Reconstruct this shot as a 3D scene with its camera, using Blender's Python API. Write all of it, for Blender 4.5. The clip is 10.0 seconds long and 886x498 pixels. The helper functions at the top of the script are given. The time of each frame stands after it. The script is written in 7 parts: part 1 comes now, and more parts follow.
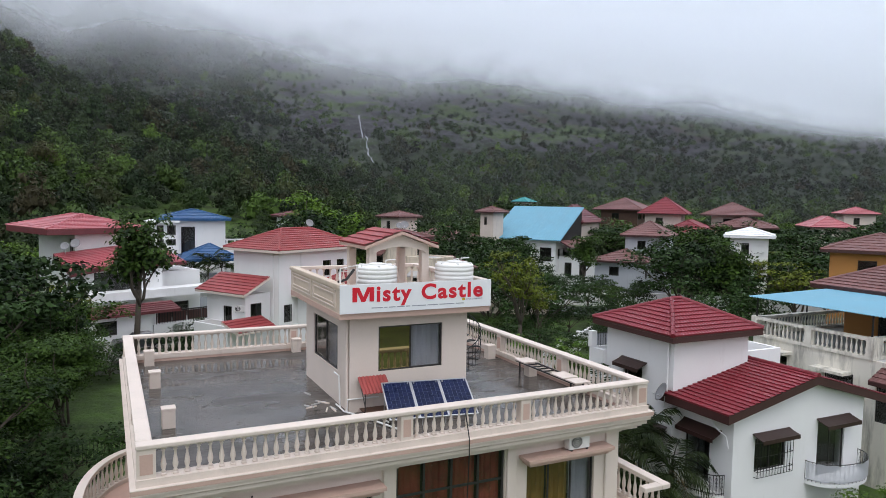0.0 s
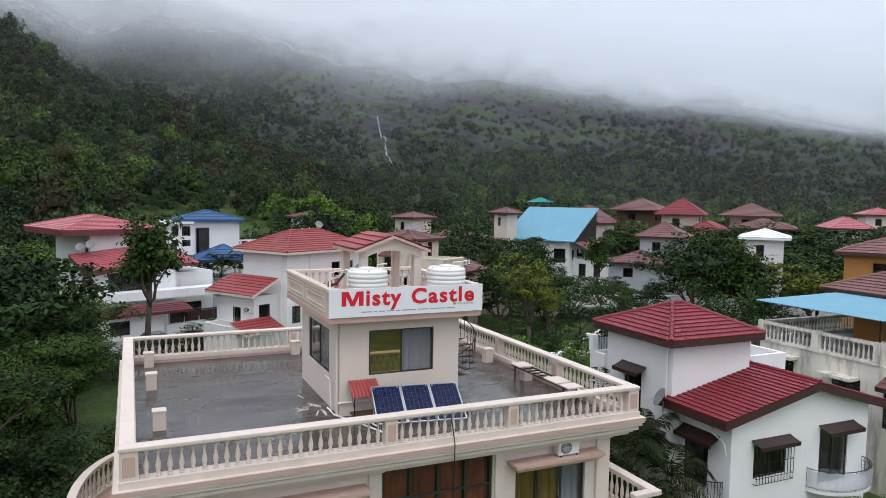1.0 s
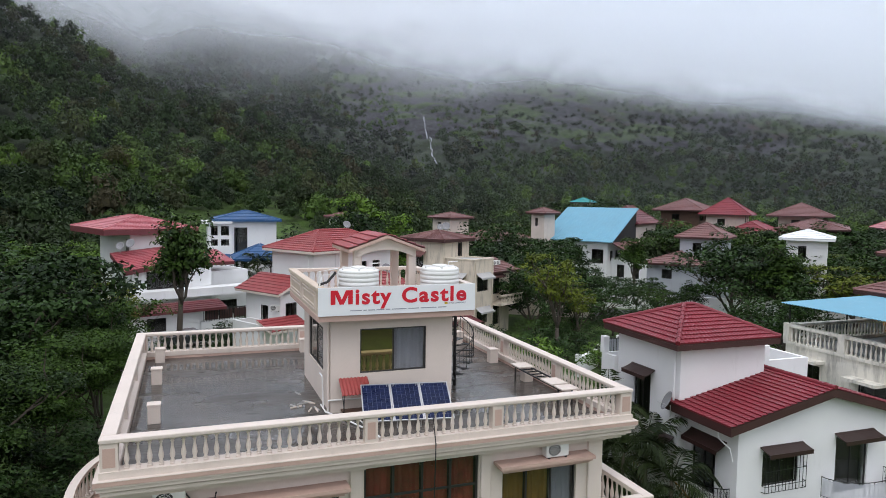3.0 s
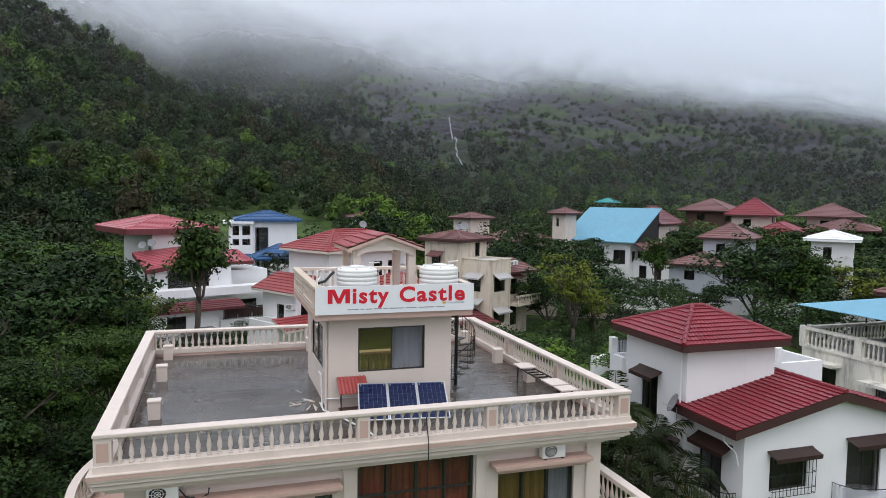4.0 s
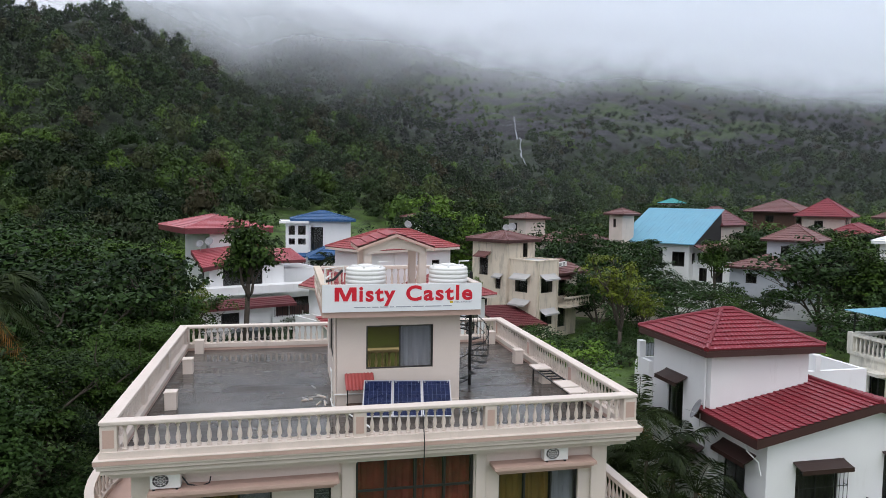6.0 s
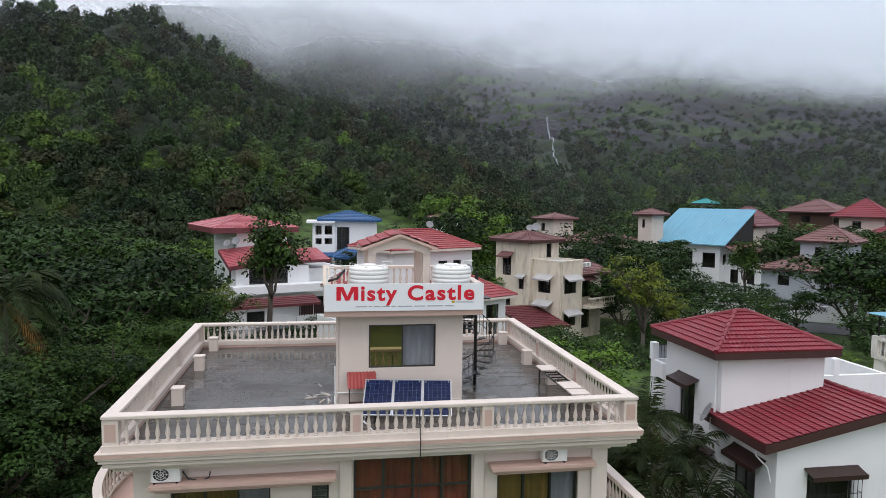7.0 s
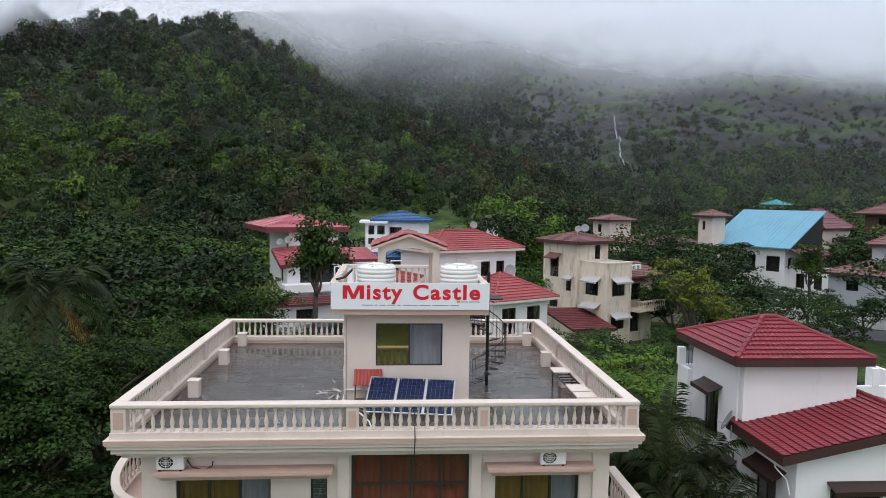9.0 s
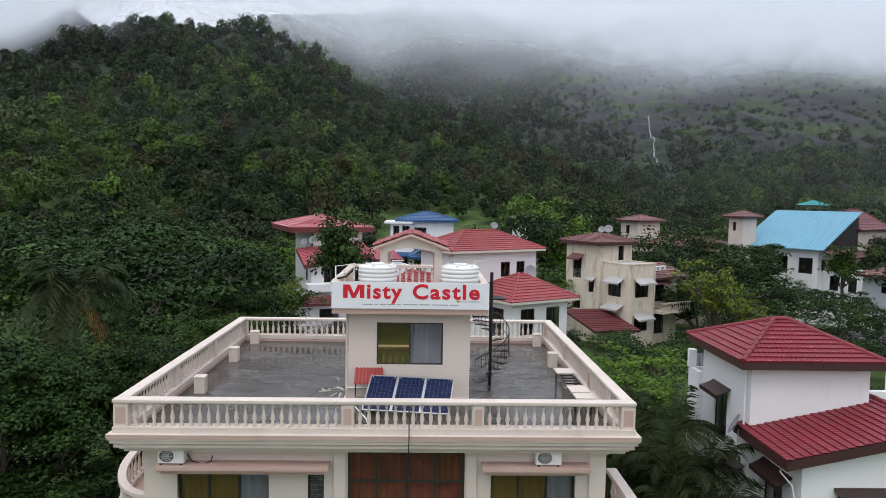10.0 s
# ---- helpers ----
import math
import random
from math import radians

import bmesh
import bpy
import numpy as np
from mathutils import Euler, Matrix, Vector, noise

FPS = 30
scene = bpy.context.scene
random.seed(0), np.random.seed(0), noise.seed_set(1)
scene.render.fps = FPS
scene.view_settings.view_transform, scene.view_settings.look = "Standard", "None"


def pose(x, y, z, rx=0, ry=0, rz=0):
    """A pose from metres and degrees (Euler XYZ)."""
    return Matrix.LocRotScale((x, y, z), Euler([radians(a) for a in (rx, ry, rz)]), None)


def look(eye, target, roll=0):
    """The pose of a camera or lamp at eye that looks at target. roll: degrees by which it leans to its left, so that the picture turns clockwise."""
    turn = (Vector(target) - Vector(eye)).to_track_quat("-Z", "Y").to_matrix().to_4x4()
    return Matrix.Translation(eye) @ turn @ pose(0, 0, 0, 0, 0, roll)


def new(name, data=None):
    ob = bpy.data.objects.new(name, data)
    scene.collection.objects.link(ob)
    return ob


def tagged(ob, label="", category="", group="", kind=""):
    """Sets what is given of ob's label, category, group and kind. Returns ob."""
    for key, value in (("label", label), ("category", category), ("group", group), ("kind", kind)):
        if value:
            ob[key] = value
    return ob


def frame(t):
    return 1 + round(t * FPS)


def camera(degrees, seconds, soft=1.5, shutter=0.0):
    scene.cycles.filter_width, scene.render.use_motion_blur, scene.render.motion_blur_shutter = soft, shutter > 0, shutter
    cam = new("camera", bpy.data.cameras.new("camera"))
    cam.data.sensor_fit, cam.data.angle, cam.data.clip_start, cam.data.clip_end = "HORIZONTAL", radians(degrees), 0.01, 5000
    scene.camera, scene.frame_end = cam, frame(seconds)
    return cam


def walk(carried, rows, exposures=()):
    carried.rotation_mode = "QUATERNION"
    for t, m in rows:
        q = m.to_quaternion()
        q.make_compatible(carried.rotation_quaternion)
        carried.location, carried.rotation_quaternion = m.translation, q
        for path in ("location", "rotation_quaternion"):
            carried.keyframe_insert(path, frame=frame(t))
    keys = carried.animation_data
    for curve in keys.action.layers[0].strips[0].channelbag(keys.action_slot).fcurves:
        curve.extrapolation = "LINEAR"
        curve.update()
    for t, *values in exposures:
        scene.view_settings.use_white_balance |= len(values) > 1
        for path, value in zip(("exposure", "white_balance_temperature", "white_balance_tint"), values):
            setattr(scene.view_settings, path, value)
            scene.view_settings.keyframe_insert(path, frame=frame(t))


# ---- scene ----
cam = camera(65.1, 10.0, soft=0.6)
PATH = [
    (0, (0.448, 0.566, 14.161), (1.32, 2.36, 14.02), 0.9),
    (0.5, (0.88, 0.354, 14.259), (1.726, 2.16, 14.118), 0.9),
    (1, (1.322, 0.154, 14.326), (2.143, 1.972, 14.184), 0.9),
    (1.5, (1.758, -0.054, 14.332), (2.551, 1.776, 14.19), 0.9),
    (2, (2.201, -0.238, 14.334), (2.96, 1.607, 14.192), 0.8),
    (2.5, (2.639, -0.431, 14.334), (3.364, 1.428, 14.191), 0.8),
    (4, (3.989, -0.896, 14.309), (4.61, 1.0, 14.166), 0.8),
    (4.5, (4.456, -1.051, 14.304), (5.032, 0.859, 14.16), 0.8),
    (5, (4.941, -1.233, 14.3), (5.471, 0.69, 14.156), 0.8),
    (5.5, (5.399, -1.407, 14.308), (5.882, 0.528, 14.164), 0.8),
    (7, (6.924, -1.817, 14.329), (7.266, 0.148, 14.184), 0.8),
    (7.5, (7.428, -1.94, 14.344), (7.722, 0.033, 14.198), 0.8),
    (8, (7.926, -2.008, 14.337), (8.173, -0.029, 14.192), 0.9),
    (8.5, (8.439, -2.103, 14.332), (8.639, -0.118, 14.187), 0.9),
    (9, (8.964, -2.2, 14.346), (9.116, -0.211, 14.2), 0.9),
    (9.5, (9.516, -2.305, 14.333), (9.621, -0.313, 14.187), 0.9),
    (10, (10.096, -2.376, 14.352), (10.153, -0.382, 14.206), 0.9),
]
walk(cam, [(t, look(eye, target, roll)) for t, eye, target, roll in PATH])

# ---- world, sky and sun: a bright overcast monsoon sky, darker toward the horizon ----
world = bpy.data.worlds.new("overcast_sky")
scene.world = world
world.use_nodes = True
wn = world.node_tree.nodes
wl = world.node_tree.links
wn.clear()
w_out = wn.new("ShaderNodeOutputWorld")
w_bg = wn.new("ShaderNodeBackground")
w_sky = wn.new("ShaderNodeTexSky")
w_sky.sky_type = 'NISHITA'
w_sky.sun_disc = False
w_sky.sun_elevation = radians(58)
w_sky.sun_rotation = radians(200)
w_sky.air_density, w_sky.dust_density = 1.5, 6.0
w_hsv = wn.new("ShaderNodeHueSaturation")
w_hsv.inputs["Saturation"].default_value = 0.25
w_hsv.inputs["Value"].default_value = 0.10
w_co = wn.new("ShaderNodeTexCoord")
w_sep = wn.new("ShaderNodeSeparateXYZ")
w_ramp = wn.new("ShaderNodeValToRGB")
w_ramp.color_ramp.elements[0].position = 0.0
w_ramp.color_ramp.elements[0].color = (0.80, 0.835, 0.93, 1)
w_ramp.color_ramp.elements[1].position = 1.0
w_ramp.color_ramp.elements[1].color = (1.62, 1.70, 1.94, 1)
w_mix = wn.new("ShaderNodeMixRGB")
w_mix.inputs[0].default_value = 0.85
wl.new(w_co.outputs["Generated"], w_sep.inputs[0])
wl.new(w_sep.outputs["Z"], w_ramp.inputs[0])
wl.new(w_sky.outputs[0], w_hsv.inputs["Color"])
wl.new(w_hsv.outputs[0], w_mix.inputs[1])
wl.new(w_ramp.outputs[0], w_mix.inputs[2])
wl.new(w_mix.outputs[0], w_bg.inputs["Color"])
w_bg.inputs["Strength"].default_value = 1.0
wl.new(w_bg.outputs[0], w_out.inputs[0])

sun_data = bpy.data.lights.new("sun", 'SUN')
sun_data.energy = 0.7
sun_data.angle = radians(25)
sun_data.color = (1.0, 0.97, 0.93)
sun = new("sun", sun_data)
sun.matrix_world = look((-20, -40, 80), (0, 0, 0))


# ---- materials ----
def material(name, base, rough=0.7, var=0.12, scale=3.0, fine=30.0, bump=0.15, metal=0.0, spec=0.5, stain=None,
             stain_amt=0.0, stretch=(1, 1, 1), hue=0.0, island=0.0, obj=0.0, coat=0.0):
    """A surface with grain at two scales, stains of their own shape, and fine relief."""
    m = bpy.data.materials.new(name)
    m.use_nodes = True
    n, l = m.node_tree.nodes, m.node_tree.links
    b = n["Principled BSDF"]
    geo = n.new("ShaderNodeNewGeometry")
    mp = n.new("ShaderNodeMapping")
    mp.inputs["Scale"].default_value = stretch
    l.new(geo.outputs["Position"], mp.inputs["Vector"])
    big = n.new("ShaderNodeTexNoise")
    big.inputs["Scale"].default_value = scale
    big.inputs["Detail"].default_value = 4
    l.new(mp.outputs[0], big.inputs["Vector"])
    small = n.new("ShaderNodeTexNoise")
    small.inputs["Scale"].default_value = fine
    small.inputs["Detail"].default_value = 3
    l.new(geo.outputs["Position"], small.inputs["Vector"])
    add = n.new("ShaderNodeMath")
    add.operation = 'MULTIPLY_ADD'
    add.inputs[1].default_value = 0.35
    l.new(small.outputs[0], add.inputs[0])
    sc = n.new("ShaderNodeMath")
    sc.operation = 'MULTIPLY'
    sc.inputs[1].default_value = 0.65
    l.new(big.outputs[0], sc.inputs[0])
    l.new(sc.outputs[0], add.inputs[2])
    last = add.outputs[0]
    for amount, node, out in ((island, "ShaderNodeNewGeometry", "Random Per Island"), (obj, "ShaderNodeObjectInfo", "Random")):
        if amount:
            r = n.new(node)
            mul = n.new("ShaderNodeMath")
            mul.operation = 'MULTIPLY_ADD'
            mul.inputs[1].default_value = amount
            l.new(r.outputs[out], mul.inputs[0])
            off = n.new("ShaderNodeMath")
            off.operation = 'SUBTRACT'
            off.inputs[1].default_value = amount * 0.5
            l.new(last, off.inputs[0])
            l.new(off.outputs[0], mul.inputs[2])
            last = mul.outputs[0]
    ramp = n.new("ShaderNodeValToRGB")
    e = ramp.color_ramp.elements
    e[0].position, e[1].position = 0.3, 0.7
    lo = [max(0.0, c * (1 - var)) for c in base]
    hi = [min(1.0, c * (1 + var)) for c in base]
    hi[0] = min(1, hi[0] * (1 + hue))
    lo[2] = lo[2] * (1 - hue * 0.5)
    e[0].color, e[1].color = (*lo, 1), (*hi, 1)
    l.new(last, ramp.inputs[0])
    colour = ramp.outputs[0]
    if stain:
        st = n.new("ShaderNodeTexNoise")
        st.inputs["Scale"].default_value = 1.1
        st.inputs["Detail"].default_value = 7
        st.inputs["Roughness"].default_value = 0.65
        sm = n.new("ShaderNodeMapping")
        sm.inputs["Scale"].default_value = (1.6, 1.6, 0.35)
        l.new(geo.outputs["Position"], sm.inputs["Vector"])
        l.new(sm.outputs[0], st.inputs["Vector"])
        sr = n.new("ShaderNodeMapRange")
        sr.inputs["From Min"].default_value = 0.62 - 0.35 * stain_amt
        sr.inputs["From Max"].default_value = 0.82 - 0.2 * stain_amt
        sr.inputs["To Max"].default_value = min(0.9, 0.35 + stain_amt)
        l.new(st.outputs[0], sr.inputs[0])
        mx = n.new("ShaderNodeMixRGB")
        mx.inputs[2].default_value = (*stain, 1)
        l.new(sr.outputs[0], mx.inputs[0])
        l.new(colour, mx.inputs[1])
        colour = mx.outputs[0]
    l.new(colour, b.inputs["Base Color"])
    rr = n.new("ShaderNodeMapRange")
    rr.inputs["To Min"].default_value = max(0.02, rough - 0.12)
    rr.inputs["To Max"].default_value = min(1, rough + 0.12)
    l.new(big.outputs[0], rr.inputs[0])
    l.new(rr.outputs[0], b.inputs["Roughness"])
    b.inputs["Metallic"].default_value = metal
    b.inputs["Specular IOR Level"].default_value = spec
    b.inputs["Coat Weight"].default_value = coat
    if bump:
        bp = n.new("ShaderNodeBump")
        bp.inputs["Strength"].default_value = bump
        bp.inputs["Distance"].default_value = 0.02
        l.new(add.outputs[0], bp.inputs["Height"])
        l.new(bp.outputs[0], b.inputs["Normal"])
    return m


CREAM = material("cream_wall_paint", (0.67, 0.585, 0.52), 0.75, 0.05, 0.8, 25, 0.08, stain=(0.45, 0.40, 0.34), stain_amt=0.05)
TRIMW = material("off_white_moulding", (0.65, 0.565, 0.50), 0.6, 0.07, 1.2, 30, 0.1, stain=(0.38, 0.35, 0.31), stain_amt=0.12)
PEACH = material("peach_trim_paint", (0.52, 0.36, 0.30), 0.65, 0.08, 1.5, 25, 0.08, stain=(0.35, 0.25, 0.2), stain_amt=0.08)
BEIGE = material("beige_moulding", (0.60, 0.50, 0.40), 0.7, 0.07, 1.5, 25, 0.1, stain=(0.3, 0.25, 0.2), stain_amt=0.1)
WHITE = material("white_wall_paint", (0.80, 0.80, 0.80), 0.7, 0.04, 0.6, 20, 0.06, stain=(0.55, 0.54, 0.52), stain_amt=0.06)
GREYW = material("grey_blue_wall_paint", (0.40, 0.42, 0.46), 0.75, 0.06, 0.6, 20, 0.06, stain=(0.25, 0.26, 0.27), stain_amt=0.1)
DIRTY = material("weathered_cream_wall", (0.66, 0.58, 0.47), 0.85, 0.10, 0.7, 18, 0.15, stain=(0.10, 0.085, 0.065), stain_amt=0.30)
MOULD = material("mould_streaked_wall", (0.72, 0.69, 0.61), 0.85, 0.08, 0.7, 18, 0.15, stain=(0.055, 0.052, 0.042), stain_amt=0.40)
OCHRE = material("ochre_wall_paint", (0.42, 0.19, 0.05), 0.75, 0.08, 0.7, 18, 0.1)
SOFFIT = material("grey_plaster", (0.42, 0.41, 0.40), 0.85, 0.1, 1, 20, 0.1)
TILE = material("red_roof_tile", (0.185, 0.014, 0.024), 0.5, 0.16, 1.0, 18, 0.1, obj=0.2, stain=(0.10, 0.03, 0.03), stain_amt=0.1)
TILE_O = material("orange_red_roof_tile", (0.27, 0.042, 0.044), 0.5, 0.15, 1.0, 18, 0.1, obj=0.2, stain=(0.13, 0.05, 0.04), stain_amt=0.12)
TILE_P = material("pale_red_roof_sheet", (0.40, 0.105, 0.12), 0.35, 0.15, 0.8, 18, 0.08, obj=0.15)
TILE_B = material("brown_roof_tile", (0.16, 0.07, 0.065), 0.55, 0.2, 1.0, 18, 0.1, obj=0.2, stain=(0.06, 0.04, 0.04), stain_amt=0.15)
TILE_D = material("dark_maroon_roof_tile", (0.13, 0.03, 0.035), 0.5, 0.2, 1.0, 18, 0.1, obj=0.2)
BLUE_T = material("blue_roof_tile", (0.016, 0.078, 0.20), 0.4, 0.14, 1.0, 18, 0.08, obj=0.15)
SKYBLUE = material("sky_blue_metal_sheet", (0.13, 0.33, 0.44), 0.45, 0.08, 0.5, 12, 0.05, stain=(0.30, 0.45, 0.52), stain_amt=0.12)
TEAL = material("teal_metal_sheet", (0.03, 0.30, 0.30), 0.45, 0.1, 0.5, 12, 0.05)
WHITE_R = material("white_roof_sheet", (0.78, 0.80, 0.82), 0.5, 0.04, 0.5, 12, 0.05)
FASCIA = material("dark_brown_fascia", (0.055, 0.022, 0.02), 0.5, 0.2, 2, 25, 0.1)
BROWN = material("brown_metal_canopy", (0.032, 0.014, 0.011), 0.45, 0.15, 2, 25, 0.06)
REDC = material("red_corrugated_sheet", (0.30, 0.05, 0.045), 0.45, 0.12, 3, 25, 0.08)
BLACK = material("black_painted_iron", (0.018, 0.018, 0.018), 0.45, 0.25, 8, 60, 0.08, metal=0.3)
DARKF = material("dark_window_frame", (0.03, 0.028, 0.027), 0.45, 0.2, 8, 60, 0.05)
ALU = material("aluminium", (0.55, 0.55, 0.55), 0.35, 0.08, 8, 60, 0.05, metal=0.8)
PLASTIC = material("white_tank_plastic", (0.78, 0.78, 0.76), 0.4, 0.05, 2.5, 30, 0.05, stain=(0.55, 0.53, 0.48), stain_amt=0.1)
ACW = material("white_appliance_paint", (0.70, 0.70, 0.68), 0.4, 0.05, 4, 30, 0.03, stain=(0.4, 0.38, 0.35), stain_amt=0.1)
SIGNW = material("sign_panel_white", (0.78, 0.80, 0.82), 0.35, 0.02, 1.5, 20, 0.02)
SIGNR = material("sign_letter_red", (0.60, 0.012, 0.03), 0.4, 0.05, 3, 30, 0.0)
SIGNG = material("sign_small_grey", (0.30, 0.32, 0.36), 0.5, 0.05, 3, 30, 0.0)
SIGNY = material("sign_small_yellow", (0.55, 0.40, 0.03), 0.5, 0.05, 3, 30, 0.0)
CELL = material("solar_cell_blue", (0.008, 0.014, 0.05), 0.3, 0.25, 6, 40, 0.0, obj=0.3, spec=0.15)
CELLB = material("solar_backing_blue", (0.10, 0.12, 0.19), 0.35, 0.1, 6, 40, 0.0, spec=0.15)
CURTAIN = material("yellow_curtain_cloth", (0.30, 0.17, 0.035), 0.9, 0.2, 5, 40, 0.2)
REDCLOTH = material("red_brown_drape", (0.28, 0.055, 0.035), 0.8, 0.45, 2.2, 20, 0.2)
GREYCLOTH = material("grey_curtain_cloth", (0.55, 0.55, 0.59), 0.9, 0.12, 5, 40, 0.2)
# dark tone that stands for the dimness of unlit rooms behind windows
DARKROOM = material("painted_dim_interior", (0.06, 0.055, 0.05), 0.9, 0.2, 2, 20, 0.0)
WOOD = material("dark_brown_timber", (0.09, 0.045, 0.028), 0.6, 0.3, 4, 40, 0.15)
CONC = material("weathered_concrete", (0.27, 0.26, 0.25), 0.85, 0.18, 1.2, 18, 0.25, stain=(0.08, 0.08, 0.075), stain_amt=0.2)
ASPHALT = material("wet_asphalt", (0.045, 0.046, 0.05), 0.55, 0.2, 0.8, 20, 0.2)
BARK = material("tree_bark", (0.075, 0.06, 0.048), 0.9, 0.3, 5, 40, 0.5, stretch=(1, 1, 0.3))
DISHM = material("grey_dish_paint", (0.22, 0.22, 0.23), 0.5, 0.06, 4, 30, 0.04)
CARG = material("dark_grey_car_paint", (0.05, 0.055, 0.06), 0.3, 0.06, 4, 30, 0.0, coat=0.8)
# tyre rubber; the same black stands for shade in the open gable
FLATBLACK = material("black_rubber_and_shade", (0.02, 0.02, 0.02), 0.8, 0.2, 8, 60, 0.05)


def glass(name, tint, rough=0.03):
    m = bpy.data.materials.new(name)
    m.use_nodes = True
    b = m.node_tree.nodes["Principled BSDF"]
    b.inputs["Base Color"].default_value = (*tint, 1)
    b.inputs["Roughness"].default_value = rough
    b.inputs["Transmission Weight"].default_value = 1.0
    b.inputs["IOR"].default_value = 1.45
    return m


PANE = glass("window_glass", (0.75, 0.78, 0.78))
AMBER = glass("amber_reflective_glass", (0.33, 0.28, 0.14), 0.02)
AMBER.node_tree.nodes["Principled BSDF"].inputs["Transmission Weight"].default_value = 0.0
AMBER.node_tree.nodes["Principled BSDF"].inputs["Metallic"].default_value = 0.9
FROST = glass("hazed_window_glass", (0.62, 0.64, 0.66), 0.25)


def wet_floor():
    """Dark concrete under a film of rain, with drier patches and ripples."""
    m = material("rain_wet_concrete", (0.066, 0.057, 0.050), 0.4, 0.5, 0.7, 9, 0.0, stain=(0.13, 0.115, 0.10), stain_amt=0.14)
    n, l = m.node_tree.nodes, m.node_tree.links
    b = n["Principled BSDF"]
    geo = n.new("ShaderNodeNewGeometry")
    mp = n.new("ShaderNodeMapping")
    mp.inputs["Scale"].default_value = (0.35, 1.0, 1.0)
    l.new(geo.outputs["Position"], mp.inputs["Vector"])
    puddle = n.new("ShaderNodeTexNoise")
    puddle.inputs["Scale"].default_value = 0.55
    puddle.inputs["Detail"].default_value = 5
    l.new(mp.outputs[0], puddle.inputs["Vector"])
    r = n.new("ShaderNodeMapRange")
    r.inputs["From Min"].default_value, r.inputs["From Max"].default_value = 0.38, 0.68
    r.inputs["To Min"].default_value, r.inputs["To Max"].default_value = 0.04, 0.5
    l.new(puddle.outputs[0], r.inputs[0])
    l.new(r.outputs[0], b.inputs["Roughness"])
    wave = n.new("ShaderNodeTexNoise")
    wave.inputs["Scale"].default_value = 4.0
    wave.inputs["Detail"].default_value = 3
    l.new(mp.outputs[0], wave.inputs["Vector"])
    bp = n.new("ShaderNodeBump")
    bp.inputs["Strength"].default_value = 0.75
    bp.inputs["Distance"].default_value = 0.02
    l.new(wave.outputs[0], bp.inputs["Height"])
    l.new(bp.outputs[0], b.inputs["Normal"])
    return m


WETFLOOR = wet_floor()


def leaves(name, dark, light, patch=0.12, single=0.2, lo=0.42, hi=0.98):
    """Foliage: each leaf clump varies, and crowns vary over some metres."""
    m = bpy.data.materials.new(name)
    m.use_nodes = True
    n, l = m.node_tree.nodes, m.node_tree.links
    b = n["Principled BSDF"]
    geo = n.new("ShaderNodeNewGeometry")
    tex = n.new("ShaderNodeTexNoise")
    tex.inputs["Scale"].default_value = patch
    tex.inputs["Detail"].default_value = 2
    l.new(geo.outputs["Position"], tex.inputs["Vector"])
    mul = n.new("ShaderNodeMath")
    mul.operation = 'MULTIPLY_ADD'
    mul.inputs[1].default_value = single
    l.new(geo.outputs["Random Per Island"], mul.inputs[0])
    l.new(tex.outputs[0], mul.inputs[2])
    info = n.new("ShaderNodeObjectInfo")
    ad = n.new("ShaderNodeMath")
    ad.operation = 'MULTIPLY_ADD'
    ad.inputs[1].default_value = 0.25
    l.new(info.outputs["Random"], ad.inputs[0])
    l.new(mul.outputs[0], ad.inputs[2])
    ramp = n.new("ShaderNodeValToRGB")
    e = ramp.color_ramp.elements
    e[0].position, e[1].position = lo, hi
    e[0].color, e[1].color = (*dark, 1), (*light, 1)
    l.new(ad.outputs[0], ramp.inputs[0])
    l.new(ramp.outputs[0], b.inputs["Base Color"])
    b.inputs["Roughness"].default_value = 0.55
    b.inputs["Specular IOR Level"].default_value = 0.12
    return m


LEAF_DARK = leaves("dark_green_leaf", (0.003, 0.009, 0.003), (0.030, 0.064, 0.012), 0.9)
LEAF_MID = leaves("mid_green_leaf", (0.005, 0.014, 0.004), (0.054, 0.102, 0.015), 0.9)
LEAF_BRIGHT = leaves("fresh_green_leaf", (0.020, 0.048, 0.007), (0.105, 0.185, 0.020), 0.9)
LEAF_OLIVE = leaves("olive_green_leaf", (0.034, 0.050, 0.008), (0.150, 0.185, 0.022), 0.9)
LEAF_PALM = leaves("palm_frond_leaf", (0.004, 0.009, 0.003), (0.026, 0.040, 0.009), 0.4)
LEAF_DRY = leaves("withered_frond", (0.16, 0.07, 0.02), (0.30, 0.15, 0.03), 0.4)


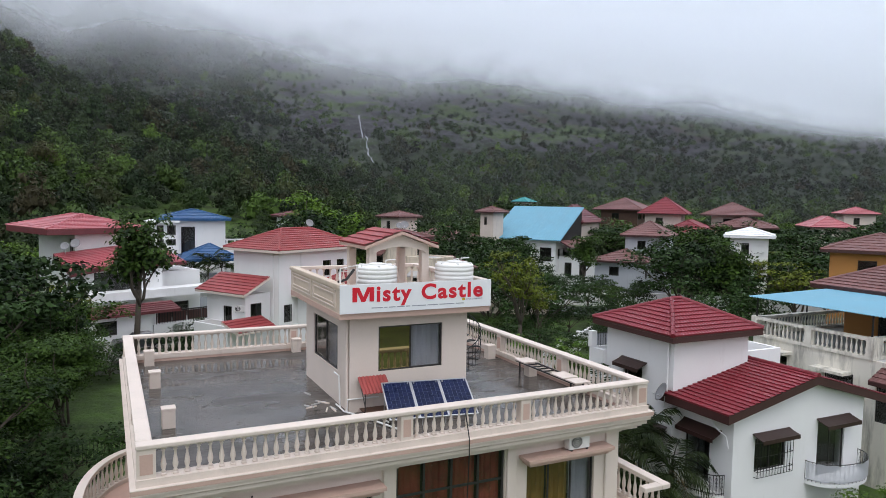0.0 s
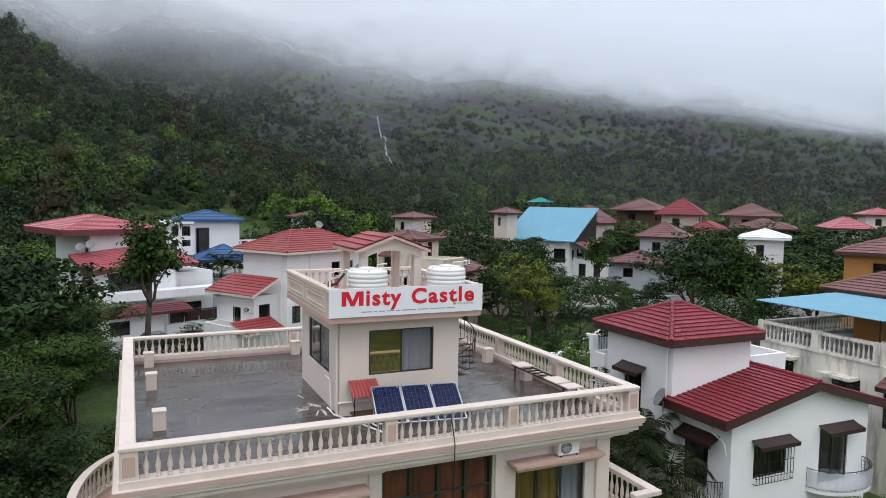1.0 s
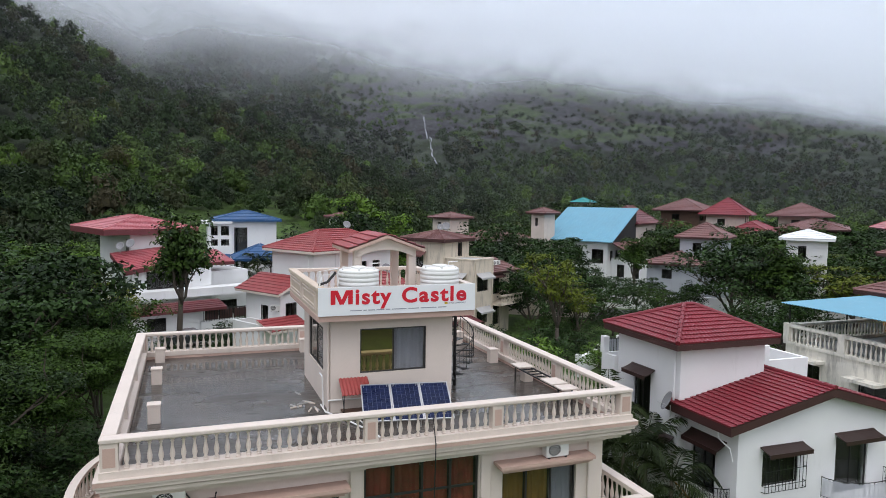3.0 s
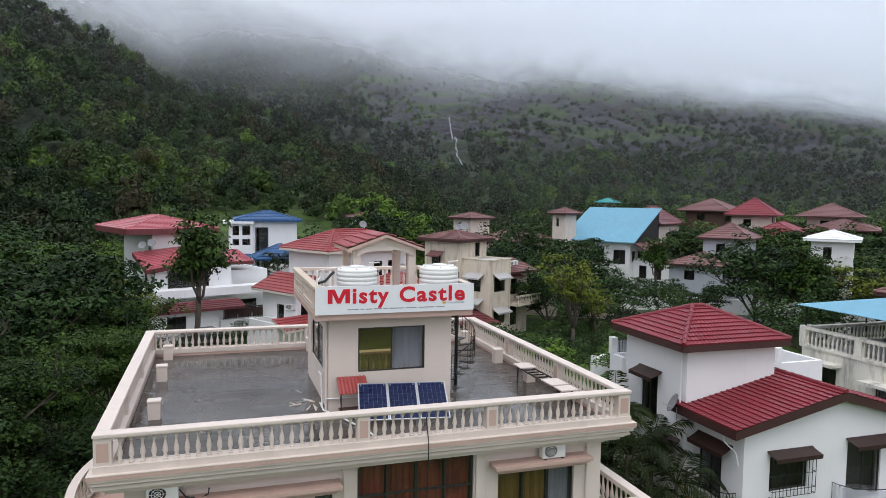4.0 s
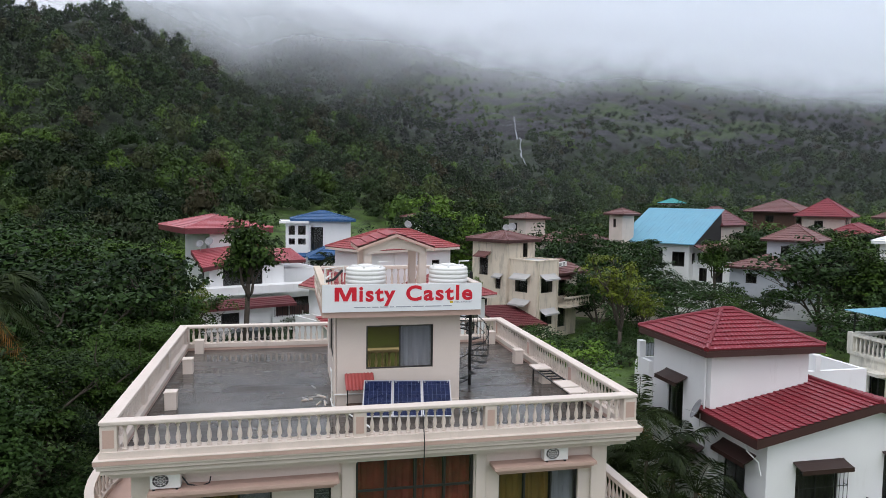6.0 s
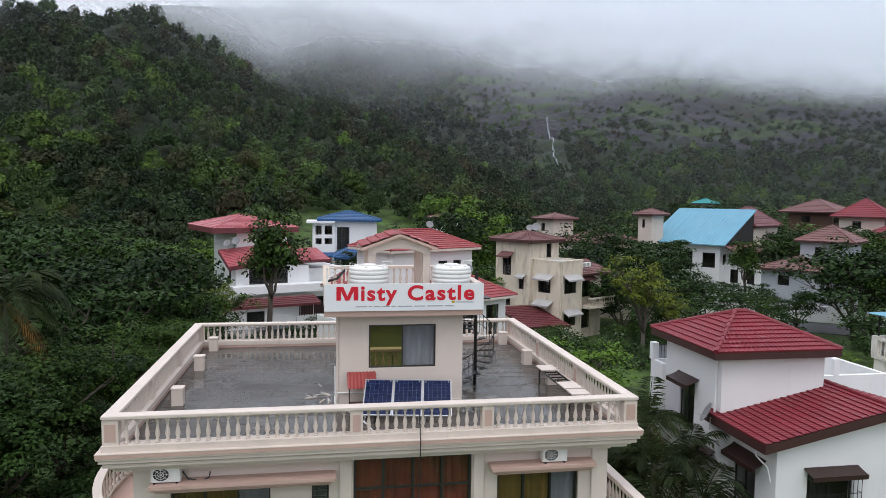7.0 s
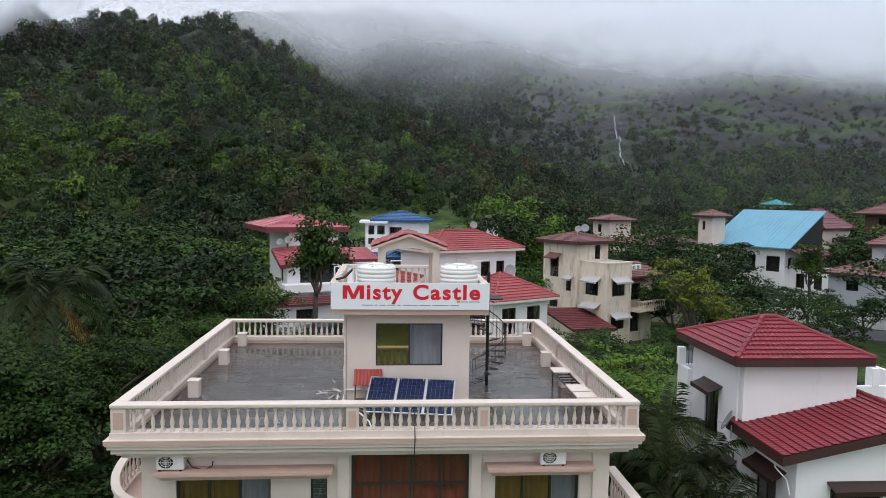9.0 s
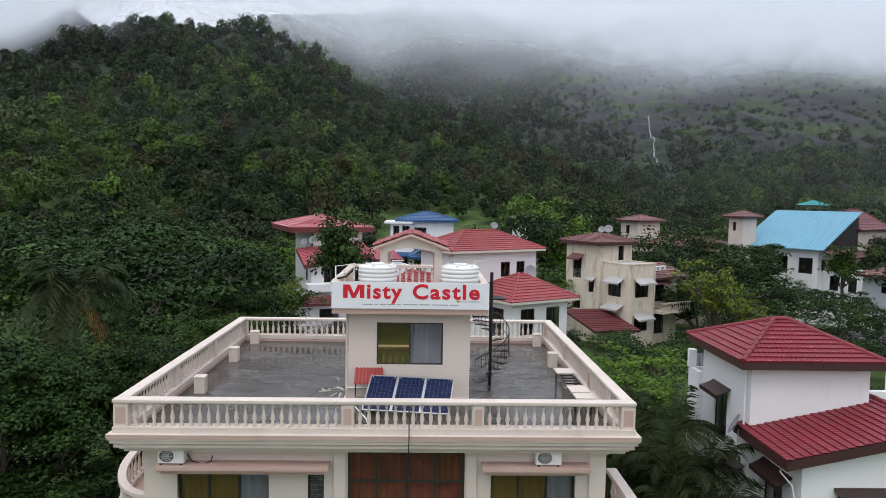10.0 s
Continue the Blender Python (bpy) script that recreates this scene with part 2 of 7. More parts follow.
# ---- mesh helpers ----
class Mesher:
    """Collects faces for one mesh."""

    def __init__(self):
        self.v, self.f, self.weld = [], [], False

    def add(self, verts, faces):
        k = len(self.v)
        self.v += [tuple(p) for p in verts]
        self.f += [tuple(i + k for i in f) for f in faces]
        return self

    def box(self, x0, x1, y0, y1, z0, z1, c=0.0, rz=0.0):
        """A box, with its upright and top edges cut by c where given, turned about its middle by rz degrees."""
        if c:
            ring = lambda a: [(x0 + a + c, y0 + a), (x1 - a - c, y0 + a), (x1 - a, y0 + a + c), (x1 - a, y1 - a - c),
                              (x1 - a - c, y1 - a), (x0 + a + c, y1 - a), (x0 + a, y1 - a - c), (x0 + a, y0 + a + c)]
            vs = [(*p, z0) for p in ring(0)] + [(*p, z1 - c) for p in ring(0)] + [(*p, z1) for p in ring(c * 0.7)]
            fs = [tuple(range(7, -1, -1)), tuple(range(16, 24))]
            for k in (0, 8):
                fs += [(k + i, k + (i + 1) % 8, k + 8 + (i + 1) % 8, k + 8 + i) for i in range(8)]
        else:
            vs = [(x0, y0, z0), (x1, y0, z0), (x1, y1, z0), (x0, y1, z0), (x0, y0, z1), (x1, y0, z1), (x1, y1, z1), (x0, y1, z1)]
            fs = [(3, 2, 1, 0), (4, 5, 6, 7), (0, 1, 5, 4), (1, 2, 6, 5), (2, 3, 7, 6), (3, 0, 4, 7)]
        if rz:
            m = Matrix.Translation(((x0 + x1) / 2, (y0 + y1) / 2, 0)) @ Matrix.Rotation(radians(rz), 4, 'Z') @ Matrix.Translation((-(x0 + x1) / 2, -(y0 + y1) / 2, 0))
            vs = [m @ Vector(p) for p in vs]
        return self.add(vs, fs)

    def lathe(self, profile, n=12, at=(0, 0, 0), cap=True):
        """A turned form about z; profile is rows of (radius, z)."""
        vs = [(at[0] + r * math.cos(2 * math.pi * i / n), at[1] + r * math.sin(2 * math.pi * i / n), at[2] + z) for r, z in profile for i in range(n)]
        fs = [(k * n + i, k * n + (i + 1) % n, (k + 1) * n + (i + 1) % n, (k + 1) * n + i) for k in range(len(profile) - 1) for i in range(n)]
        if cap:
            fs += [tuple(range(n - 1, -1, -1)), tuple((len(profile) - 1) * n + i for i in range(n))]
        return self.add(vs, fs)

    def tube(self, path, r, n=6, r2=None):
        """A round bar along a path."""
        path = [Vector(p) for p in path]
        vs = []
        for i, p in enumerate(path):
            d = (path[min(i + 1, len(path) - 1)] - path[max(i - 1, 0)]).normalized()
            a = d.orthogonal().normalized() if abs(d.z) > 0.9 else d.cross(Vector((0, 0, 1))).normalized()
            b = d.cross(a)
            q = r if r2 is None else r + (r2 - r) * i / (len(path) - 1)
            vs += [p + q * (math.cos(2 * math.pi * k / n) * a + math.sin(2 * math.pi * k / n) * b) for k in range(n)]
        fs = [(i * n + k, i * n + (k + 1) % n, (i + 1) * n + (k + 1) % n, (i + 1) * n + k) for i in range(len(path) - 1) for k in range(n)]
        fs += [tuple(range(n - 1, -1, -1)), tuple((len(path) - 1) * n + k for k in range(n))]
        return self.add(vs, fs)

    def extrude(self, ring, z0, z1):
        """A plan outline raised from z0 to z1."""
        n = len(ring)
        vs = [(*p, z0) for p in ring] + [(*p, z1) for p in ring]
        return self.add(vs, [tuple(range(n - 1, -1, -1)), tuple(range(n, 2 * n))] + [(i, (i + 1) % n, n + (i + 1) % n, n + i) for i in range(n)])

    def slab(self, ring, thick):
        """A flat or sloping plate under the given outline."""
        n = len(ring)
        vs = list(ring) + [(p[0], p[1], p[2] - thick) for p in ring]
        return self.add(vs, [tuple(range(n)), tuple(range(2 * n - 1, n - 1, -1))] + [(n + i, n + (i + 1) % n, (i + 1) % n, i) for i in range(n)])

    def wall(self, p0, p1, z0, z1, t, holes=()):
        """An upright wall whose outer face runs from p0 to p1 with the inside to the left, with openings (u0, u1, z0, z1) through it."""
        p0, p1 = Vector(p0), Vector(p1)
        d = (p1 - p0)
        length = d.length - t
        d.normalize()
        inn = Vector((-d.y, d.x))
        us = sorted({0, length, *[min(max(h[i], 0), length) for h in holes for i in (0, 1)]})
        zs = sorted({z0, z1, *[min(max(h[i], z0), z1) for h in holes for i in (2, 3)]})
        for a, b in zip(us, us[1:]):
            for c, e in zip(zs, zs[1:]):
                if not any(h[0] < (a + b) / 2 < h[1] and h[2] < (c + e) / 2 < h[3] for h in holes):
                    self.block(p0, d, inn, a, b, c, e, t)
        self.weld = True
        return self

    def block(self, p0, d, inn, a, b, c, e, t, out=0.0):
        q = [p0 + d * a - inn * out, p0 + d * b - inn * out, p0 + d * b + inn * t, p0 + d * a + inn * t]
        return self.add([(*p, c) for p in q] + [(*p, e) for p in q], [(3, 2, 1, 0), (4, 5, 6, 7), (0, 1, 5, 4), (1, 2, 6, 5), (2, 3, 7, 6), (3, 0, 4, 7)])

    def join(self):
        """Joins corners that touch and drops the faces between."""
        at, index, verts = {}, [], []
        for p in self.v:
            k = tuple(round(c, 3) for c in p)
            if k not in at:
                at[k] = len(verts)
                verts.append(p)
            index.append(at[k])
        faces = [tuple(index[i] for i in f) for f in self.f]
        count = {}
        for f in faces:
            k = tuple(sorted(f))
            count[k] = count.get(k, 0) + 1
        self.v, self.f, self.weld = verts, [f for f in faces if count[tuple(sorted(f))] == 1], False

    def data(self, name, mat, smooth=False, shift=(0, 0, 0)):
        me = bpy.data.meshes.new(name)
        sx, sy, sz = shift
        if self.weld:
            self.join()
        me.from_pydata([(x - sx, y - sy, z - sz) for x, y, z in self.v], [], self.f)
        me.materials.append(mat)
        if smooth:
            me.polygons.foreach_set("use_smooth", [True] * len(me.polygons))
        me.update()
        return me


def part(name, mesh, mat, parent=None, label="", smooth=False, shift=None, at=None):
    """Links one mesh as a part of its thing. Coordinates are the place's own unless at is given."""
    if isinstance(mesh, Mesher):
        if shift is None:
            shift = tuple(parent.matrix_basis.translation) if parent is not None and at is None and parent.parent is None else (0, 0, 0)
            if parent is not None and parent.parent is not None and at is None:
                shift = tuple(parent.parent.matrix_basis.translation)
        mesh = mesh.data(name, mat, smooth, shift)
    ob = new(name, mesh)
    ob.parent = parent
    if at is not None:
        ob.matrix_basis = at if isinstance(at, Matrix) else Matrix.Translation(at)
    return tagged(ob, label)


def thing(name, at, label, category, group="", kind=""):
    ob = new(name)
    ob.empty_display_size = 0.2
    ob.matrix_basis = at if isinstance(at, Matrix) else Matrix.Translation(at)
    return tagged(ob, label, category, group, kind)


def structure(name, mesh, mat, label, category, smooth=False):
    return tagged(part(name, mesh, mat, None, label, smooth, (0, 0, 0)), "", category, "", "structure")


# ---- land: flat village ground rising into two wooded hills ----
def ripple(x, y):
    """Smooth uneven relief between about -1 and 1."""
    return (np.sin(x * 0.041 + 1.3 * np.sin(y * 0.023)) + 0.6 * np.sin(y * 0.063 + 1.1 * np.sin(x * 0.037 + 2)) + 0.4 * np.sin(x * 0.13 + y * 0.09)
            + 0.25 * np.sin(x * 0.27 - y * 0.21 + 1)) / 2.25


def height(x, y):
    x, y = np.asarray(x, float), np.asarray(y, float)
    d = np.hypot(x - 5, y)
    a = np.degrees(np.arctan2(x - 5, y))
    s = np.interp(a, [-120, -70, -40, -30, -26, -23, -19, -13.7, -11.5, -7.9, -6.1, -4.3, -3.4, 0, 6, 12, 18],
                  [0.02, 0.14, 0.165, 0.175, 0.188, 0.195, 0.215, 0.230, 0.219, 0.188, 0.162, 0.132, 0.120, 0.106, 0.085, 0.045, 0.0])
    u = np.clip((d - 125) / 205, 0, 3)
    near_hill = (14 + s * 330) * np.where(s > 0.005, 1, 0) * np.where(u < 1, u ** 1.15, 1 - 0.25 * (u - 1))
    s = np.interp(a, [-120, -60, -25, -17, -12, 0, 3, 6, 11.6, 17.5, 22, 30, 40, 47, 51, 54, 60, 80, 130],
                  [0.03, 0.14, 0.17, 0.21, 0.250, 0.262, 0.254, 0.250, 0.240, 0.246, 0.256, 0.255, 0.23, 0.20, 0.18, 0.17, 0.15, 0.13, 0.02])
    d0 = np.interp(a, [-20, 0, 10, 20, 30, 40, 60], [170, 180, 195, 225, 260, 300, 335])
    u = np.clip((d - d0) / (800 - d0), 0, 4)
    far_hill = (14 + s * 800) * np.where(u < 1, u ** 1.6, 1 - 0.15 * (u - 1))
    h = np.maximum(near_hill, far_hill)
    # broken rock shelves across the middle of the far slope
    shelf = np.clip((d - 400) / 40, 0, 1) * np.clip((610 - d) / 120, 0, 1) * np.clip((a - 6) / 6, 0, 1)
    crag = np.abs(np.sin(h * 0.16 + 1.4 * ripple(x * 1.9, y * 1.9))) * 3.4 + 2.2 * ripple(x * 4.3, y * 4.3) + 1.3 * ripple(x * 9.7 + 5, y * 8.9)
    return h + ripple(x, y) * np.clip(h * 0.16, 0, 9) * (1 - 0.75 * np.clip((d - 440) / 120, 0, 1)) + shelf * crag


def falls_azimuth(d):
    """The line of the gully that the waterfall runs in, by distance."""
    return np.interp(d, [370, 395, 420, 447, 475, 500, 540, 580], [20.4, 19.6, 19.1, 19.0, 18.8, 18.45, 18.4, 18.2])


def land():
    az = np.radians(np.concatenate([np.arange(-180, -60, 6.0), np.arange(-60, 80, 0.45), np.arange(80, 180, 6.0)]))
    rr = np.concatenate([[0.01], np.arange(0.5, 100, 9.0), np.arange(100, 420, 5.0), np.arange(420, 640, 3.5), np.arange(640, 900, 10.0), [950, 1100, 1400, 1900, 2700, 3900]])
    A, R = np.meshgrid(az, rr)
    X, Y = 5 + R * np.sin(A), R * np.cos(A)
    Z = height(X, Y)
    n, k = len(az), len(rr)
    vs = np.stack([X, Y, Z], -1).reshape(-1, 3)
    fs = [(i * n + j, i * n + (j + 1) % n, (i + 1) * n + (j + 1) % n, (i + 1) * n + j)[::-1] for i in range(k - 1) for j in range(n)]
    fs.append(tuple(range(n))[::-1])
    me = bpy.data.meshes.new("ground")
    me.from_pydata(vs.tolist(), [], fs)
    me.materials.append(land_material())
    me.polygons.foreach_set("use_smooth", [True] * len(me.polygons))
    me.update()
    me.validate()
    return tagged(new("ground", me), "wet green grass and soil rising into steep hillside with rock", "ground", "", "structure")


def land_material():
    m = bpy.data.materials.new("grass_soil_rock")
    m.use_nodes = True
    n, l = m.node_tree.nodes, m.node_tree.links
    b = n["Principled BSDF"]
    geo = n.new("ShaderNodeNewGeometry")

    def tex(scale, detail, stretch=(1, 1, 1)):
        mp = n.new("ShaderNodeMapping")
        mp.inputs["Scale"].default_value = stretch
        l.new(geo.outputs["Position"], mp.inputs["Vector"])
        t = n.new("ShaderNodeTexNoise")
        t.inputs["Scale"].default_value = scale
        t.inputs["Detail"].default_value = detail
        t.inputs["Roughness"].default_value = 0.65
        l.new(mp.outputs[0], t.inputs["Vector"])
        return t.outputs[0]

    def ramp(src, p0, c0, p1, c1):
        r = n.new("ShaderNodeValToRGB")
        e = r.color_ramp.elements
        e[0].position, e[1].position = p0, p1
        e[0].color, e[1].color = (*c0, 1), (*c1, 1)
        l.new(src, r.inputs[0])
        return r.outputs[0]

    def mixed(fac, c0, c1):
        mx = n.new("ShaderNodeMixRGB")
        l.new(fac, mx.inputs[0])
        l.new(c0, mx.inputs[1])
        l.new(c1, mx.inputs[2])
        return mx.outputs[0]

    def joined(op, p, q):
        k = n.new("ShaderNodeMath")
        k.operation = op
        for sock, v in zip(k.inputs, (p, q)):
            if isinstance(v, (int, float)):
                sock.default_value = v
            else:
                l.new(v, sock)
        return k.outputs[0]

    def spread(src, f0, f1, t0, t1):
        k = n.new("ShaderNodeMapRange")
        for name, v in (("From Min", f0), ("From Max", f1), ("To Min", t0), ("To Max", t1)):
            k.inputs[name].default_value = v
        l.new(src, k.inputs[0])
        return k.outputs[0]

    sep = n.new("ShaderNodeSeparateXYZ")
    l.new(geo.outputs["Position"], sep.inputs[0])
    lawn = ramp(tex(0.25, 8), 0.38, (0.030, 0.050, 0.010), 0.66, (0.080, 0.150, 0.022))
    slope = ramp(tex(0.25, 8), 0.35, (0.006, 0.012, 0.004), 0.8, (0.028, 0.05, 0.010))
    grass = mixed(spread(sep.outputs["Z"], 10, 20, 0, 1), lawn, slope)
    rock = ramp(tex(0.16, 10, (1, 1, 3.4)), 0.38, (0.007, 0.007, 0.009), 0.68, (0.056, 0.054, 0.061))
    turf = ramp(tex(0.3, 8), 0.3, (0.014, 0.026, 0.007), 0.72, (0.060, 0.105, 0.017))
    soil = ramp(tex(0.3, 8), 0.3, (0.022, 0.015, 0.012), 0.75, (0.055, 0.038, 0.030))
    bare = mixed(ramp(tex(0.022, 5, (1, 1, 2.2)), 0.48, (0, 0, 0), 0.58, (1, 1, 1)), rock, turf)
    bare = mixed(ramp(tex(0.034, 4), 0.60, (0, 0, 0), 0.66, (1, 1, 1)), bare, soil)
    up = joined('ADD', tex(0.018, 6), spread(sep.outputs["Z"], 26, 62, -0.3, 0.22))
    mask = ramp(joined('ADD', up, spread(sep.outputs["X"], 60, 130, -0.4, 0.0)), 0.48, (0, 0, 0), 0.6, (1, 1, 1))
    l.new(mixed(mask, grass, bare), b.inputs["Base Color"])
    b.inputs["Roughness"].default_value = 0.85
    bp = n.new("ShaderNodeBump")
    bp.inputs["Strength"].default_value = 0.6
    bp.inputs["Distance"].default_value = 2.0
    l.new(tex(0.22, 9, (1, 1, 2)), bp.inputs["Height"])
    l.new(bp.outputs[0], b.inputs["Normal"])
    return m


def quads_mesh(name, q, mat):
    """A mesh of loose leaves from an array (n, corners, 3)."""
    n, c = q.shape[:2]
    me = bpy.data.meshes.new(name)
    me.vertices.add(c * n)
    me.vertices.foreach_set("co", q.reshape(-1).astype(np.float32))
    me.loops.add(c * n)
    me.loops.foreach_set("vertex_index", np.arange(c * n, dtype=np.int32))
    me.polygons.add(n)
    me.polygons.foreach_set("loop_start", np.arange(0, c * n, c, dtype=np.int32))
    me.polygons.foreach_set("loop_total", np.full(n, c, dtype=np.int32))
    me.materials.append(mat)
    me.update()
    me.validate()
    return me


def leaf_quads(centres, normals, size, rng, slim=0.6, loose=0.55):
    """Leaf clumps: kite-shaped quads at the centres, facing about along the normals."""
    n = len(centres)
    nn = normals + rng.normal(0, loose, (n, 3))
    nn /= np.linalg.norm(nn, axis=1, keepdims=True) + 1e-9
    t = np.cross(nn, rng.normal(0, 1, (n, 3)))
    t /= np.linalg.norm(t, axis=1, keepdims=True) + 1e-9
    s = np.cross(nn, t)
    L = size * rng.uniform(0.6, 1.35, (n, 1))
    W = L * slim
    bend = nn * L * rng.uniform(-0.25, 0.25, (n, 1))
    return np.stack([centres - t * L * 0.6, centres + s * W * 0.55 + bend, centres + t * L * 0.6, centres - s * W * 0.55 + bend], 1)


def crown(rng, lobes, k, size, flat=0.75, slim=0.7, loose=0.42):
    """Leaf quads of a crown about one unit wide: uneven leafy lobes round shaded cores."""
    cube = np.array([[(-1, -1, 1), (1, -1, 1), (1, 1, 1), (-1, 1, 1)], [(-1, -1, -1), (1, -1, -1), (1, -1, 1), (-1, -1, 1)], [(1, -1, -1), (1, 1, -1), (1, 1, 1), (1, -1, 1)],
                     [(1, 1, -1), (-1, 1, -1), (-1, 1, 1), (1, 1, 1)], [(-1, 1, -1), (-1, -1, -1), (-1, -1, 1), (-1, 1, 1)]], float) * 0.5
    out = []
    for i in range(lobes):
        a = rng.uniform(0, 2 * math.pi)
        rad = rng.uniform(0.1, 0.62) if i else 0.0
        c = np.array([rad * math.cos(a), rad * math.sin(a), rng.uniform(-0.3, 0.25) * flat + (0.28 if not i else 0)])
        r = rng.uniform(0.28, 0.48)
        rot = np.array(Euler(rng.uniform(-0.6, 0.6, 3)).to_matrix())
        core = cube @ rot.T * r * 0.55 * np.array([1, 1, flat]) + c - np.array([0, 0, 0.12 * r])
        out += [core[:, (0, 1, 2)], core[:, (0, 2, 3)]]
        d = rng.normal(0, 1, (k // lobes, 3))
        d /= np.linalg.norm(d, axis=1, keepdims=True)
        d[:, 2] = np.where(d[:, 2] < -0.25, -d[:, 2], d[:, 2])
        p = c + d * r * rng.uniform(0.75, 1.08, (len(d), 1)) * np.array([1, 1, flat])
        out.append(leaf_quads(p, d + np.array([0, 0, 0.35]), size, rng, slim, loose)[:, (0, 1, 2)] + rng.normal(0, size * 0.2, (len(p), 3, 3)))
    return np.concatenate(out)


def hill_leaf_material():
    """Woodland seen from afar: each tree has its own green, from near black to fresh yellow-green and a few brownish."""
    m = leaves("hill_forest_leaf", (0.0, 0.0, 0.0), (1.0, 1.0, 1.0), 0.3, 0.3)
    n, l = m.node_tree.nodes, m.node_tree.links
    n.remove(n["Color Ramp"])
    uv = n.new("ShaderNodeUVMap")
    uv.uv_map = "tint"
    sep = n.new("ShaderNodeSeparateXYZ")
    l.new(uv.outputs[0], sep.inputs[0])
    geo = n.new("ShaderNodeNewGeometry")
    own = n.new("ShaderNodeMath")
    own.operation = 'MULTIPLY_ADD'
    own.inputs[1].default_value = 0.15
    l.new(geo.outputs["Random Per Island"], own.inputs[0])
    l.new(sep.outputs["X"], own.inputs[2])
    green = n.new("ShaderNodeValToRGB")
    e = green.color_ramp.elements
    e[0].position, e[0].color = 0.12, (0.004, 0.010, 0.006, 1)
    e[1].position, e[1].color = 0.95, (0.100, 0.172, 0.028, 1)
    mid = e.new(0.55)
    mid.color = (0.025, 0.048, 0.016, 1)
    l.new(own.outputs[0], green.inputs[0])
    dry = n.new("ShaderNodeMixRGB")
    dry.inputs[2].default_value = (0.050, 0.042, 0.022, 1)
    l.new(sep.outputs["Y"], dry.inputs[0])
    l.new(green.outputs[0], dry.inputs[1])
    l.new(dry.outputs[0], n["Principled BSDF"].inputs["Base Color"])
    return m


def forest():
    """The woods on both hills: crowns of leaf clumps, uncountable."""
    rng = np.random.default_rng(5)
    mat = hill_leaf_material()
    for tag, d0, d1, step, k, size, kinds in (("near", 112, 210, 5.0, 560, 0.115, 10), ("middle", 210, 360, 5.3, 270, 0.155, 10), ("far", 360, 690, 6.6, 90, 0.24, 10), ("crest", 690, 830, 8.0, 40, 0.30, 7)):
        templates = [crown(rng, rng.integers(4, 8), k, size, 0.8, 0.75, 0.26) for _ in range(kinds)]
        area = 0.5 * radians(118) * (d1 ** 2 - d0 ** 2)
        n = int(area / step ** 2)
        i = np.arange(n)
        d = np.sqrt(d0 ** 2 + (d1 ** 2 - d0 ** 2) * ((i * 0.7548776662 + rng.uniform(0, 0.004, n)) % 1))
        a = np.radians(-50 + 118 * ((i * 0.5698402910 + rng.uniform(0, 0.006, n)) % 1))
        x, y = 5 + d * np.sin(a), d * np.cos(a)
        az = np.degrees(a)
        patch = ripple(x * 0.8 + 30, y * 0.8)
        fine = ripple(x * 2.6 + 7, y * 2.6)
        bare = np.clip((az - 9 + 4 * fine) / 5, 0, 1) * np.clip((d - 432 + 40 * patch + 16 * fine) / 60, 0, 1) * (1 - 0.45 * np.clip((az - 33) / 8, 0, 1))
        keep = rng.uniform(0, 1, n) < 1 - bare * np.where(patch + 0.6 * fine > 0.15, 0.15, 0.62)
        # the clearing behind the blue-roofed house, and the built-up flat on the east
        keep &= ~((az > -2) & (az < 8.5) & (d < 174))
        keep &= ~((az > 9) & (d < 170 + (az - 9) * 1.2) & (rng.uniform(0, 1, n) < 0.55))
        keep &= ~((np.abs(az - falls_azimuth(d)) < 0.75) & (d > 372) & (d < 600))
        keep &= ~((np.abs(az - 17.2) < 1.5) & (np.abs(d - 415) < 30) & (rng.uniform(0, 1, n) < 0.6))
        if tag == "crest":
            keep &= (az > -4) & (az < 12) & (rng.uniform(0, 1, n) < 0.45)
        x, y, d, az, bare = x[keep], y[keep], d[keep], az[keep], bare[keep]
        z = height(x, y)
        fresh = 0.40 + 0.22 * ripple(x * 0.6 + 80, y * 0.6 + 11) + rng.normal(0, 0.125, len(x)) + 0.16 * np.clip((34 - z) / 30, 0, 1) + 0.06 * bare - 0.06
        fresh = np.where(rng.uniform(0, 1, len(x)) < 0.07, fresh + 0.2, fresh)
        dry = np.where(rng.uniform(0, 1, len(x)) < 0.10, rng.uniform(0.4, 0.9, len(x)), rng.uniform(0, 0.22, len(x)))
        shrub = 1 - bare * rng.uniform(0.25, 0.72, len(x))
        out, tint = [], []
        for i in range(len(x)):
            r = (3.0 + 3.4 * rng.uniform() ** 1.6) * (1.15 if tag in ("far", "crest") else 1.0) * shrub[i]
            hgt = r * rng.uniform(0.9, 1.45)
            t = templates[rng.integers(kinds)]
            an = rng.uniform(0, 2 * math.pi)
            c, s = math.cos(an), math.sin(an)
            q = np.empty_like(t)
            q[..., 0] = x[i] + r * (t[..., 0] * c - t[..., 1] * s)
            q[..., 1] = y[i] + r * (t[..., 0] * s + t[..., 1] * c)
            q[..., 2] = z[i] + hgt * (t[..., 2] + 0.75)
            out.append(q)
            tint.append(np.tile((min(max(fresh[i], 0.0), 1.0), dry[i]), (len(t) * 3, 1)))
        me = quads_mesh("forest_" + tag, np.concatenate(out), mat)
        me.uv_layers.new(name="tint").data.foreach_set("uv", np.concatenate(tint).reshape(-1).astype(np.float32))
        tagged(new("forest_" + tag, me), "dense green monsoon woodland covering the hillside", "forest", "", "stuff")


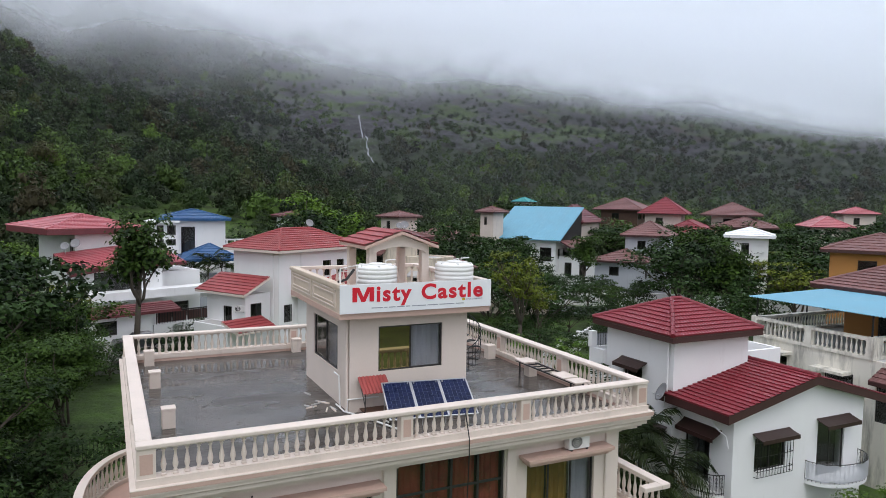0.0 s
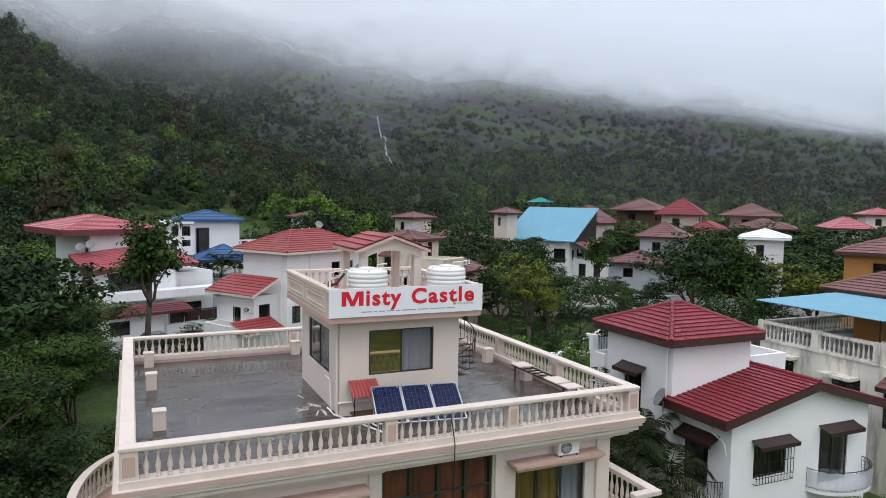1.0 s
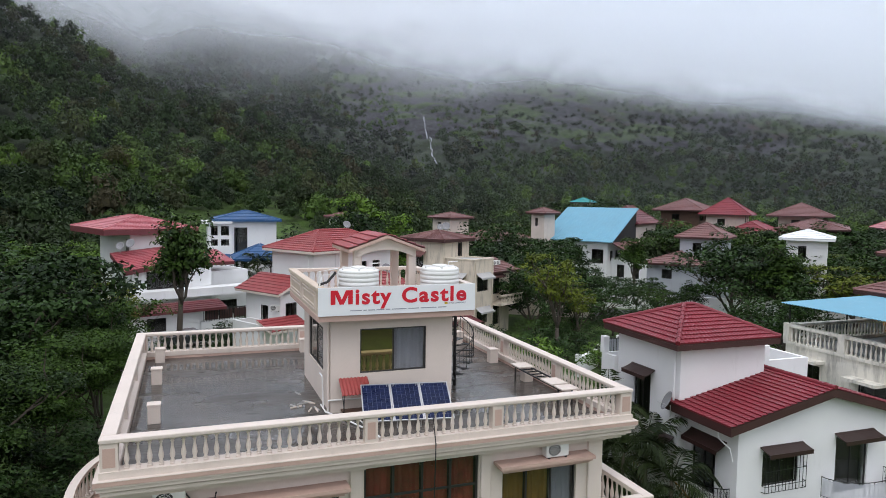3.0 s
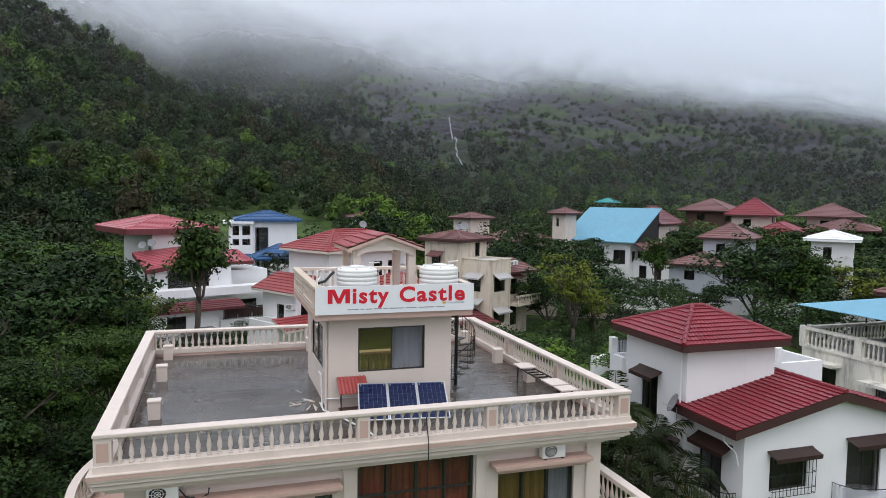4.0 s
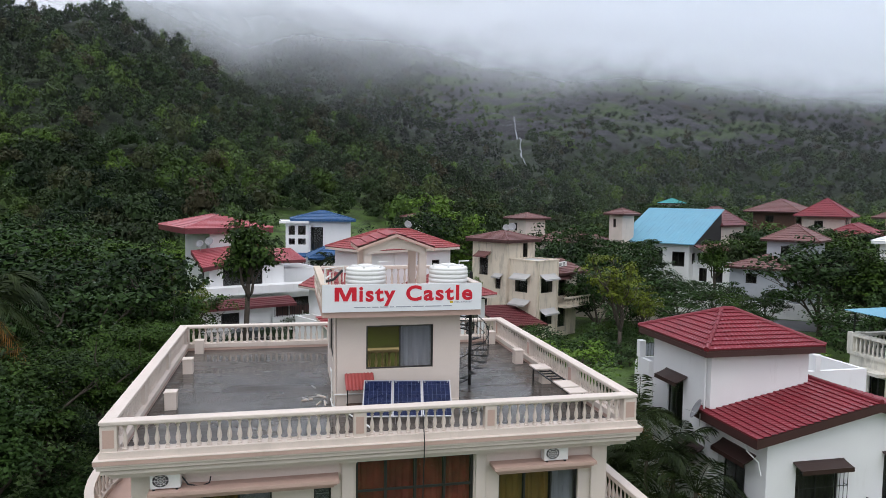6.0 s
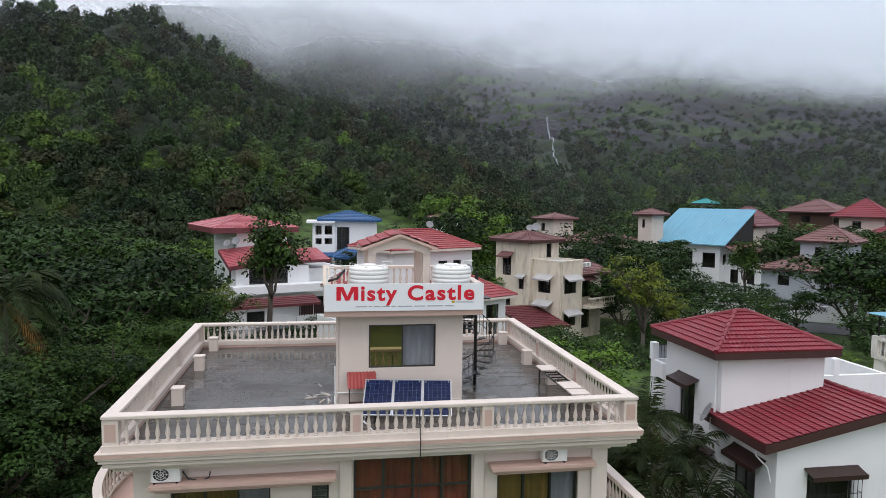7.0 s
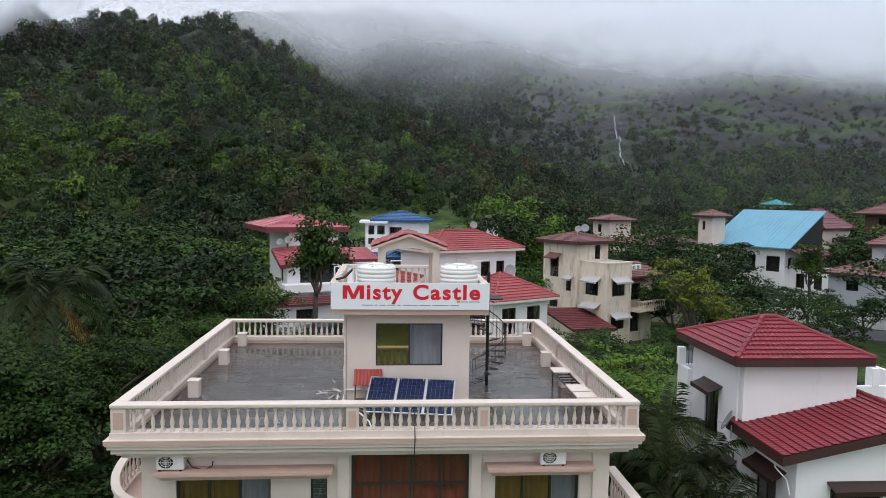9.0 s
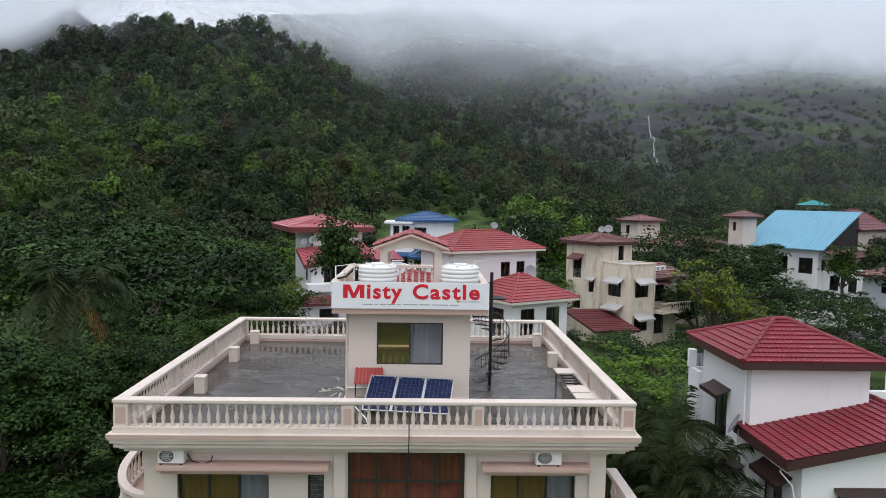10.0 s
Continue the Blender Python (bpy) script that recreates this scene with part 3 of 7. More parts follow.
def mist_material(name, scale, haze):
    """Drifting cloud: thin at the lower hem, closing upward, torn by noise. The map holds the greatest density and the height over the hem."""
    m = bpy.data.materials.new(name)
    m.use_nodes = True
    n, l = m.node_tree.nodes, m.node_tree.links
    n.clear()
    out = n.new("ShaderNodeOutputMaterial")
    mix = n.new("ShaderNodeMixShader")
    clear = n.new("ShaderNodeBsdfTransparent")
    d = n.new("ShaderNodeBsdfDiffuse")
    d.inputs["Color"].default_value = (0.592, 0.61, 0.638, 1)
    t = n.new("ShaderNodeBsdfTranslucent")
    t.inputs["Color"].default_value = (0.592, 0.61, 0.638, 1)
    body = n.new("ShaderNodeAddShader")
    l.new(d.outputs[0], body.inputs[0])
    l.new(t.outputs[0], body.inputs[1])
    uv = n.new("ShaderNodeUVMap")
    uv.uv_map = "hem"
    sep = n.new("ShaderNodeSeparateXYZ")
    l.new(uv.outputs[0], sep.inputs[0])
    geo = n.new("ShaderNodeNewGeometry")
    mp = n.new("ShaderNodeMapping")
    mp.inputs["Scale"].default_value = (1, 1, 1.5)
    mp.inputs["Rotation"].default_value = (0, 0.35, 0)
    l.new(geo.outputs["Position"], mp.inputs["Vector"])
    tex = n.new("ShaderNodeTexNoise")
    tex.inputs["Scale"].default_value = scale
    tex.inputs["Detail"].default_value = 5
    tex.inputs["Roughness"].default_value = 0.55
    tex.inputs["Distortion"].default_value = 0.4
    l.new(mp.outputs[0], tex.inputs["Vector"])
    ad = n.new("ShaderNodeMath")
    ad.operation = 'MULTIPLY_ADD'
    ad.inputs[1].default_value = 1.1
    l.new(tex.outputs[0], ad.inputs[0])
    l.new(sep.outputs["Y"], ad.inputs[2])
    r = n.new("ShaderNodeMapRange")
    r.interpolation_type = 'SMOOTHSTEP'
    r.inputs["From Min"].default_value, r.inputs["From Max"].default_value = 0.45, 1.6
    l.new(ad.outputs[0], r.inputs[0])
    p = n.new("ShaderNodeMath")
    p.operation = 'POWER'
    p.inputs[1].default_value = 1.5
    l.new(r.outputs[0], p.inputs[0])
    f = n.new("ShaderNodeMath")
    f.operation = 'MULTIPLY_ADD'
    f.inputs[2].default_value = haze
    l.new(p.outputs[0], f.inputs[0])
    l.new(sep.outputs["X"], f.inputs[1])
    l.new(f.outputs[0], mix.inputs[0])
    l.new(clear.outputs[0], mix.inputs[1])
    l.new(body.outputs[0], mix.inputs[2])
    l.new(mix.outputs[0], out.inputs[0])
    return m


def mist():
    """Cloud lying on the hills: curved banks one behind another."""
    az = np.arange(-60, 84, 0.8)
    at = [-60, -32, -26, -20, -12, -5, 2, 8, 15, 25, 35, 45, 52, 58, 84]
    low = np.interp(az, at, [0.09, 0.105, 0.125, 0.185, 0.165, 0.118, 0.112, 0.112, 0.122, 0.132, 0.122, 0.104, 0.083, 0.070, 0.065])
    top = np.interp(az, at, [0.20, 0.19, 0.20, 0.27, 0.28, 0.275, 0.275, 0.265, 0.245, 0.222, 0.186, 0.152, 0.126, 0.108, 0.10])
    thick = np.interp(az, [-60, -30, -20, -12, -5, 2, 8, 15, 25, 35, 84], [0.9, 0.9, 0.72, 0.78, 0.83, 0.84, 0.88, 0.945, 0.985, 0.99, 0.99])
    for i, (rad, lift, scale) in enumerate(((292, 0.0, 0.016), (195, 0.0, 0.02), (350, 0.004, 0.015), (420, 0.0, 0.012), (500, -0.002, 0.010), (590, -0.004, 0.009), (690, -0.006, 0.008))):
        each = 1 - (1 - thick) ** 0.2
        if i == 0:
            each = np.interp(az, [-60, -27, -21, 84], [0.85, 0.85, 0.0, 0.0])
        elif i == 1:
            each = each * 0.0
        rows = np.linspace(-0.15, 0.70, 90)
        x, y = 5 + rad * np.sin(np.radians(az)), rad * np.cos(np.radians(az))
        soil = height(x, y)
        vs, uv = [], []
        for v in rows:
            free = np.clip((14 + rad * v - soil - 4) / (14 if i == 0 else 32), 0, 1)
            vs += [(p, q, 14 + rad * v) for p, q in zip(x, y)]
            uv += list(zip(each * free * free * (3 - 2 * free), (v - low - lift) / (top - low)))
        n = len(az)
        fs = [(k * n + j, k * n + j + 1, (k + 1) * n + j + 1, (k + 1) * n + j) for k in range(len(rows) - 1) for j in range(n - 1)]
        me = bpy.data.meshes.new("mist_bank")
        me.from_pydata(vs, [], fs)
        layer = me.uv_layers.new(name="hem")
        layer.data.foreach_set("uv", [c for lp in me.loops for c in uv[lp.vertex_index]])
        me.materials.append(mist_material("drifting_mist", scale, (0.015, 0.010)[i] if i < 2 else 0.013))
        me.polygons.foreach_set("use_smooth", [True] * len(me.polygons))
        tagged(new("mist_bank", me), "pale grey monsoon mist drifting over the hill", "mist", "", "structure")


land()
forest()
mist()


# ---- windows, shades and small fittings used on several houses ----
def window(parent, p0, d, u0, u1, z0, z1, bars=2, frame=None, glasses=None, behind=None, shift=None, rows=1, setin=0.06, fw=0.05):
    """A framed window in an opening of the wall that starts at p0 and runs along d; its panes and what hangs behind."""
    frame = frame or DARKF
    p0, d = Vector(p0), Vector(d).normalized()
    inn = Vector((-d.y, d.x))
    mb = Mesher()
    mb.block(p0, d, inn, u0, u0 + fw, z0, z1, setin + 0.06, -setin)
    mb.block(p0, d, inn, u1 - fw, u1, z0, z1, setin + 0.06, -setin)
    mb.block(p0, d, inn, u0 + fw, u1 - fw, z0, z0 + fw, setin + 0.06, -setin)
    mb.block(p0, d, inn, u0 + fw, u1 - fw, z1 - fw, z1, setin + 0.06, -setin)
    w = (u1 - u0) / bars
    for i in range(1, bars):
        mb.block(p0, d, inn, u0 + i * w - fw / 2, u0 + i * w + fw / 2, z0 + fw, z1 - fw, setin + 0.05, -setin)
    hh = (z1 - z0) / rows
    for j in range(1, rows):
        for i in range(bars):
            a = u0 + i * w + (fw if i == 0 else fw / 2)
            b = u0 + (i + 1) * w - (fw if i == bars - 1 else fw / 2)
            mb.block(p0, d, inn, a, b, z0 + j * hh - fw / 2, z0 + j * hh + fw / 2, setin + 0.05, -setin)
    win = part("window", mb, frame, parent, "dark-framed window", shift=shift)
    for i in range(bars):
        a = u0 + i * w + (fw if i == 0 else fw / 2)
        b = u0 + (i + 1) * w - (fw if i == bars - 1 else fw / 2)
        for j in range(rows):
            c = z0 + j * hh + (fw if j == 0 else fw / 2)
            e = z0 + (j + 1) * hh - (fw if j == rows - 1 else fw / 2)
            g = (glasses[i] if glasses else PANE)
            q = part("pane", Mesher().block(p0, d, inn, a, b, c, e, setin + 0.035, -setin - 0.025), g, win, shift=shift if shift is not None else tuple(parent.matrix_basis.translation))
            q.visible_shadow = False
        if behind and behind[i]:
            cm = Mesher()
            k = max(6, int((b - a) / 0.07))
            pts = []
            for s in range(k + 1):
                u = a + (b - a) * s / k
                off = 0.16 + setin + 0.03 * math.sin(s * 1.9) + 0.015 * math.sin(s * 0.7)
                q = p0 + d * u + inn * off
                pts.append(q)
            vs = [(*q, z0 + 0.02) for q in pts] + [(*q, z1 - 0.02) for q in pts]
            cm.add(vs, [(s, s + 1, k + 2 + s, k + 1 + s) for s in range(k)])
            part("curtain", cm, behind[i], win, shift=shift if shift is not None else tuple(parent.matrix_basis.translation))
    return win


def shade(parent, p0, d, u0, u1, z, drop=0.35, out=0.75, mat=None, shift=None, name="window_canopy", label="sloping metal canopy over the window"):
    """A sloping canopy with side cheeks over a window."""
    p0, d = Vector(p0), Vector(d).normalized()
    o = Vector((d.y, -d.x))
    mb = Mesher()
    k = 5
    top = []
    for i in range(k + 1):
        s = i / k
        top.append((out * s, z - drop * (s ** 0.72)))
    for (a0, h0), (a1, h1) in zip(top, top[1:]):
        q = [p0 + d * u0 + o * a0, p0 + d * u1 + o * a0, p0 + d * u1 + o * a1, p0 + d * u0 + o * a1]
        hs = (h0, h0, h1, h1)
        mb.add([(*p, h) for p, h in zip(q, hs)] + [(*p, h - 0.04) for p, h in zip(q, hs)], [(3, 2, 1, 0), (4, 5, 6, 7), (0, 1, 5, 4), (1, 2, 6, 5), (2, 3, 7, 6), (3, 0, 4, 7)])
    mb.block(p0 + o * (out + 0.03), d, -o, u0, u1, z - drop - 0.16, z - drop + 0.01, 0.03)
    return part(name, mb, mat or BROWN, parent, label, shift=shift)


def baluster_data(h, mat, r=0.068):
    """A turned vase baluster on square blocks."""
    mb = Mesher()
    b = r * 0.92
    mb.box(-b, b, -b, b, 0, h * 0.07)
    mb.lathe([(r * 0.55, h * 0.07), (r * 0.95, h * 0.12), (r * 0.55, h * 0.17), (r * 0.9, h * 0.27), (r * 1.02, h * 0.37), (r * 0.8, h * 0.50), (r * 0.45, h * 0.68), (r * 0.42, h * 0.80),
              (r * 0.75, h * 0.85), (r * 0.5, h * 0.89), (r * 0.85, h * 0.93)], 8, cap=False)
    mb.box(-b, b, -b, b, h * 0.93, h)
    return mb.data("baluster", mat, True)


def run_of_balusters(parent, data, pts, shift):
    for x, y, z in pts:
        ob = new("baluster", data)
        ob.parent = parent
        ob.matrix_basis = Matrix.Translation((x - shift[0], y - shift[1], z - shift[2]))


def spaced(a, b, pitch):
    n = max(1, round((b - a) / pitch))
    return [a + (b - a) * (i + 0.5) / n for i in range(n)]


def ac_unit(x, y, z, face=(0, -1), label="white outdoor air conditioner unit with a round dark fan grille"):
    """An outdoor air conditioner: casing, fan ring and blades, grille, feet."""
    ang = math.degrees(math.atan2(face[0], -face[1]))
    t = thing("air_conditioner", pose(x, y, z, 0, 0, ang), label, "air conditioner", "outdoor air conditioners")
    part("casing", Mesher().box(-0.40, 0.40, -0.15, 0.15, 0.05, 0.50, 0.02), ACW, t, shift=(0, 0, 0))
    ring = Mesher()
    for r in (0.225, 0.15, 0.08):
        ring.tube([(-0.12 + r * math.cos(a), -0.165, 0.275 + r * 0.85 * math.sin(a)) for a in np.linspace(0, 2 * math.pi, 21)], 0.008, 4)
    for a in np.linspace(0, math.pi, 5)[:-1]:
        ring.tube([(-0.12 - 0.22 * math.cos(a), -0.166, 0.275 - 0.19 * math.sin(a)), (-0.12 + 0.22 * math.cos(a), -0.166, 0.275 + 0.19 * math.sin(a))], 0.006, 4)
    part("grille", ring, ACW, t, shift=(0, 0, 0))
    fan = Mesher()
    fan.add([(-0.12 + 0.215 * math.cos(a), -0.154, 0.275 + 0.185 * math.sin(a)) for a in np.linspace(0, 2 * math.pi, 24, endpoint=False)], [tuple(range(24))])
    part("fan_opening", fan, FLATBLACK, t, "dark fan opening", shift=(0, 0, 0))
    for sx in (-0.3, 0.3):
        part("foot", Mesher().box(sx - 0.03, sx + 0.03, -0.16, 0.16, 0, 0.05), BLACK, t, shift=(0, 0, 0))
    return t


def dish(x, y, z, r=0.45, rz=0, label="grey satellite dish on a short pole", pole=0.5):
    t = thing("satellite_dish", pose(x, y, z, 0, 0, rz), label, "satellite dish", "satellite dishes")
    part("pole", Mesher().tube([(0, 0.1, 0), (0, 0.1, pole)], 0.025, 6), ALU, t, shift=(0, 0, 0))
    mb = Mesher()
    prof = [(r * s, 0.22 * r * s * s) for s in (0.02, 0.3, 0.55, 0.8, 1.0)]
    mb.lathe(prof + [(q, h - 0.015) for q, h in prof[::-1]], 20, cap=True)
    m = pose(0, 0, pole + r * 0.4, 62, 0, 0)
    mb.v = [tuple(m @ Vector(p)) for p in mb.v]
    part("reflector", mb, DISHM, t, smooth=True, shift=(0, 0, 0))
    part("feed_arm", Mesher().tube([(0, -0.02, pole), (0, -r * 1.1, pole + r * 0.35)], 0.012, 5), ALU, t, shift=(0, 0, 0))
    return t


# ---- the villa in the middle ----
X0, X1, Y0, Y1 = 0.97, 16.60, 17.95, 32.30     # outer line of the terrace rail
FLOOR, CURB, RAIL = 7.15, 7.45, 8.28
villa = thing("villa", (8.8, 25.0, 0), "cream two-storey villa with roof terrace, stone balustrade and stair tower", "house")
VS = (8.8, 25.0, 0)
WX0, WX1, WY0, WY1 = 1.62, 15.85, 18.62, 31.7   # outer faces of the walls

front = [(2.62 - WX0, 5.42 - WX0, 3.9, 5.82), (6.62 - WX0, 7.12 - WX0, 4.7, 5.8), (7.85 - WX0, 11.48 - WX0, 3.6, 6.5), (12.30 - WX0, 14.95 - WX0, 4.2, 5.85)]
mb = Mesher()
mb.wall((WX0, WY0), (WX1, WY0), 0, 6.8, 0.25, front)
mb.wall((WX1, WY0), (WX1, WY1), 0, 6.8, 0.25, [(4, 5.2, 4.2, 5.6)])
mb.wall((WX1, WY1), (WX0, WY1), 0, 6.8, 0.25)
mb.wall((WX0, WY1), (WX0, WY0), 0, 6.8, 0.25, [(5.5, 7.6, 3.4, 5.6)])
part("wall", mb, CREAM, villa)
# added floor and partition, the room's dimness put into their dark colour
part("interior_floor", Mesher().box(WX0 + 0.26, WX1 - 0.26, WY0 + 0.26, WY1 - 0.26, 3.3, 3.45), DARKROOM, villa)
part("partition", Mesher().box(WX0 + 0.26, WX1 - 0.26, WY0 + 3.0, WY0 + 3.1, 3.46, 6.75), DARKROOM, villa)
window(villa, (WX0, WY0), (1, 0), *front[0], bars=3, glasses=[PANE, PANE, FROST], behind=[CURTAIN, CURTAIN, GREYCLOTH], setin=0.1)
window(villa, (WX0, WY0), (1, 0), *front[1], bars=1, behind=[GREYCLOTH], frame=DARKF, setin=0.08)
window(villa, (WX0, WY0), (1, 0), *front[2], bars=4, rows=3, behind=[REDCLOTH] * 4, setin=0.08, fw=0.07)
window(villa, (WX0, WY0), (1, 0), *front[3], bars=3, glasses=[PANE, PANE, FROST], behind=[CURTAIN, CURTAIN, GREYCLOTH], setin=0.1)
for z in np.linspace(4.86, 5.66, 6):
    part("louvre", Mesher().box(6.68, 7.06, WY0 + 0.03, WY0 + 0.07, z - 0.05, z + 0.05), FROST, villa, "tilted glass louvre")
# pilasters beside the tall window and the ledges over the windows
for a, b in ((7.42, 7.80), (11.52, 11.86), (15.35, 15.88)):
    part("pilaster", Mesher().box(a, b, WY0 - 0.10, WY0 - 0.002, 0, 6.5, 0.02), CREAM, villa)
    part("capital", Mesher().box(a - 0.07, b + 0.07, WY0 - 0.17, WY0 - 0.002, 6.5, 6.72, 0.03), CREAM, villa)
for a, b in ((2.15, 7.32), (11.98, 15.3)):
    lm = Mesher()
    for k, (o, z0, z1) in enumerate(((0.62, 6.11, 6.21), (0.55, 6.04, 6.11), (0.46, 5.95, 6.04))):
        lm.box(a + k * 0.07, b - k * 0.07, WY0 - o, WY0 - 0.002, z0, z1)
    part("window_ledge", lm, PEACH, villa, "peach moulded ledge")
# cornice: stepped mouldings that carry the balustrade
def ring_box(mb, x0, x1, y0, y1, z0, z1, w):
    """A square ring of width w in one piece."""
    o = [(x0, y0), (x1, y0), (x1, y1), (x0, y1)]
    i = [(x0 + w, y0 + w), (x1 - w, y0 + w), (x1 - w, y1 - w), (x0 + w, y1 - w)]
    vs = [(*p, z) for z in (z0, z1) for r in (o, i) for p in r]
    fs = []
    for k in range(4):
        j = (k + 1) % 4
        fs += [(8 + k, 8 + j, 12 + j, 12 + k), (k, 4 + k, 4 + j, j), (k, j, 8 + j, 8 + k), (4 + j, 4 + k, 12 + k, 12 + j)]
    mb.add(vs, fs)


for nm, o, z0, z1, mt in (("cornice", 0.135, 7.252, 7.27, TRIMW), ("cornice", 0.13, 7.14, 7.252, PEACH), ("cornice", 0.11, 7.09, 7.14, TRIMW), ("cornice", 0.06, 6.98, 7.09, TRIMW), ("cornice", -0.04, 6.93, 6.98, TRIMW),
                          ("cornice", -0.02, 6.83, 6.93, TRIMW), ("cornice", -0.14, 6.74, 6.83, TRIMW), ("cornice", -0.24, 6.64, 6.74, TRIMW), ("curb", 0.0, 7.27, CURB, TRIMW)):
    c = Mesher()
    ring_box(c, X0 - o, X1 + o, Y0 - o, Y1 + o, z0, z1, 0.42 if nm == "curb" else 0.40 + o)
    part(nm, c, mt, villa, "moulded course")
part("soffit", Mesher().box(X0 + 0.62, X1 - 0.62, Y0 + 0.62, Y1 - 0.62, 6.81, 6.98), SOFFIT, villa)
part("terrace_floor", Mesher().box(X0 + 0.42, X1 - 0.42, Y0 + 0.42, Y1 - 0.42, 6.99, FLOOR), WETFLOOR, villa, "rain-wet grey concrete terrace floor")

BAL = baluster_data(RAIL - 0.13 - CURB, TRIMW)


def balustrade(piers_at, along_x, line, lo, hi, pitch=0.265):
    """One side of the terrace: handrail, piers with inset panels, balusters."""
    side = Mesher()
    if along_x:
        side.box(lo, hi, line - 0.19, line + 0.19, RAIL - 0.09, RAIL, 0.02)
        side.box(lo + 0.03, hi - 0.03, line - 0.14, line + 0.14, RAIL - 0.13, RAIL - 0.09)
    else:
        side.box(line - 0.19, line + 0.19, lo, hi, RAIL - 0.09, RAIL, 0.02)
        side.box(line - 0.14, line + 0.14, lo + 0.03, hi - 0.03, RAIL - 0.13, RAIL - 0.09)
    rail = part("balustrade", side, TRIMW, villa, "off-white cement handrail on turned balusters")
    edges = []
    for a, b in piers_at:
        pm, fm = Mesher(), Mesher()
        if along_x:
            pm.box(a, b, line - 0.15, line + 0.15, CURB, RAIL - 0.13, 0.01)
            fm.box(a + 0.07, b - 0.07, line - 0.156, line - 0.14, CURB + 0.1, RAIL - 0.24)
        else:
            pm.box(line - 0.15, line + 0.15, a, b, CURB, RAIL - 0.13, 0.01)
            fm.box(line - 0.156, line - 0.14, a + 0.07, b - 0.07, CURB + 0.1, RAIL - 0.24)
        part("pier", pm, TRIMW, rail, shift=VS)
        part("pier_panel", fm, PEACH, rail, "peach inset panel", shift=VS)
        edges.append((a, b))
    for (a, b), (c, e) in zip(edges, edges[1:]):
        run_of_balusters(rail, BAL, [((u, line, CURB) if along_x else (line, u, CURB)) for u in spaced(b + 0.04, c - 0.04, pitch)], VS)


balustrade([(X0 + 0.02, X0 + 0.45), (7.72, 8.09), (11.64, 12.0), (X1 - 0.45, X1 - 0.02)], True, Y0 + 0.2, X0, X1)
balustrade([(X0 + 0.02, X0 + 0.45), (7.95, 8.32), (X1 - 0.45, X1 - 0.02)], True, Y1 - 0.2, X0, X1)
for ln in (X0 + 0.2, X1 - 0.2):
    balustrade([(Y0 + 0.37, Y0 + 0.42), (22.35, 22.75), (27.0, 27.4), (Y1 - 0.42, Y1 - 0.37)], False, ln, Y0 + 0.39, Y1 - 0.39)

# bowed balcony on the west side, one storey down
bow = Mesher()
BC, BRX, BRY, BZ = (WX0, 23.6), 2.1, 4.4, 3.75
arc = [(BC[0] - BRX * math.sin(a), BC[1] + BRY * math.cos(a)) for a in np.linspace(0, math.pi, 33)]
bow.extrude(arc[::-1], BZ - 0.35, BZ)
part("bow_balcony_floor", bow, PEACH, villa, "bowed balcony slab")
def bow_course(z0, z1):
    """One curved course of the bowed balustrade."""
    cm = Mesher()
    lines = [[(BC[0] - (BRX + o) * math.sin(a), BC[1] + (BRY + o) * math.cos(a)) for a in np.linspace(0, math.pi, 33)] for o in (0.14, -0.14)]
    n = 33
    vs = [(*p, z) for z in (z0, z1) for ln in lines for p in ln]
    fs = []
    for i in range(n - 1):
        fs += [(i, i + 1, 2 * n + i + 1, 2 * n + i), (n + i + 1, n + i, 3 * n + i, 3 * n + i + 1), (2 * n + i, 2 * n + i + 1, 3 * n + i + 1, 3 * n + i), (i + 1, i, n + i, n + i + 1)]
    return cm.add(vs, fs)


bow_rail = part("bow_balustrade", bow_course(BZ + 1.02, BZ + 1.14), TRIMW, villa, "curved off-white balustrade")
part("bow_curb", bow_course(BZ, BZ + 0.14), TRIMW, villa)
BAL2 = baluster_data(0.88, TRIMW, 0.07)
run_of_balusters(bow_rail, BAL2, [(BC[0] - BRX * math.sin(a), BC[1] + BRY * math.cos(a), BZ + 0.14) for a in np.linspace(0.06, math.pi - 0.06, 36)], VS)
# small balcony at the south-east corner
sb = Mesher()
sb.box(16.0, 17.0, 17.2, 21.2, 3.4, 3.75)
part("side_balcony_floor", sb, TRIMW, villa)
sr = Mesher()
sr.box(16.62, 16.98, 17.2, 21.2, 4.85, 5.0, 0.02)
sr.box(15.9, 16.62, 17.2, 17.5, 4.85, 5.0, 0.02)
sr.box(16.68, 16.92, 17.25, 21.2, 3.75, 3.9)
sbr = part("side_balustrade", sr, TRIMW, villa)
run_of_balusters(sbr, baluster_data(0.95, TRIMW, 0.07), [(16.8, y, 3.9) for y in spaced(17.4, 21.1, 0.28)], VS)

# ---- the stair tower on the terrace ----
TX0, TX1, TY0, TY1 = 7.50, 11.80, 21.90, 27.30
SX0, SX1, SY0, SY1 = 6.98, 12.39, 21.36, 27.75
tw = Mesher()
f_hole = [(8.50 - TX0, 10.84 - TX0, 8.44, 9.95)]
w_hole = [(TY1 - 26.2, TY1 - 23.2, 8.26, 9.82)]
tw.wall((TX0, TY0), (TX1, TY0), FLOOR, 10.34, 0.2, f_hole)
tw.wall((TX1, TY0), (TX1, TY1), FLOOR, 10.34, 0.2, [(1.2, 2.1, FLOOR, 9.2)])
tw.wall((TX1, TY1), (TX0, TY1), FLOOR, 10.34, 0.2, [(1.4, 2.9, 8.3, 9.8)])
tw.wall((TX0, TY1), (TX0, TY0), FLOOR, 10.34, 0.2, w_hole)
part("tower_wall", tw, CREAM, villa)
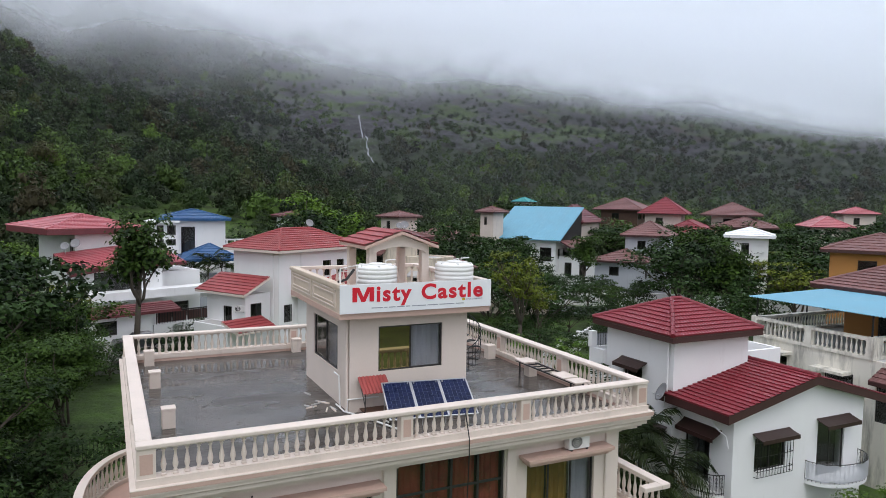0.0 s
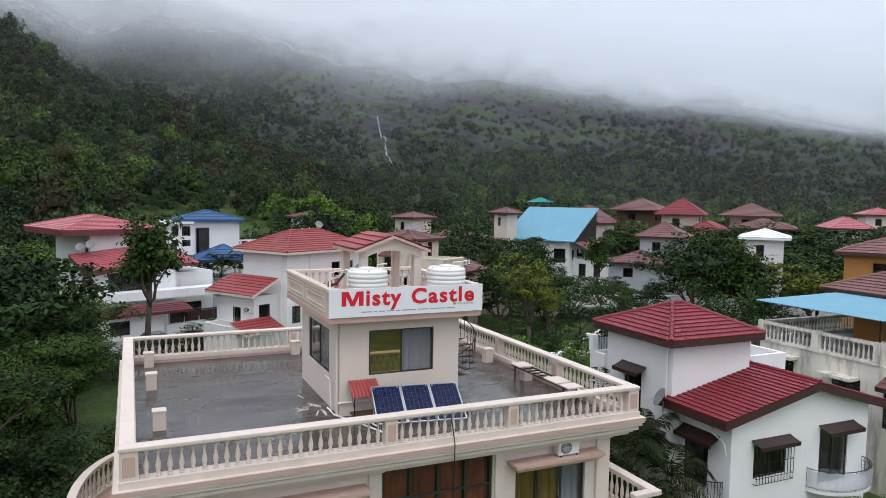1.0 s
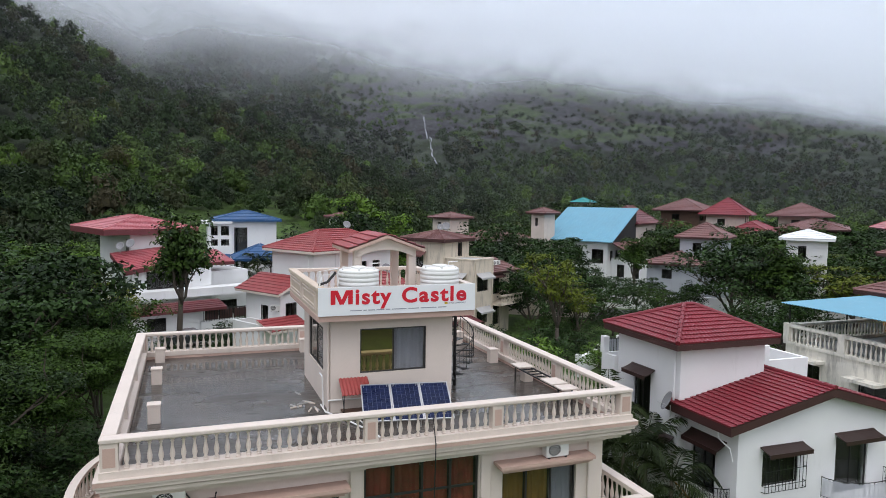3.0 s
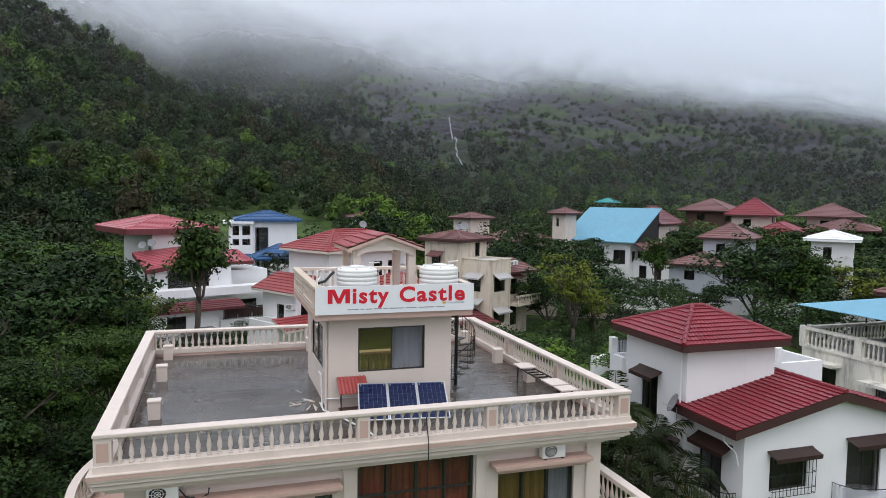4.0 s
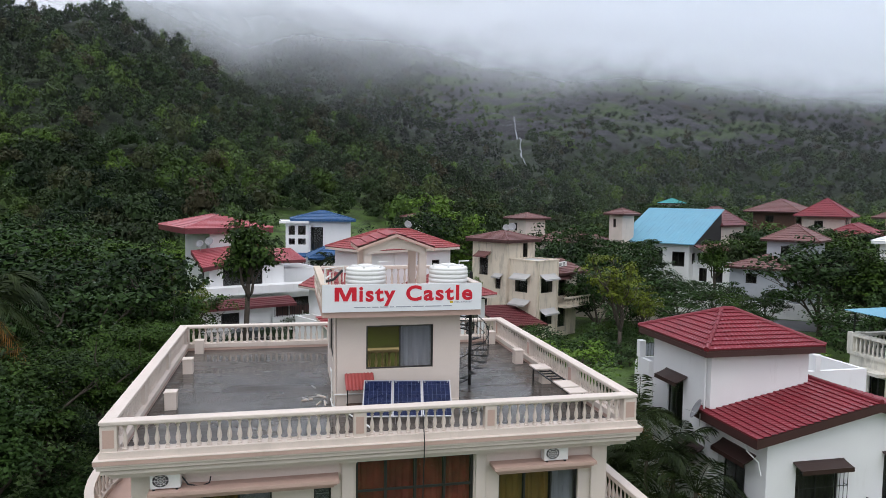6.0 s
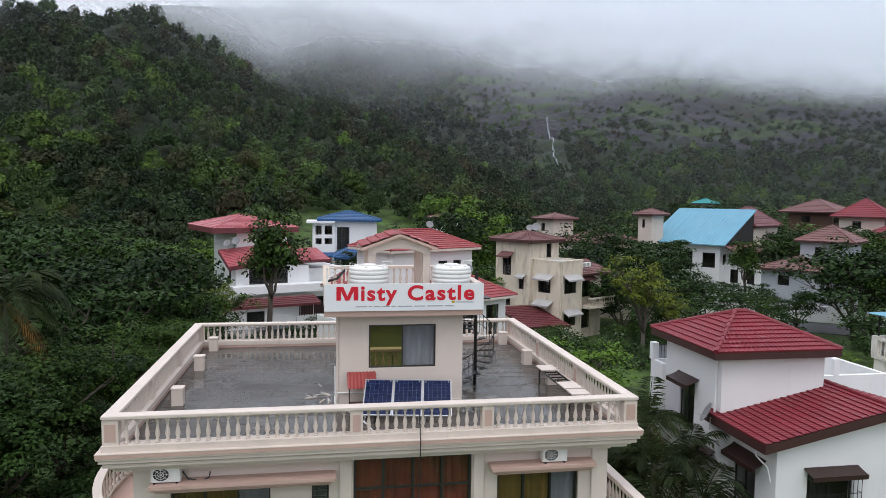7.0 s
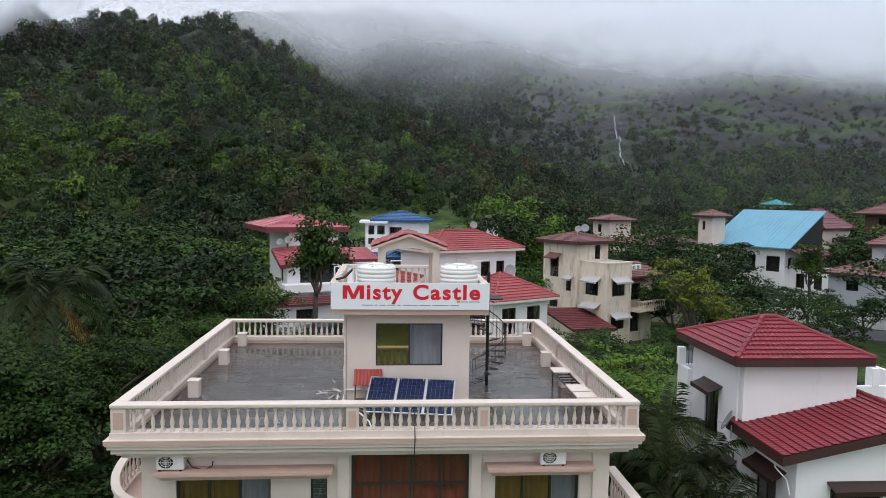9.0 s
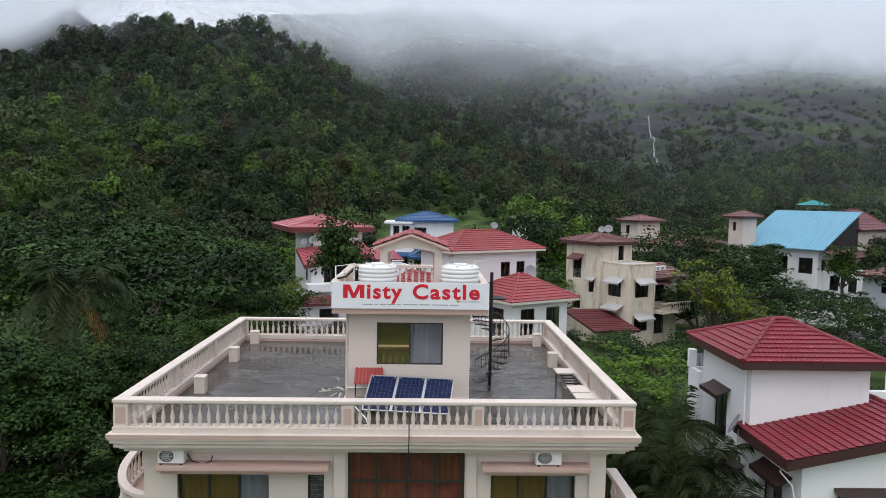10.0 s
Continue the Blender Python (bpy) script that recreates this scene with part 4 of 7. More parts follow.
window(villa, (TX0, TY0), (1, 0), *f_hole[0], bars=2, glasses=[AMBER, FROST], behind=[None, GREYCLOTH], setin=0.05)
window(villa, (TX0, TY1), (0, -1), *w_hole[0], bars=2, glasses=[PANE, FROST], behind=[None, GREYCLOTH], setin=0.05)
window(villa, (TX1, TY1), (-1, 0), 1.4, 2.9, 8.3, 9.8, bars=2, setin=0.05)
part("tower_door", Mesher().box(TX1 - 0.08, TX1 - 0.03, TY0 + 1.22, TY0 + 2.08, FLOOR + 0.01, 9.19), GREYW, villa, "grey door of the stair tower")
part("corner_pipe", Mesher().tube([(TX0 - 0.06, TY0 + 0.1, FLOOR), (TX0 - 0.06, TY0 + 0.1, 10.3)], 0.05, 8), CREAM, villa)
part("skirting", Mesher().box(TX0 + 0.3, TX1 - 0.02, TY0 - 0.03, TY0 - 0.002, FLOOR, FLOOR + 0.12), TRIMW, villa)
part("tower_slab", Mesher().box(SX0, SX1, SY0, SY1, 10.34, 10.53, 0.015), PEACH, villa, "peach edge of the tower roof slab")
# solid panelled parapet on the west side
pp = Mesher()
pp.box(SX0 + 0.02, SX0 + 0.16, SY0 + 0.05, SY1 - 0.02, 10.53, 11.34)
part("parapet", pp, BEIGE, villa, "beige panelled parapet")
part("parapet_cap", Mesher().box(SX0 - 0.05, SX0 + 0.22, SY0 + 0.05, SY1, 11.34, 11.46, 0.02), BEIGE, villa)
for a in (SY0 + 0.45, SY0 + 3.45):
    pf = Mesher()
    for k in range(2):
        g = k * 0.12
        y0, y1, z0, z1 = a + g, a + 2.7 - g, 10.66 + g, 11.24 - g
        for q in ((y0, y1, z0, z0 + 0.04), (y0, y1, z1 - 0.04, z1), (y0, y0 + 0.04, z0 + 0.04, z1 - 0.04), (y1 - 0.04, y1, z0 + 0.04, z1 - 0.04)):
            pf.box(SX0 - 0.02, SX0 + 0.03, *q)
    part("parapet_moulding", pf, TRIMW, villa)
# balustrades on the north and east of the tower roof
for al, ln, lo, hi in ((True, SY1 - 0.14, SX0 + 0.24, SX1 - 0.02), (False, SX1 - 0.14, SY0 + 0.2, SY1 - 0.30)):
    rm = Mesher()
    for z0, z1 in ((10.53, 10.65), (11.33, 11.45)):
        if al:
            rm.box(lo, hi, ln - 0.13, ln + 0.13, z0, z1, 0.015)
        else:
            rm.box(ln - 0.13, ln + 0.13, lo, hi, z0, z1, 0.015)
    r = part("tower_balustrade", rm, TRIMW, villa)
    run_of_balusters(r, baluster_data(0.68, TRIMW, 0.06), [((u, ln, 10.65) if al else (ln, u, 10.65)) for u in spaced(lo + 0.1, hi - 0.1, 0.27)], VS)
# gabled canopy over the stair head
GX0, GX1, GY0, GY1, GE, GR = 8.28, 11.02, 22.65, 25.6, 12.55, 13.05
gm = (GX0 + GX1) / 2
for xa in (8.52, 10.5):
    for ya in (22.95, 25.1):
        part("column", Mesher().box(xa, xa + 0.28, ya, ya + 0.28, 10.53, 12.62, 0.02), CREAM, villa)
for ya in (GY0 + 0.22, 25.1):
    pts = [(gm + (GX1 - gm - 0.2) * s, 12.0 + 0.52 * (1 - s * s) ** 0.5) for s in np.linspace(-1, 1, 13) * 0.86]
    top = [(x, GR - 0.12 - abs(x - gm) * (GR - GE) / (GX1 - gm)) for x, _ in pts]
    vs = [(x, ya, z) for x, z in pts] + [(x, ya, z) for x, z in top] + [(x, ya + 0.2, z) for x, z in pts] + [(x, ya + 0.2, z) for x, z in top]
    n = len(pts)
    fs = []
    for i in range(n - 1):
        fs += [(i, i + 1, n + i + 1, n + i), (2 * n + i + 1, 2 * n + i, 3 * n + i, 3 * n + i + 1), (i + 1, i, 2 * n + i, 2 * n + i + 1)]
    part("gable_arch", Mesher().add(vs, fs), CREAM, villa)
gr = Mesher()
for s in (-1, 1):
    xe = GX0 if s < 0 else GX1
    gr.slab([(gm, GY0, GR), (gm, GY1, GR), (xe, GY1, GE), (xe, GY0, GE)][::s], 0.10)
part("gable_roof", gr, PEACH, villa, "peach edged gable roof slab")


# ---- tiled roofs ----
def roof_face(parent, a, b, c, d, mat, course=0.38, rib=0.22, shift=(0, 0, 0), step=0.055, name="tile_course"):
    """Courses of profiled tile on the roof plane a, b (eave), c, d (top, c above b), each course a piece with ribs and a lip."""
    a, b, c, d = (Vector(p) for p in (a, b, c, d))
    slope = max((d - a).length, 0.1)
    up = ((d + c) / 2 - (a + b) / 2).length
    n = max(2, round(up / course))
    nrm = (b - a).cross((c + d) / 2 - (a + b) / 2).normalized()
    if nrm.z < 0:
        nrm = -nrm
    for k in range(n):
        v0, v1 = k / n, min(1.0, (k + 1.12) / n)
        l0, r0, l1, r1 = a.lerp(d, v0), b.lerp(c, v0), a.lerp(d, v1), b.lerp(c, v1)
        w = (r0 - l0).length
        if w < 0.12:
            continue
        m = max(2, round(w / rib) * 2)
        lo, hi, lip = [], [], []
        for i in range(m + 1):
            s = i / m
            bumpy = 0.022 if i % 2 else 0.0
            lo.append(l0.lerp(r0, s) + nrm * (step + bumpy + 0.01))
            hi.append(l1.lerp(r1, s) + nrm * (bumpy + 0.01))
            lip.append(l0.lerp(r0, s) + nrm * 0.0)
        q = m + 1
        mb = Mesher().add(lip + lo + hi, [(i, i + 1, q + i + 1, q + i) for i in range(m)] + [(q + i, q + i + 1, 2 * q + i + 1, 2 * q + i) for i in range(m)])
        part(name, mb, mat, parent, shift=shift)
    return nrm


def ridge_cap(parent, p, q, mat, r=0.10, shift=(0, 0, 0)):
    """Overlapping half-round caps along a hip or ridge."""
    p, q = Vector(p), Vector(q)
    n = max(1, round((q - p).length / 0.42))
    d = (q - p) / n
    one = Mesher().tube([(0, 0, 0), tuple(d * 1.1)], r * 1.08, 8, r * 0.9).data("ridge_cap", mat)
    for i in range(n):
        part("ridge_cap", one, None, parent, at=Matrix.Translation(p + d * i - Vector(shift)))


def hip_roof(parent, x0, x1, y0, y1, ze, zr, mat, fascia=None, course=0.38, rib=0.24, ridge=None, fz=0.22, caps=True):
    """A hipped roof over a rectangle in the house's own axes; ridge is the length of the level ridge."""
    fascia = fascia or FASCIA
    w, l = x1 - x0, y1 - y0
    cx, cy = (x0 + x1) / 2, (y0 + y1) / 2
    rl = ridge if ridge is not None else abs(w - l)
    if w >= l:
        r0, r1 = Vector((cx - rl / 2, cy, zr)), Vector((cx + rl / 2, cy, zr))
        tops = {"s": (r1, r0), "e": (r1, r1), "n": (r0, r1), "w": (r0, r0)}
    else:
        r0, r1 = Vector((cx, cy - rl / 2, zr)), Vector((cx, cy + rl / 2, zr))
        tops = {"s": (r0, r0), "e": (r1, r0), "n": (r1, r1), "w": (r0, r1)}
    c = {"sw": (x0, y0, ze), "se": (x1, y0, ze), "ne": (x1, y1, ze), "nw": (x0, y1, ze)}
    roof = part("roof", Mesher().slab([c["sw"], c["se"], c["ne"], c["nw"]], 0.06), fascia, parent, shift=(0, 0, 0))
    fm = Mesher()
    ring_box(fm, x0, x1, y0, y1, ze - fz, ze - 0.065, 0.08)
    part("fascia", fm, fascia, roof, shift=(0, 0, 0))
    for k, (p, q) in {"s": ("sw", "se"), "e": ("se", "ne"), "n": ("ne", "nw"), "w": ("nw", "sw")}.items():
        t = tops[k]
        roof_face(roof, c[p], c[q], t[0], t[1], mat, course, rib)
    if caps:
        lift = Vector((0, 0, 0.05))
        near = (lambda k: r0 if (Vector(c[k]) - r0).length < (Vector(c[k]) - r1).length else r1)
        for k in c:
            ridge_cap(roof, Vector(c[k]) + lift, near(k) + lift, mat)
        if rl > 0.3:
            ridge_cap(roof, r0 + lift, r1 + lift, mat)
    return roof


def gable_roof(parent, x0, x1, y0, y1, ze, zr, mat, fascia=None, axis="y", course=0.38, fz=0.3, ze2=None, xr=None):
    """A gable roof whose ridge runs along axis; ze2 is the other eave's height and xr the ridge's place across."""
    fascia = fascia or FASCIA
    ze2 = ze if ze2 is None else ze2
    if axis == "y":
        rx = (x0 + x1) / 2 if xr is None else xr
        f = [((x0, y1, ze), (x0, y0, ze), (rx, y0, zr), (rx, y1, zr)), ((x1, y0, ze2), (x1, y1, ze2), (rx, y1, zr), (rx, y0, zr))]
    else:
        ry = (y0 + y1) / 2 if xr is None else xr
        f = [((x0, y0, ze), (x1, y0, ze), (x1, ry, zr), (x0, ry, zr)), ((x1, y1, ze2), (x0, y1, ze2), (x0, ry, zr), (x1, ry, zr))]
    mb = Mesher()
    for q in f:
        mb.slab(q, fz)
    roof = part("roof", mb, fascia, parent, shift=(0, 0, 0))
    for q in f:
        roof_face(roof, *q, mat, course)
    lift = Vector((0, 0, 0.05))
    ridge_cap(roof, Vector(f[0][2]) + lift, Vector(f[0][3]) + lift, mat)
    return roof


def lean_roof(parent, a, b, c, d, mat, fascia=None, course=0.38, thick=0.18):
    """A single tiled slope, a to b its eave and c, d its top."""
    roof = part("lean_roof", Mesher().slab([a, b, c, d], thick), fascia or FASCIA, parent, shift=(0, 0, 0))
    roof_face(roof, a, b, c, d, mat, course)
    return roof


# ---- neighbouring houses ----
Z0 = (0, 0, 0)


def body(parent, x0, x1, y0, y1, z0, z1, mat, s=(), e=(), n=(), w=(), t=0.22, name="wall", core=True, bars=2, frame=None):
    """Four walls with their windows, in the house's own axes. Openings are (u0, u1, z0, z1) along each wall."""
    mb = Mesher()
    for p, q, holes in (((x0, y0), (x1, y0), s), ((x1, y0), (x1, y1), e), ((x1, y1), (x0, y1), n), ((x0, y1), (x0, y0), w)):
        mb.wall(p, q, z0, z1, t, holes)
        for h in holes:
            window(parent, p, Vector(q) - Vector(p), *h, bars=bars if h[1] - h[0] > 0.7 else 1, shift=Z0, frame=frame)
    wall = part(name, mb, mat, parent, shift=Z0)
    part("ceiling_slab", Mesher().box(x0 + t, x1 - t, y0 + t, y1 - t, z1 - 0.15, z1 - 0.01), SOFFIT, parent, shift=Z0)
    # solid dark block in place of the unlit room behind the panes
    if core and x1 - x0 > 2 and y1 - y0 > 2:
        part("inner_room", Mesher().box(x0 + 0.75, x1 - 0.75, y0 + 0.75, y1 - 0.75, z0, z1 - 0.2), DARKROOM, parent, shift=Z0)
    return wall


def white_house():
    """White two-storey neighbour with a hip-roofed tower and a gable wing."""
    h = thing("white_house", (27, 23, 0), "white rendered house with dark red tiled roofs", "house")
    body(h, -4.6, -0.1, -0.25, 4.2, 0, 8.35, WHITE, w=[(1.3, 2.5, 4.6, 6.7)], s=[])
    hip_roof(h, -5.2, 0.25, -0.75, 4.6, 8.55, 9.68, TILE, course=0.29, rib=0.2, ridge=0.55, fz=0.28)
    body(h, -4.15, 4.0, -3.15, -0.27, 0, 5.55, WHITE, s=[(1.25, 3.1, 3.25, 4.65), (5.1, 6.9, 2.45, 4.85)], w=[(0.35, 1.7, 2.6, 4.7)])
    gab = Mesher()
    ring = [(-4.15, 5.55), (4.0, 5.55), (4.0, 5.62), (0.3, 6.62), (-4.15, 5.75)]
    k = len(ring)
    gab.add([(x, -3.15, z) for x, z in ring] + [(x, -2.95, z) for x, z in ring], [tuple(range(k)), tuple(range(2 * k - 1, k - 1, -1))] + [(k + i, k + (i + 1) % k, (i + 1) % k, i) for i in range(k)])
    part("gable_wall", gab, WHITE, h, shift=Z0)
    gable_roof(h, -4.9, 5.6, -3.55, 0.40, 5.92, 7.0, TILE, ze2=5.5, xr=0.3, fz=0.34, course=0.29)
    shade(h, (-4.15, -3.15), (1, 0), 1.1, 3.3, 4.88, 0.17, 0.5, shift=Z0)
    shade(h, (-4.15, -3.15), (1, 0), 5.0, 7.2, 5.02, 0.2, 0.55, shift=Z0)
    shade(h, (-4.15, -0.27), (0, -1), 0.25, 2.3, 4.98, 0.3, 0.5, shift=Z0)
    shade(h, (-4.6, 4.2), (0, -1), 1.1, 2.8, 6.95, 0.25, 0.55, shift=Z0)
    shade(h, (-4.6, 4.2), (0, -1), 2.6, 4.2, 4.4, 0.3, 0.6, shift=Z0)
    # window grille
    g = Mesher()
    for x in np.linspace(-2.9, -0.8, 13):
        g.tube([(x, -3.33, 3.05), (x, -3.33, 4.7)], 0.012, 4)
    for z in (3.05, 3.3, 3.9, 4.5, 4.75):
        g.tube([(-2.9, -3.33, z), (-0.8, -3.33, z)], 0.014, 4)
        for x in (-2.9, -0.8):
            g.tube([(x, -3.33, z), (x, -3.14, z)], 0.014, 4)
    part("window_grille", g, BLACK, h, "black iron window grille", shift=Z0)
    # bowed iron balconies
    for cx, cy, z, rx, ry, a0, a1 in ((2.0, -3.15, 2.42, 1.75, 1.15, math.pi, 2 * math.pi), (-4.15, -1.5, 2.35, 0.85, 1.3, math.pi / 2, 3 * math.pi / 2)):
        pts = [(cx + rx * math.cos(a), cy + ry * math.sin(a)) for a in np.linspace(a0, a1, 25)]
        slab = part("balcony_floor", Mesher().extrude(pts, z - 0.15, z), WHITE, h, shift=Z0)
        r = Mesher()
        for zz in (z + 0.08, z + 0.85):
            r.tube([(*p, zz) for p in pts], 0.02, 5)
        for p in pts:
            r.tube([(*p, z), (*p, z + 0.85)], 0.012, 4)
        for i in range(0, 24, 2):
            (xa, ya), (xb, yb) = pts[i], pts[i + 2] if i + 2 < 25 else pts[24]
            for zz, rr in ((z + 0.62, 0.13), (z + 0.32, 0.11)):
                r.tube([(xa + (xb - xa) * (0.5 + rr / 0.3 * 0.5 * math.cos(t)), ya + (yb - ya) * (0.5 + rr / 0.3 * 0.5 * math.cos(t)), zz + rr * math.sin(t)) for t in np.linspace(0, 5.6, 10)], 0.009, 4)
        part("balcony_rail", r, BLACK, slab, "black scrolled iron rail", shift=Z0)
    # plastic sheet tied round the front balcony
    s = Mesher()
    pts = [(2.0 + 1.79 * math.cos(a), -3.15 + 1.19 * math.sin(a)) for a in np.linspace(math.pi * 1.02, math.pi * 1.92, 30)]
    k = len(pts)
    s.add([(*p, 2.5 + 0.02 * math.sin(i)) for i, p in enumerate(pts)] + [(*p, 3.24 + 0.03 * math.sin(i * 1.7)) for i, p in enumerate(pts)], [(i, i + 1, k + i + 1, k + i) for i in range(k - 1)])
    part("plastic_sheet", s, SHEET, h, "clear plastic sheet tied round the balcony", shift=Z0)
    # roof terrace parapets
    for a in ((-4.6, -2.4, 5.1, 5.3, 0, 6.95), (-4.8, -4.6, 4.22, 5.3, 0, 6.95)):
        part("parapet", Mesher().box(*a), WHITE, h, shift=Z0)
    part("parapet_post", Mesher().box(-4.85, -4.55, 5.05, 5.35, 6.95, 7.75), WHITE, h, shift=Z0)
    r = Mesher()
    for x in np.linspace(-4.5, -2.5, 14):
        r.tube([(x, 5.2, 6.95), (x, 5.2, 7.6)], 0.012, 4)
    r.tube([(-4.55, 5.2, 7.6), (-2.45, 5.2, 7.6)], 0.02, 4)
    part("terrace_rail", r, BLACK, h, shift=Z0)
    part("plastic_sheet", Mesher().box(-4.5, -2.5, 5.215, 5.222, 6.99, 7.57), SHEET, h, "pale plastic sheet tied behind the terrace rail", shift=Z0)
    for a in ((-0.08, 5.0, 2.0, 2.2, 5.4, 6.75), (4.8, 5.0, 2.2, 6.0, 5.4, 6.75)):
        part("parapet", Mesher().box(*a), WHITE, h, shift=Z0)
    for x in (0.9, 2.2):
        part("parapet_post", Mesher().box(x, x + 0.3, 1.98, 2.22, 6.75, 7.5, 0.02), WHITE, h, shift=Z0)
    body(h, -0.08, 5.0, -0.25, 6.0, 0, 5.4, WHITE, core=False)
    part("downpipe", Mesher().tube([(-4.7, 0.0, 6.0), (-4.7, 0.0, 8.3)], 0.045, 6), WHITE, h, shift=Z0)
    part("cable", Mesher().tube([(-4.3, -2.2, 5.5), (-4.6, -2.6, 5.2), (-4.4, -3.0, 4.9), (-4.3, -3.05, 4.4)], 0.03, 5), WHITE, h, shift=Z0)
    return h


def cloudy_sheet():
    m = bpy.data.materials.new("thin_clear_plastic")
    m.use_nodes = True
    b = m.node_tree.nodes["Principled BSDF"]
    b.inputs["Base Color"].default_value = (0.6, 0.62, 0.68, 1)
    b.inputs["Roughness"].default_value = 0.35
    b.inputs["Alpha"].default_value = 0.55
    return m


SHEET = cloudy_sheet()
white_house()
ac_unit(22.35, 21.3, 2.36, (-1, 0))
dish(21.95, 22.9, 5.35, 0.42, -115, "white satellite dish fixed beside the tiled wing", 0.5)


def corrugated(parent, x0, x1, y0, y1, zf, mat, pitch=0.16, along="x", amp=0.025, name="sheet_roof", thick=0.02):
    """A corrugated sheet over a rectangle; zf gives its height at (x, y); the ribs run across the given axis."""
    mb = Mesher()
    n = int(((y1 - y0) if along == "x" else (x1 - x0)) / pitch * 2)
    rows = []
    for i in range(n + 1):
        s = i / n
        bump = amp if i % 2 else -amp
        a, b = ((x0, y0 + (y1 - y0) * s), (x1, y0 + (y1 - y0) * s)) if along == "x" else ((x0 + (x1 - x0) * s, y0), (x0 + (x1 - x0) * s, y1))
        rows += [(*a, zf(*a) + bump), (*b, zf(*b) + bump)]
    fs = [(2 * i, 2 * i + 1, 2 * i + 3, 2 * i + 2) for i in range(n)]
    k = len(rows)
    mb.add(rows + [(x, y, z - thick) for x, y, z in rows], fs + [tuple(j + k for j in f[::-1]) for f in fs] + [(0, 1, k + 1, k), (k - 2, k - 1, 2 * k - 1, 2 * k - 2)]
           + [(2 * i, 2 * i + 2, k + 2 * i + 2, k + 2 * i) for i in range(n)] + [(2 * i + 1, 2 * i + 3, k + 2 * i + 3, k + 2 * i + 1) for i in range(n)])
    return part(name, mb, mat, parent, shift=Z0)


def terrace_house():
    """Mould-streaked house with a balustraded terrace under a blue sheet roof."""
    h = thing("terrace_house", (39, 25, 0), "mould-streaked cream house with balustraded terrace and blue sheet roof", "house")
    body(h, -4, 6, -7, 4.2, 0, 6.45, MOULD, w=[(1.3, 2.3, 4.2, 5.6), (4.6, 6.2, 3.6, 5.5), (7.4, 9.4, 3.4, 5.6)])
    part("ledge", Mesher().box(-4.75, -4.0, -1.9, 0.0, 5.45, 5.6), MOULD, h, shift=Z0)
    part("ledge", Mesher().box(-4.75, -4.0, 1.6, 3.2, 5.8, 5.95), MOULD, h, shift=Z0)
    for x0, x1, y0, y1 in ((-4.1, -3.75, -3.0, 4.3), (-3.75, 6, 3.95, 4.3), (-3.75, 3, -3.0, -2.65)):
        c = Mesher().box(x0, x1, y0, y1, 6.45, 6.62).box(x0, x1, y0, y1, 7.42, 7.56)
        r = part("balustrade", c, MOULD, h, shift=Z0)
        if y1 - y0 > 1:
            ps = [((x0 + x1) / 2, v, 6.62) for v in spaced(y0 + 0.3, y1 - 0.3, 0.27)]
        else:
            ps = [(v, (y0 + y1) / 2, 6.62) for v in spaced(x0 + 0.3, x1 - 0.3, 0.27)]
        run_of_balusters(r, BAL_OLD, ps, Z0)
        for x, y in ((x0 + 0.17, y0 + 0.17), (x1 - 0.17, y1 - 0.17)):
            part("pier", Mesher().box(x - 0.19, x + 0.19, y - 0.19, y + 0.19, 6.62, 7.6), MOULD, r, shift=Z0)
    part("pier", Mesher().box(-4.12, -3.73, 0.4, 0.8, 6.62, 7.6), MOULD, h, shift=Z0)
    body(h, 1.0, 6.0, -5, 2.0, 6.46, 8.75, OCHRE, w=[(2.0, 3.2, 6.5, 8.5)])
    corrugated(h, -4.4, 4.4, -3.6, 4.3, lambda x, y: 8.86 + 0.02 * x, SKYBLUE, 0.2)
    for x in (-3.9, 0.5):
        for y in (-2.8, 4.1):
            part("roof_post", Mesher().tube([(x, y, 6.45), (x, y, 8.75)], 0.05, 6), BLACK, h, shift=Z0)
    lean_roof(h, (-5.0, -3.4, 5.6), (-5.0, -7.4, 5.6), (-3.4, -7.4, 6.45), (-3.4, -3.4, 6.45), TILE_B)
    hip_roof(h, 2.6, 9.5, -6.5, 5.5, 9.1, 10.6, TILE_B)
    return h


BAL_OLD = baluster_data(0.80, MOULD, 0.07)
terrace_house()


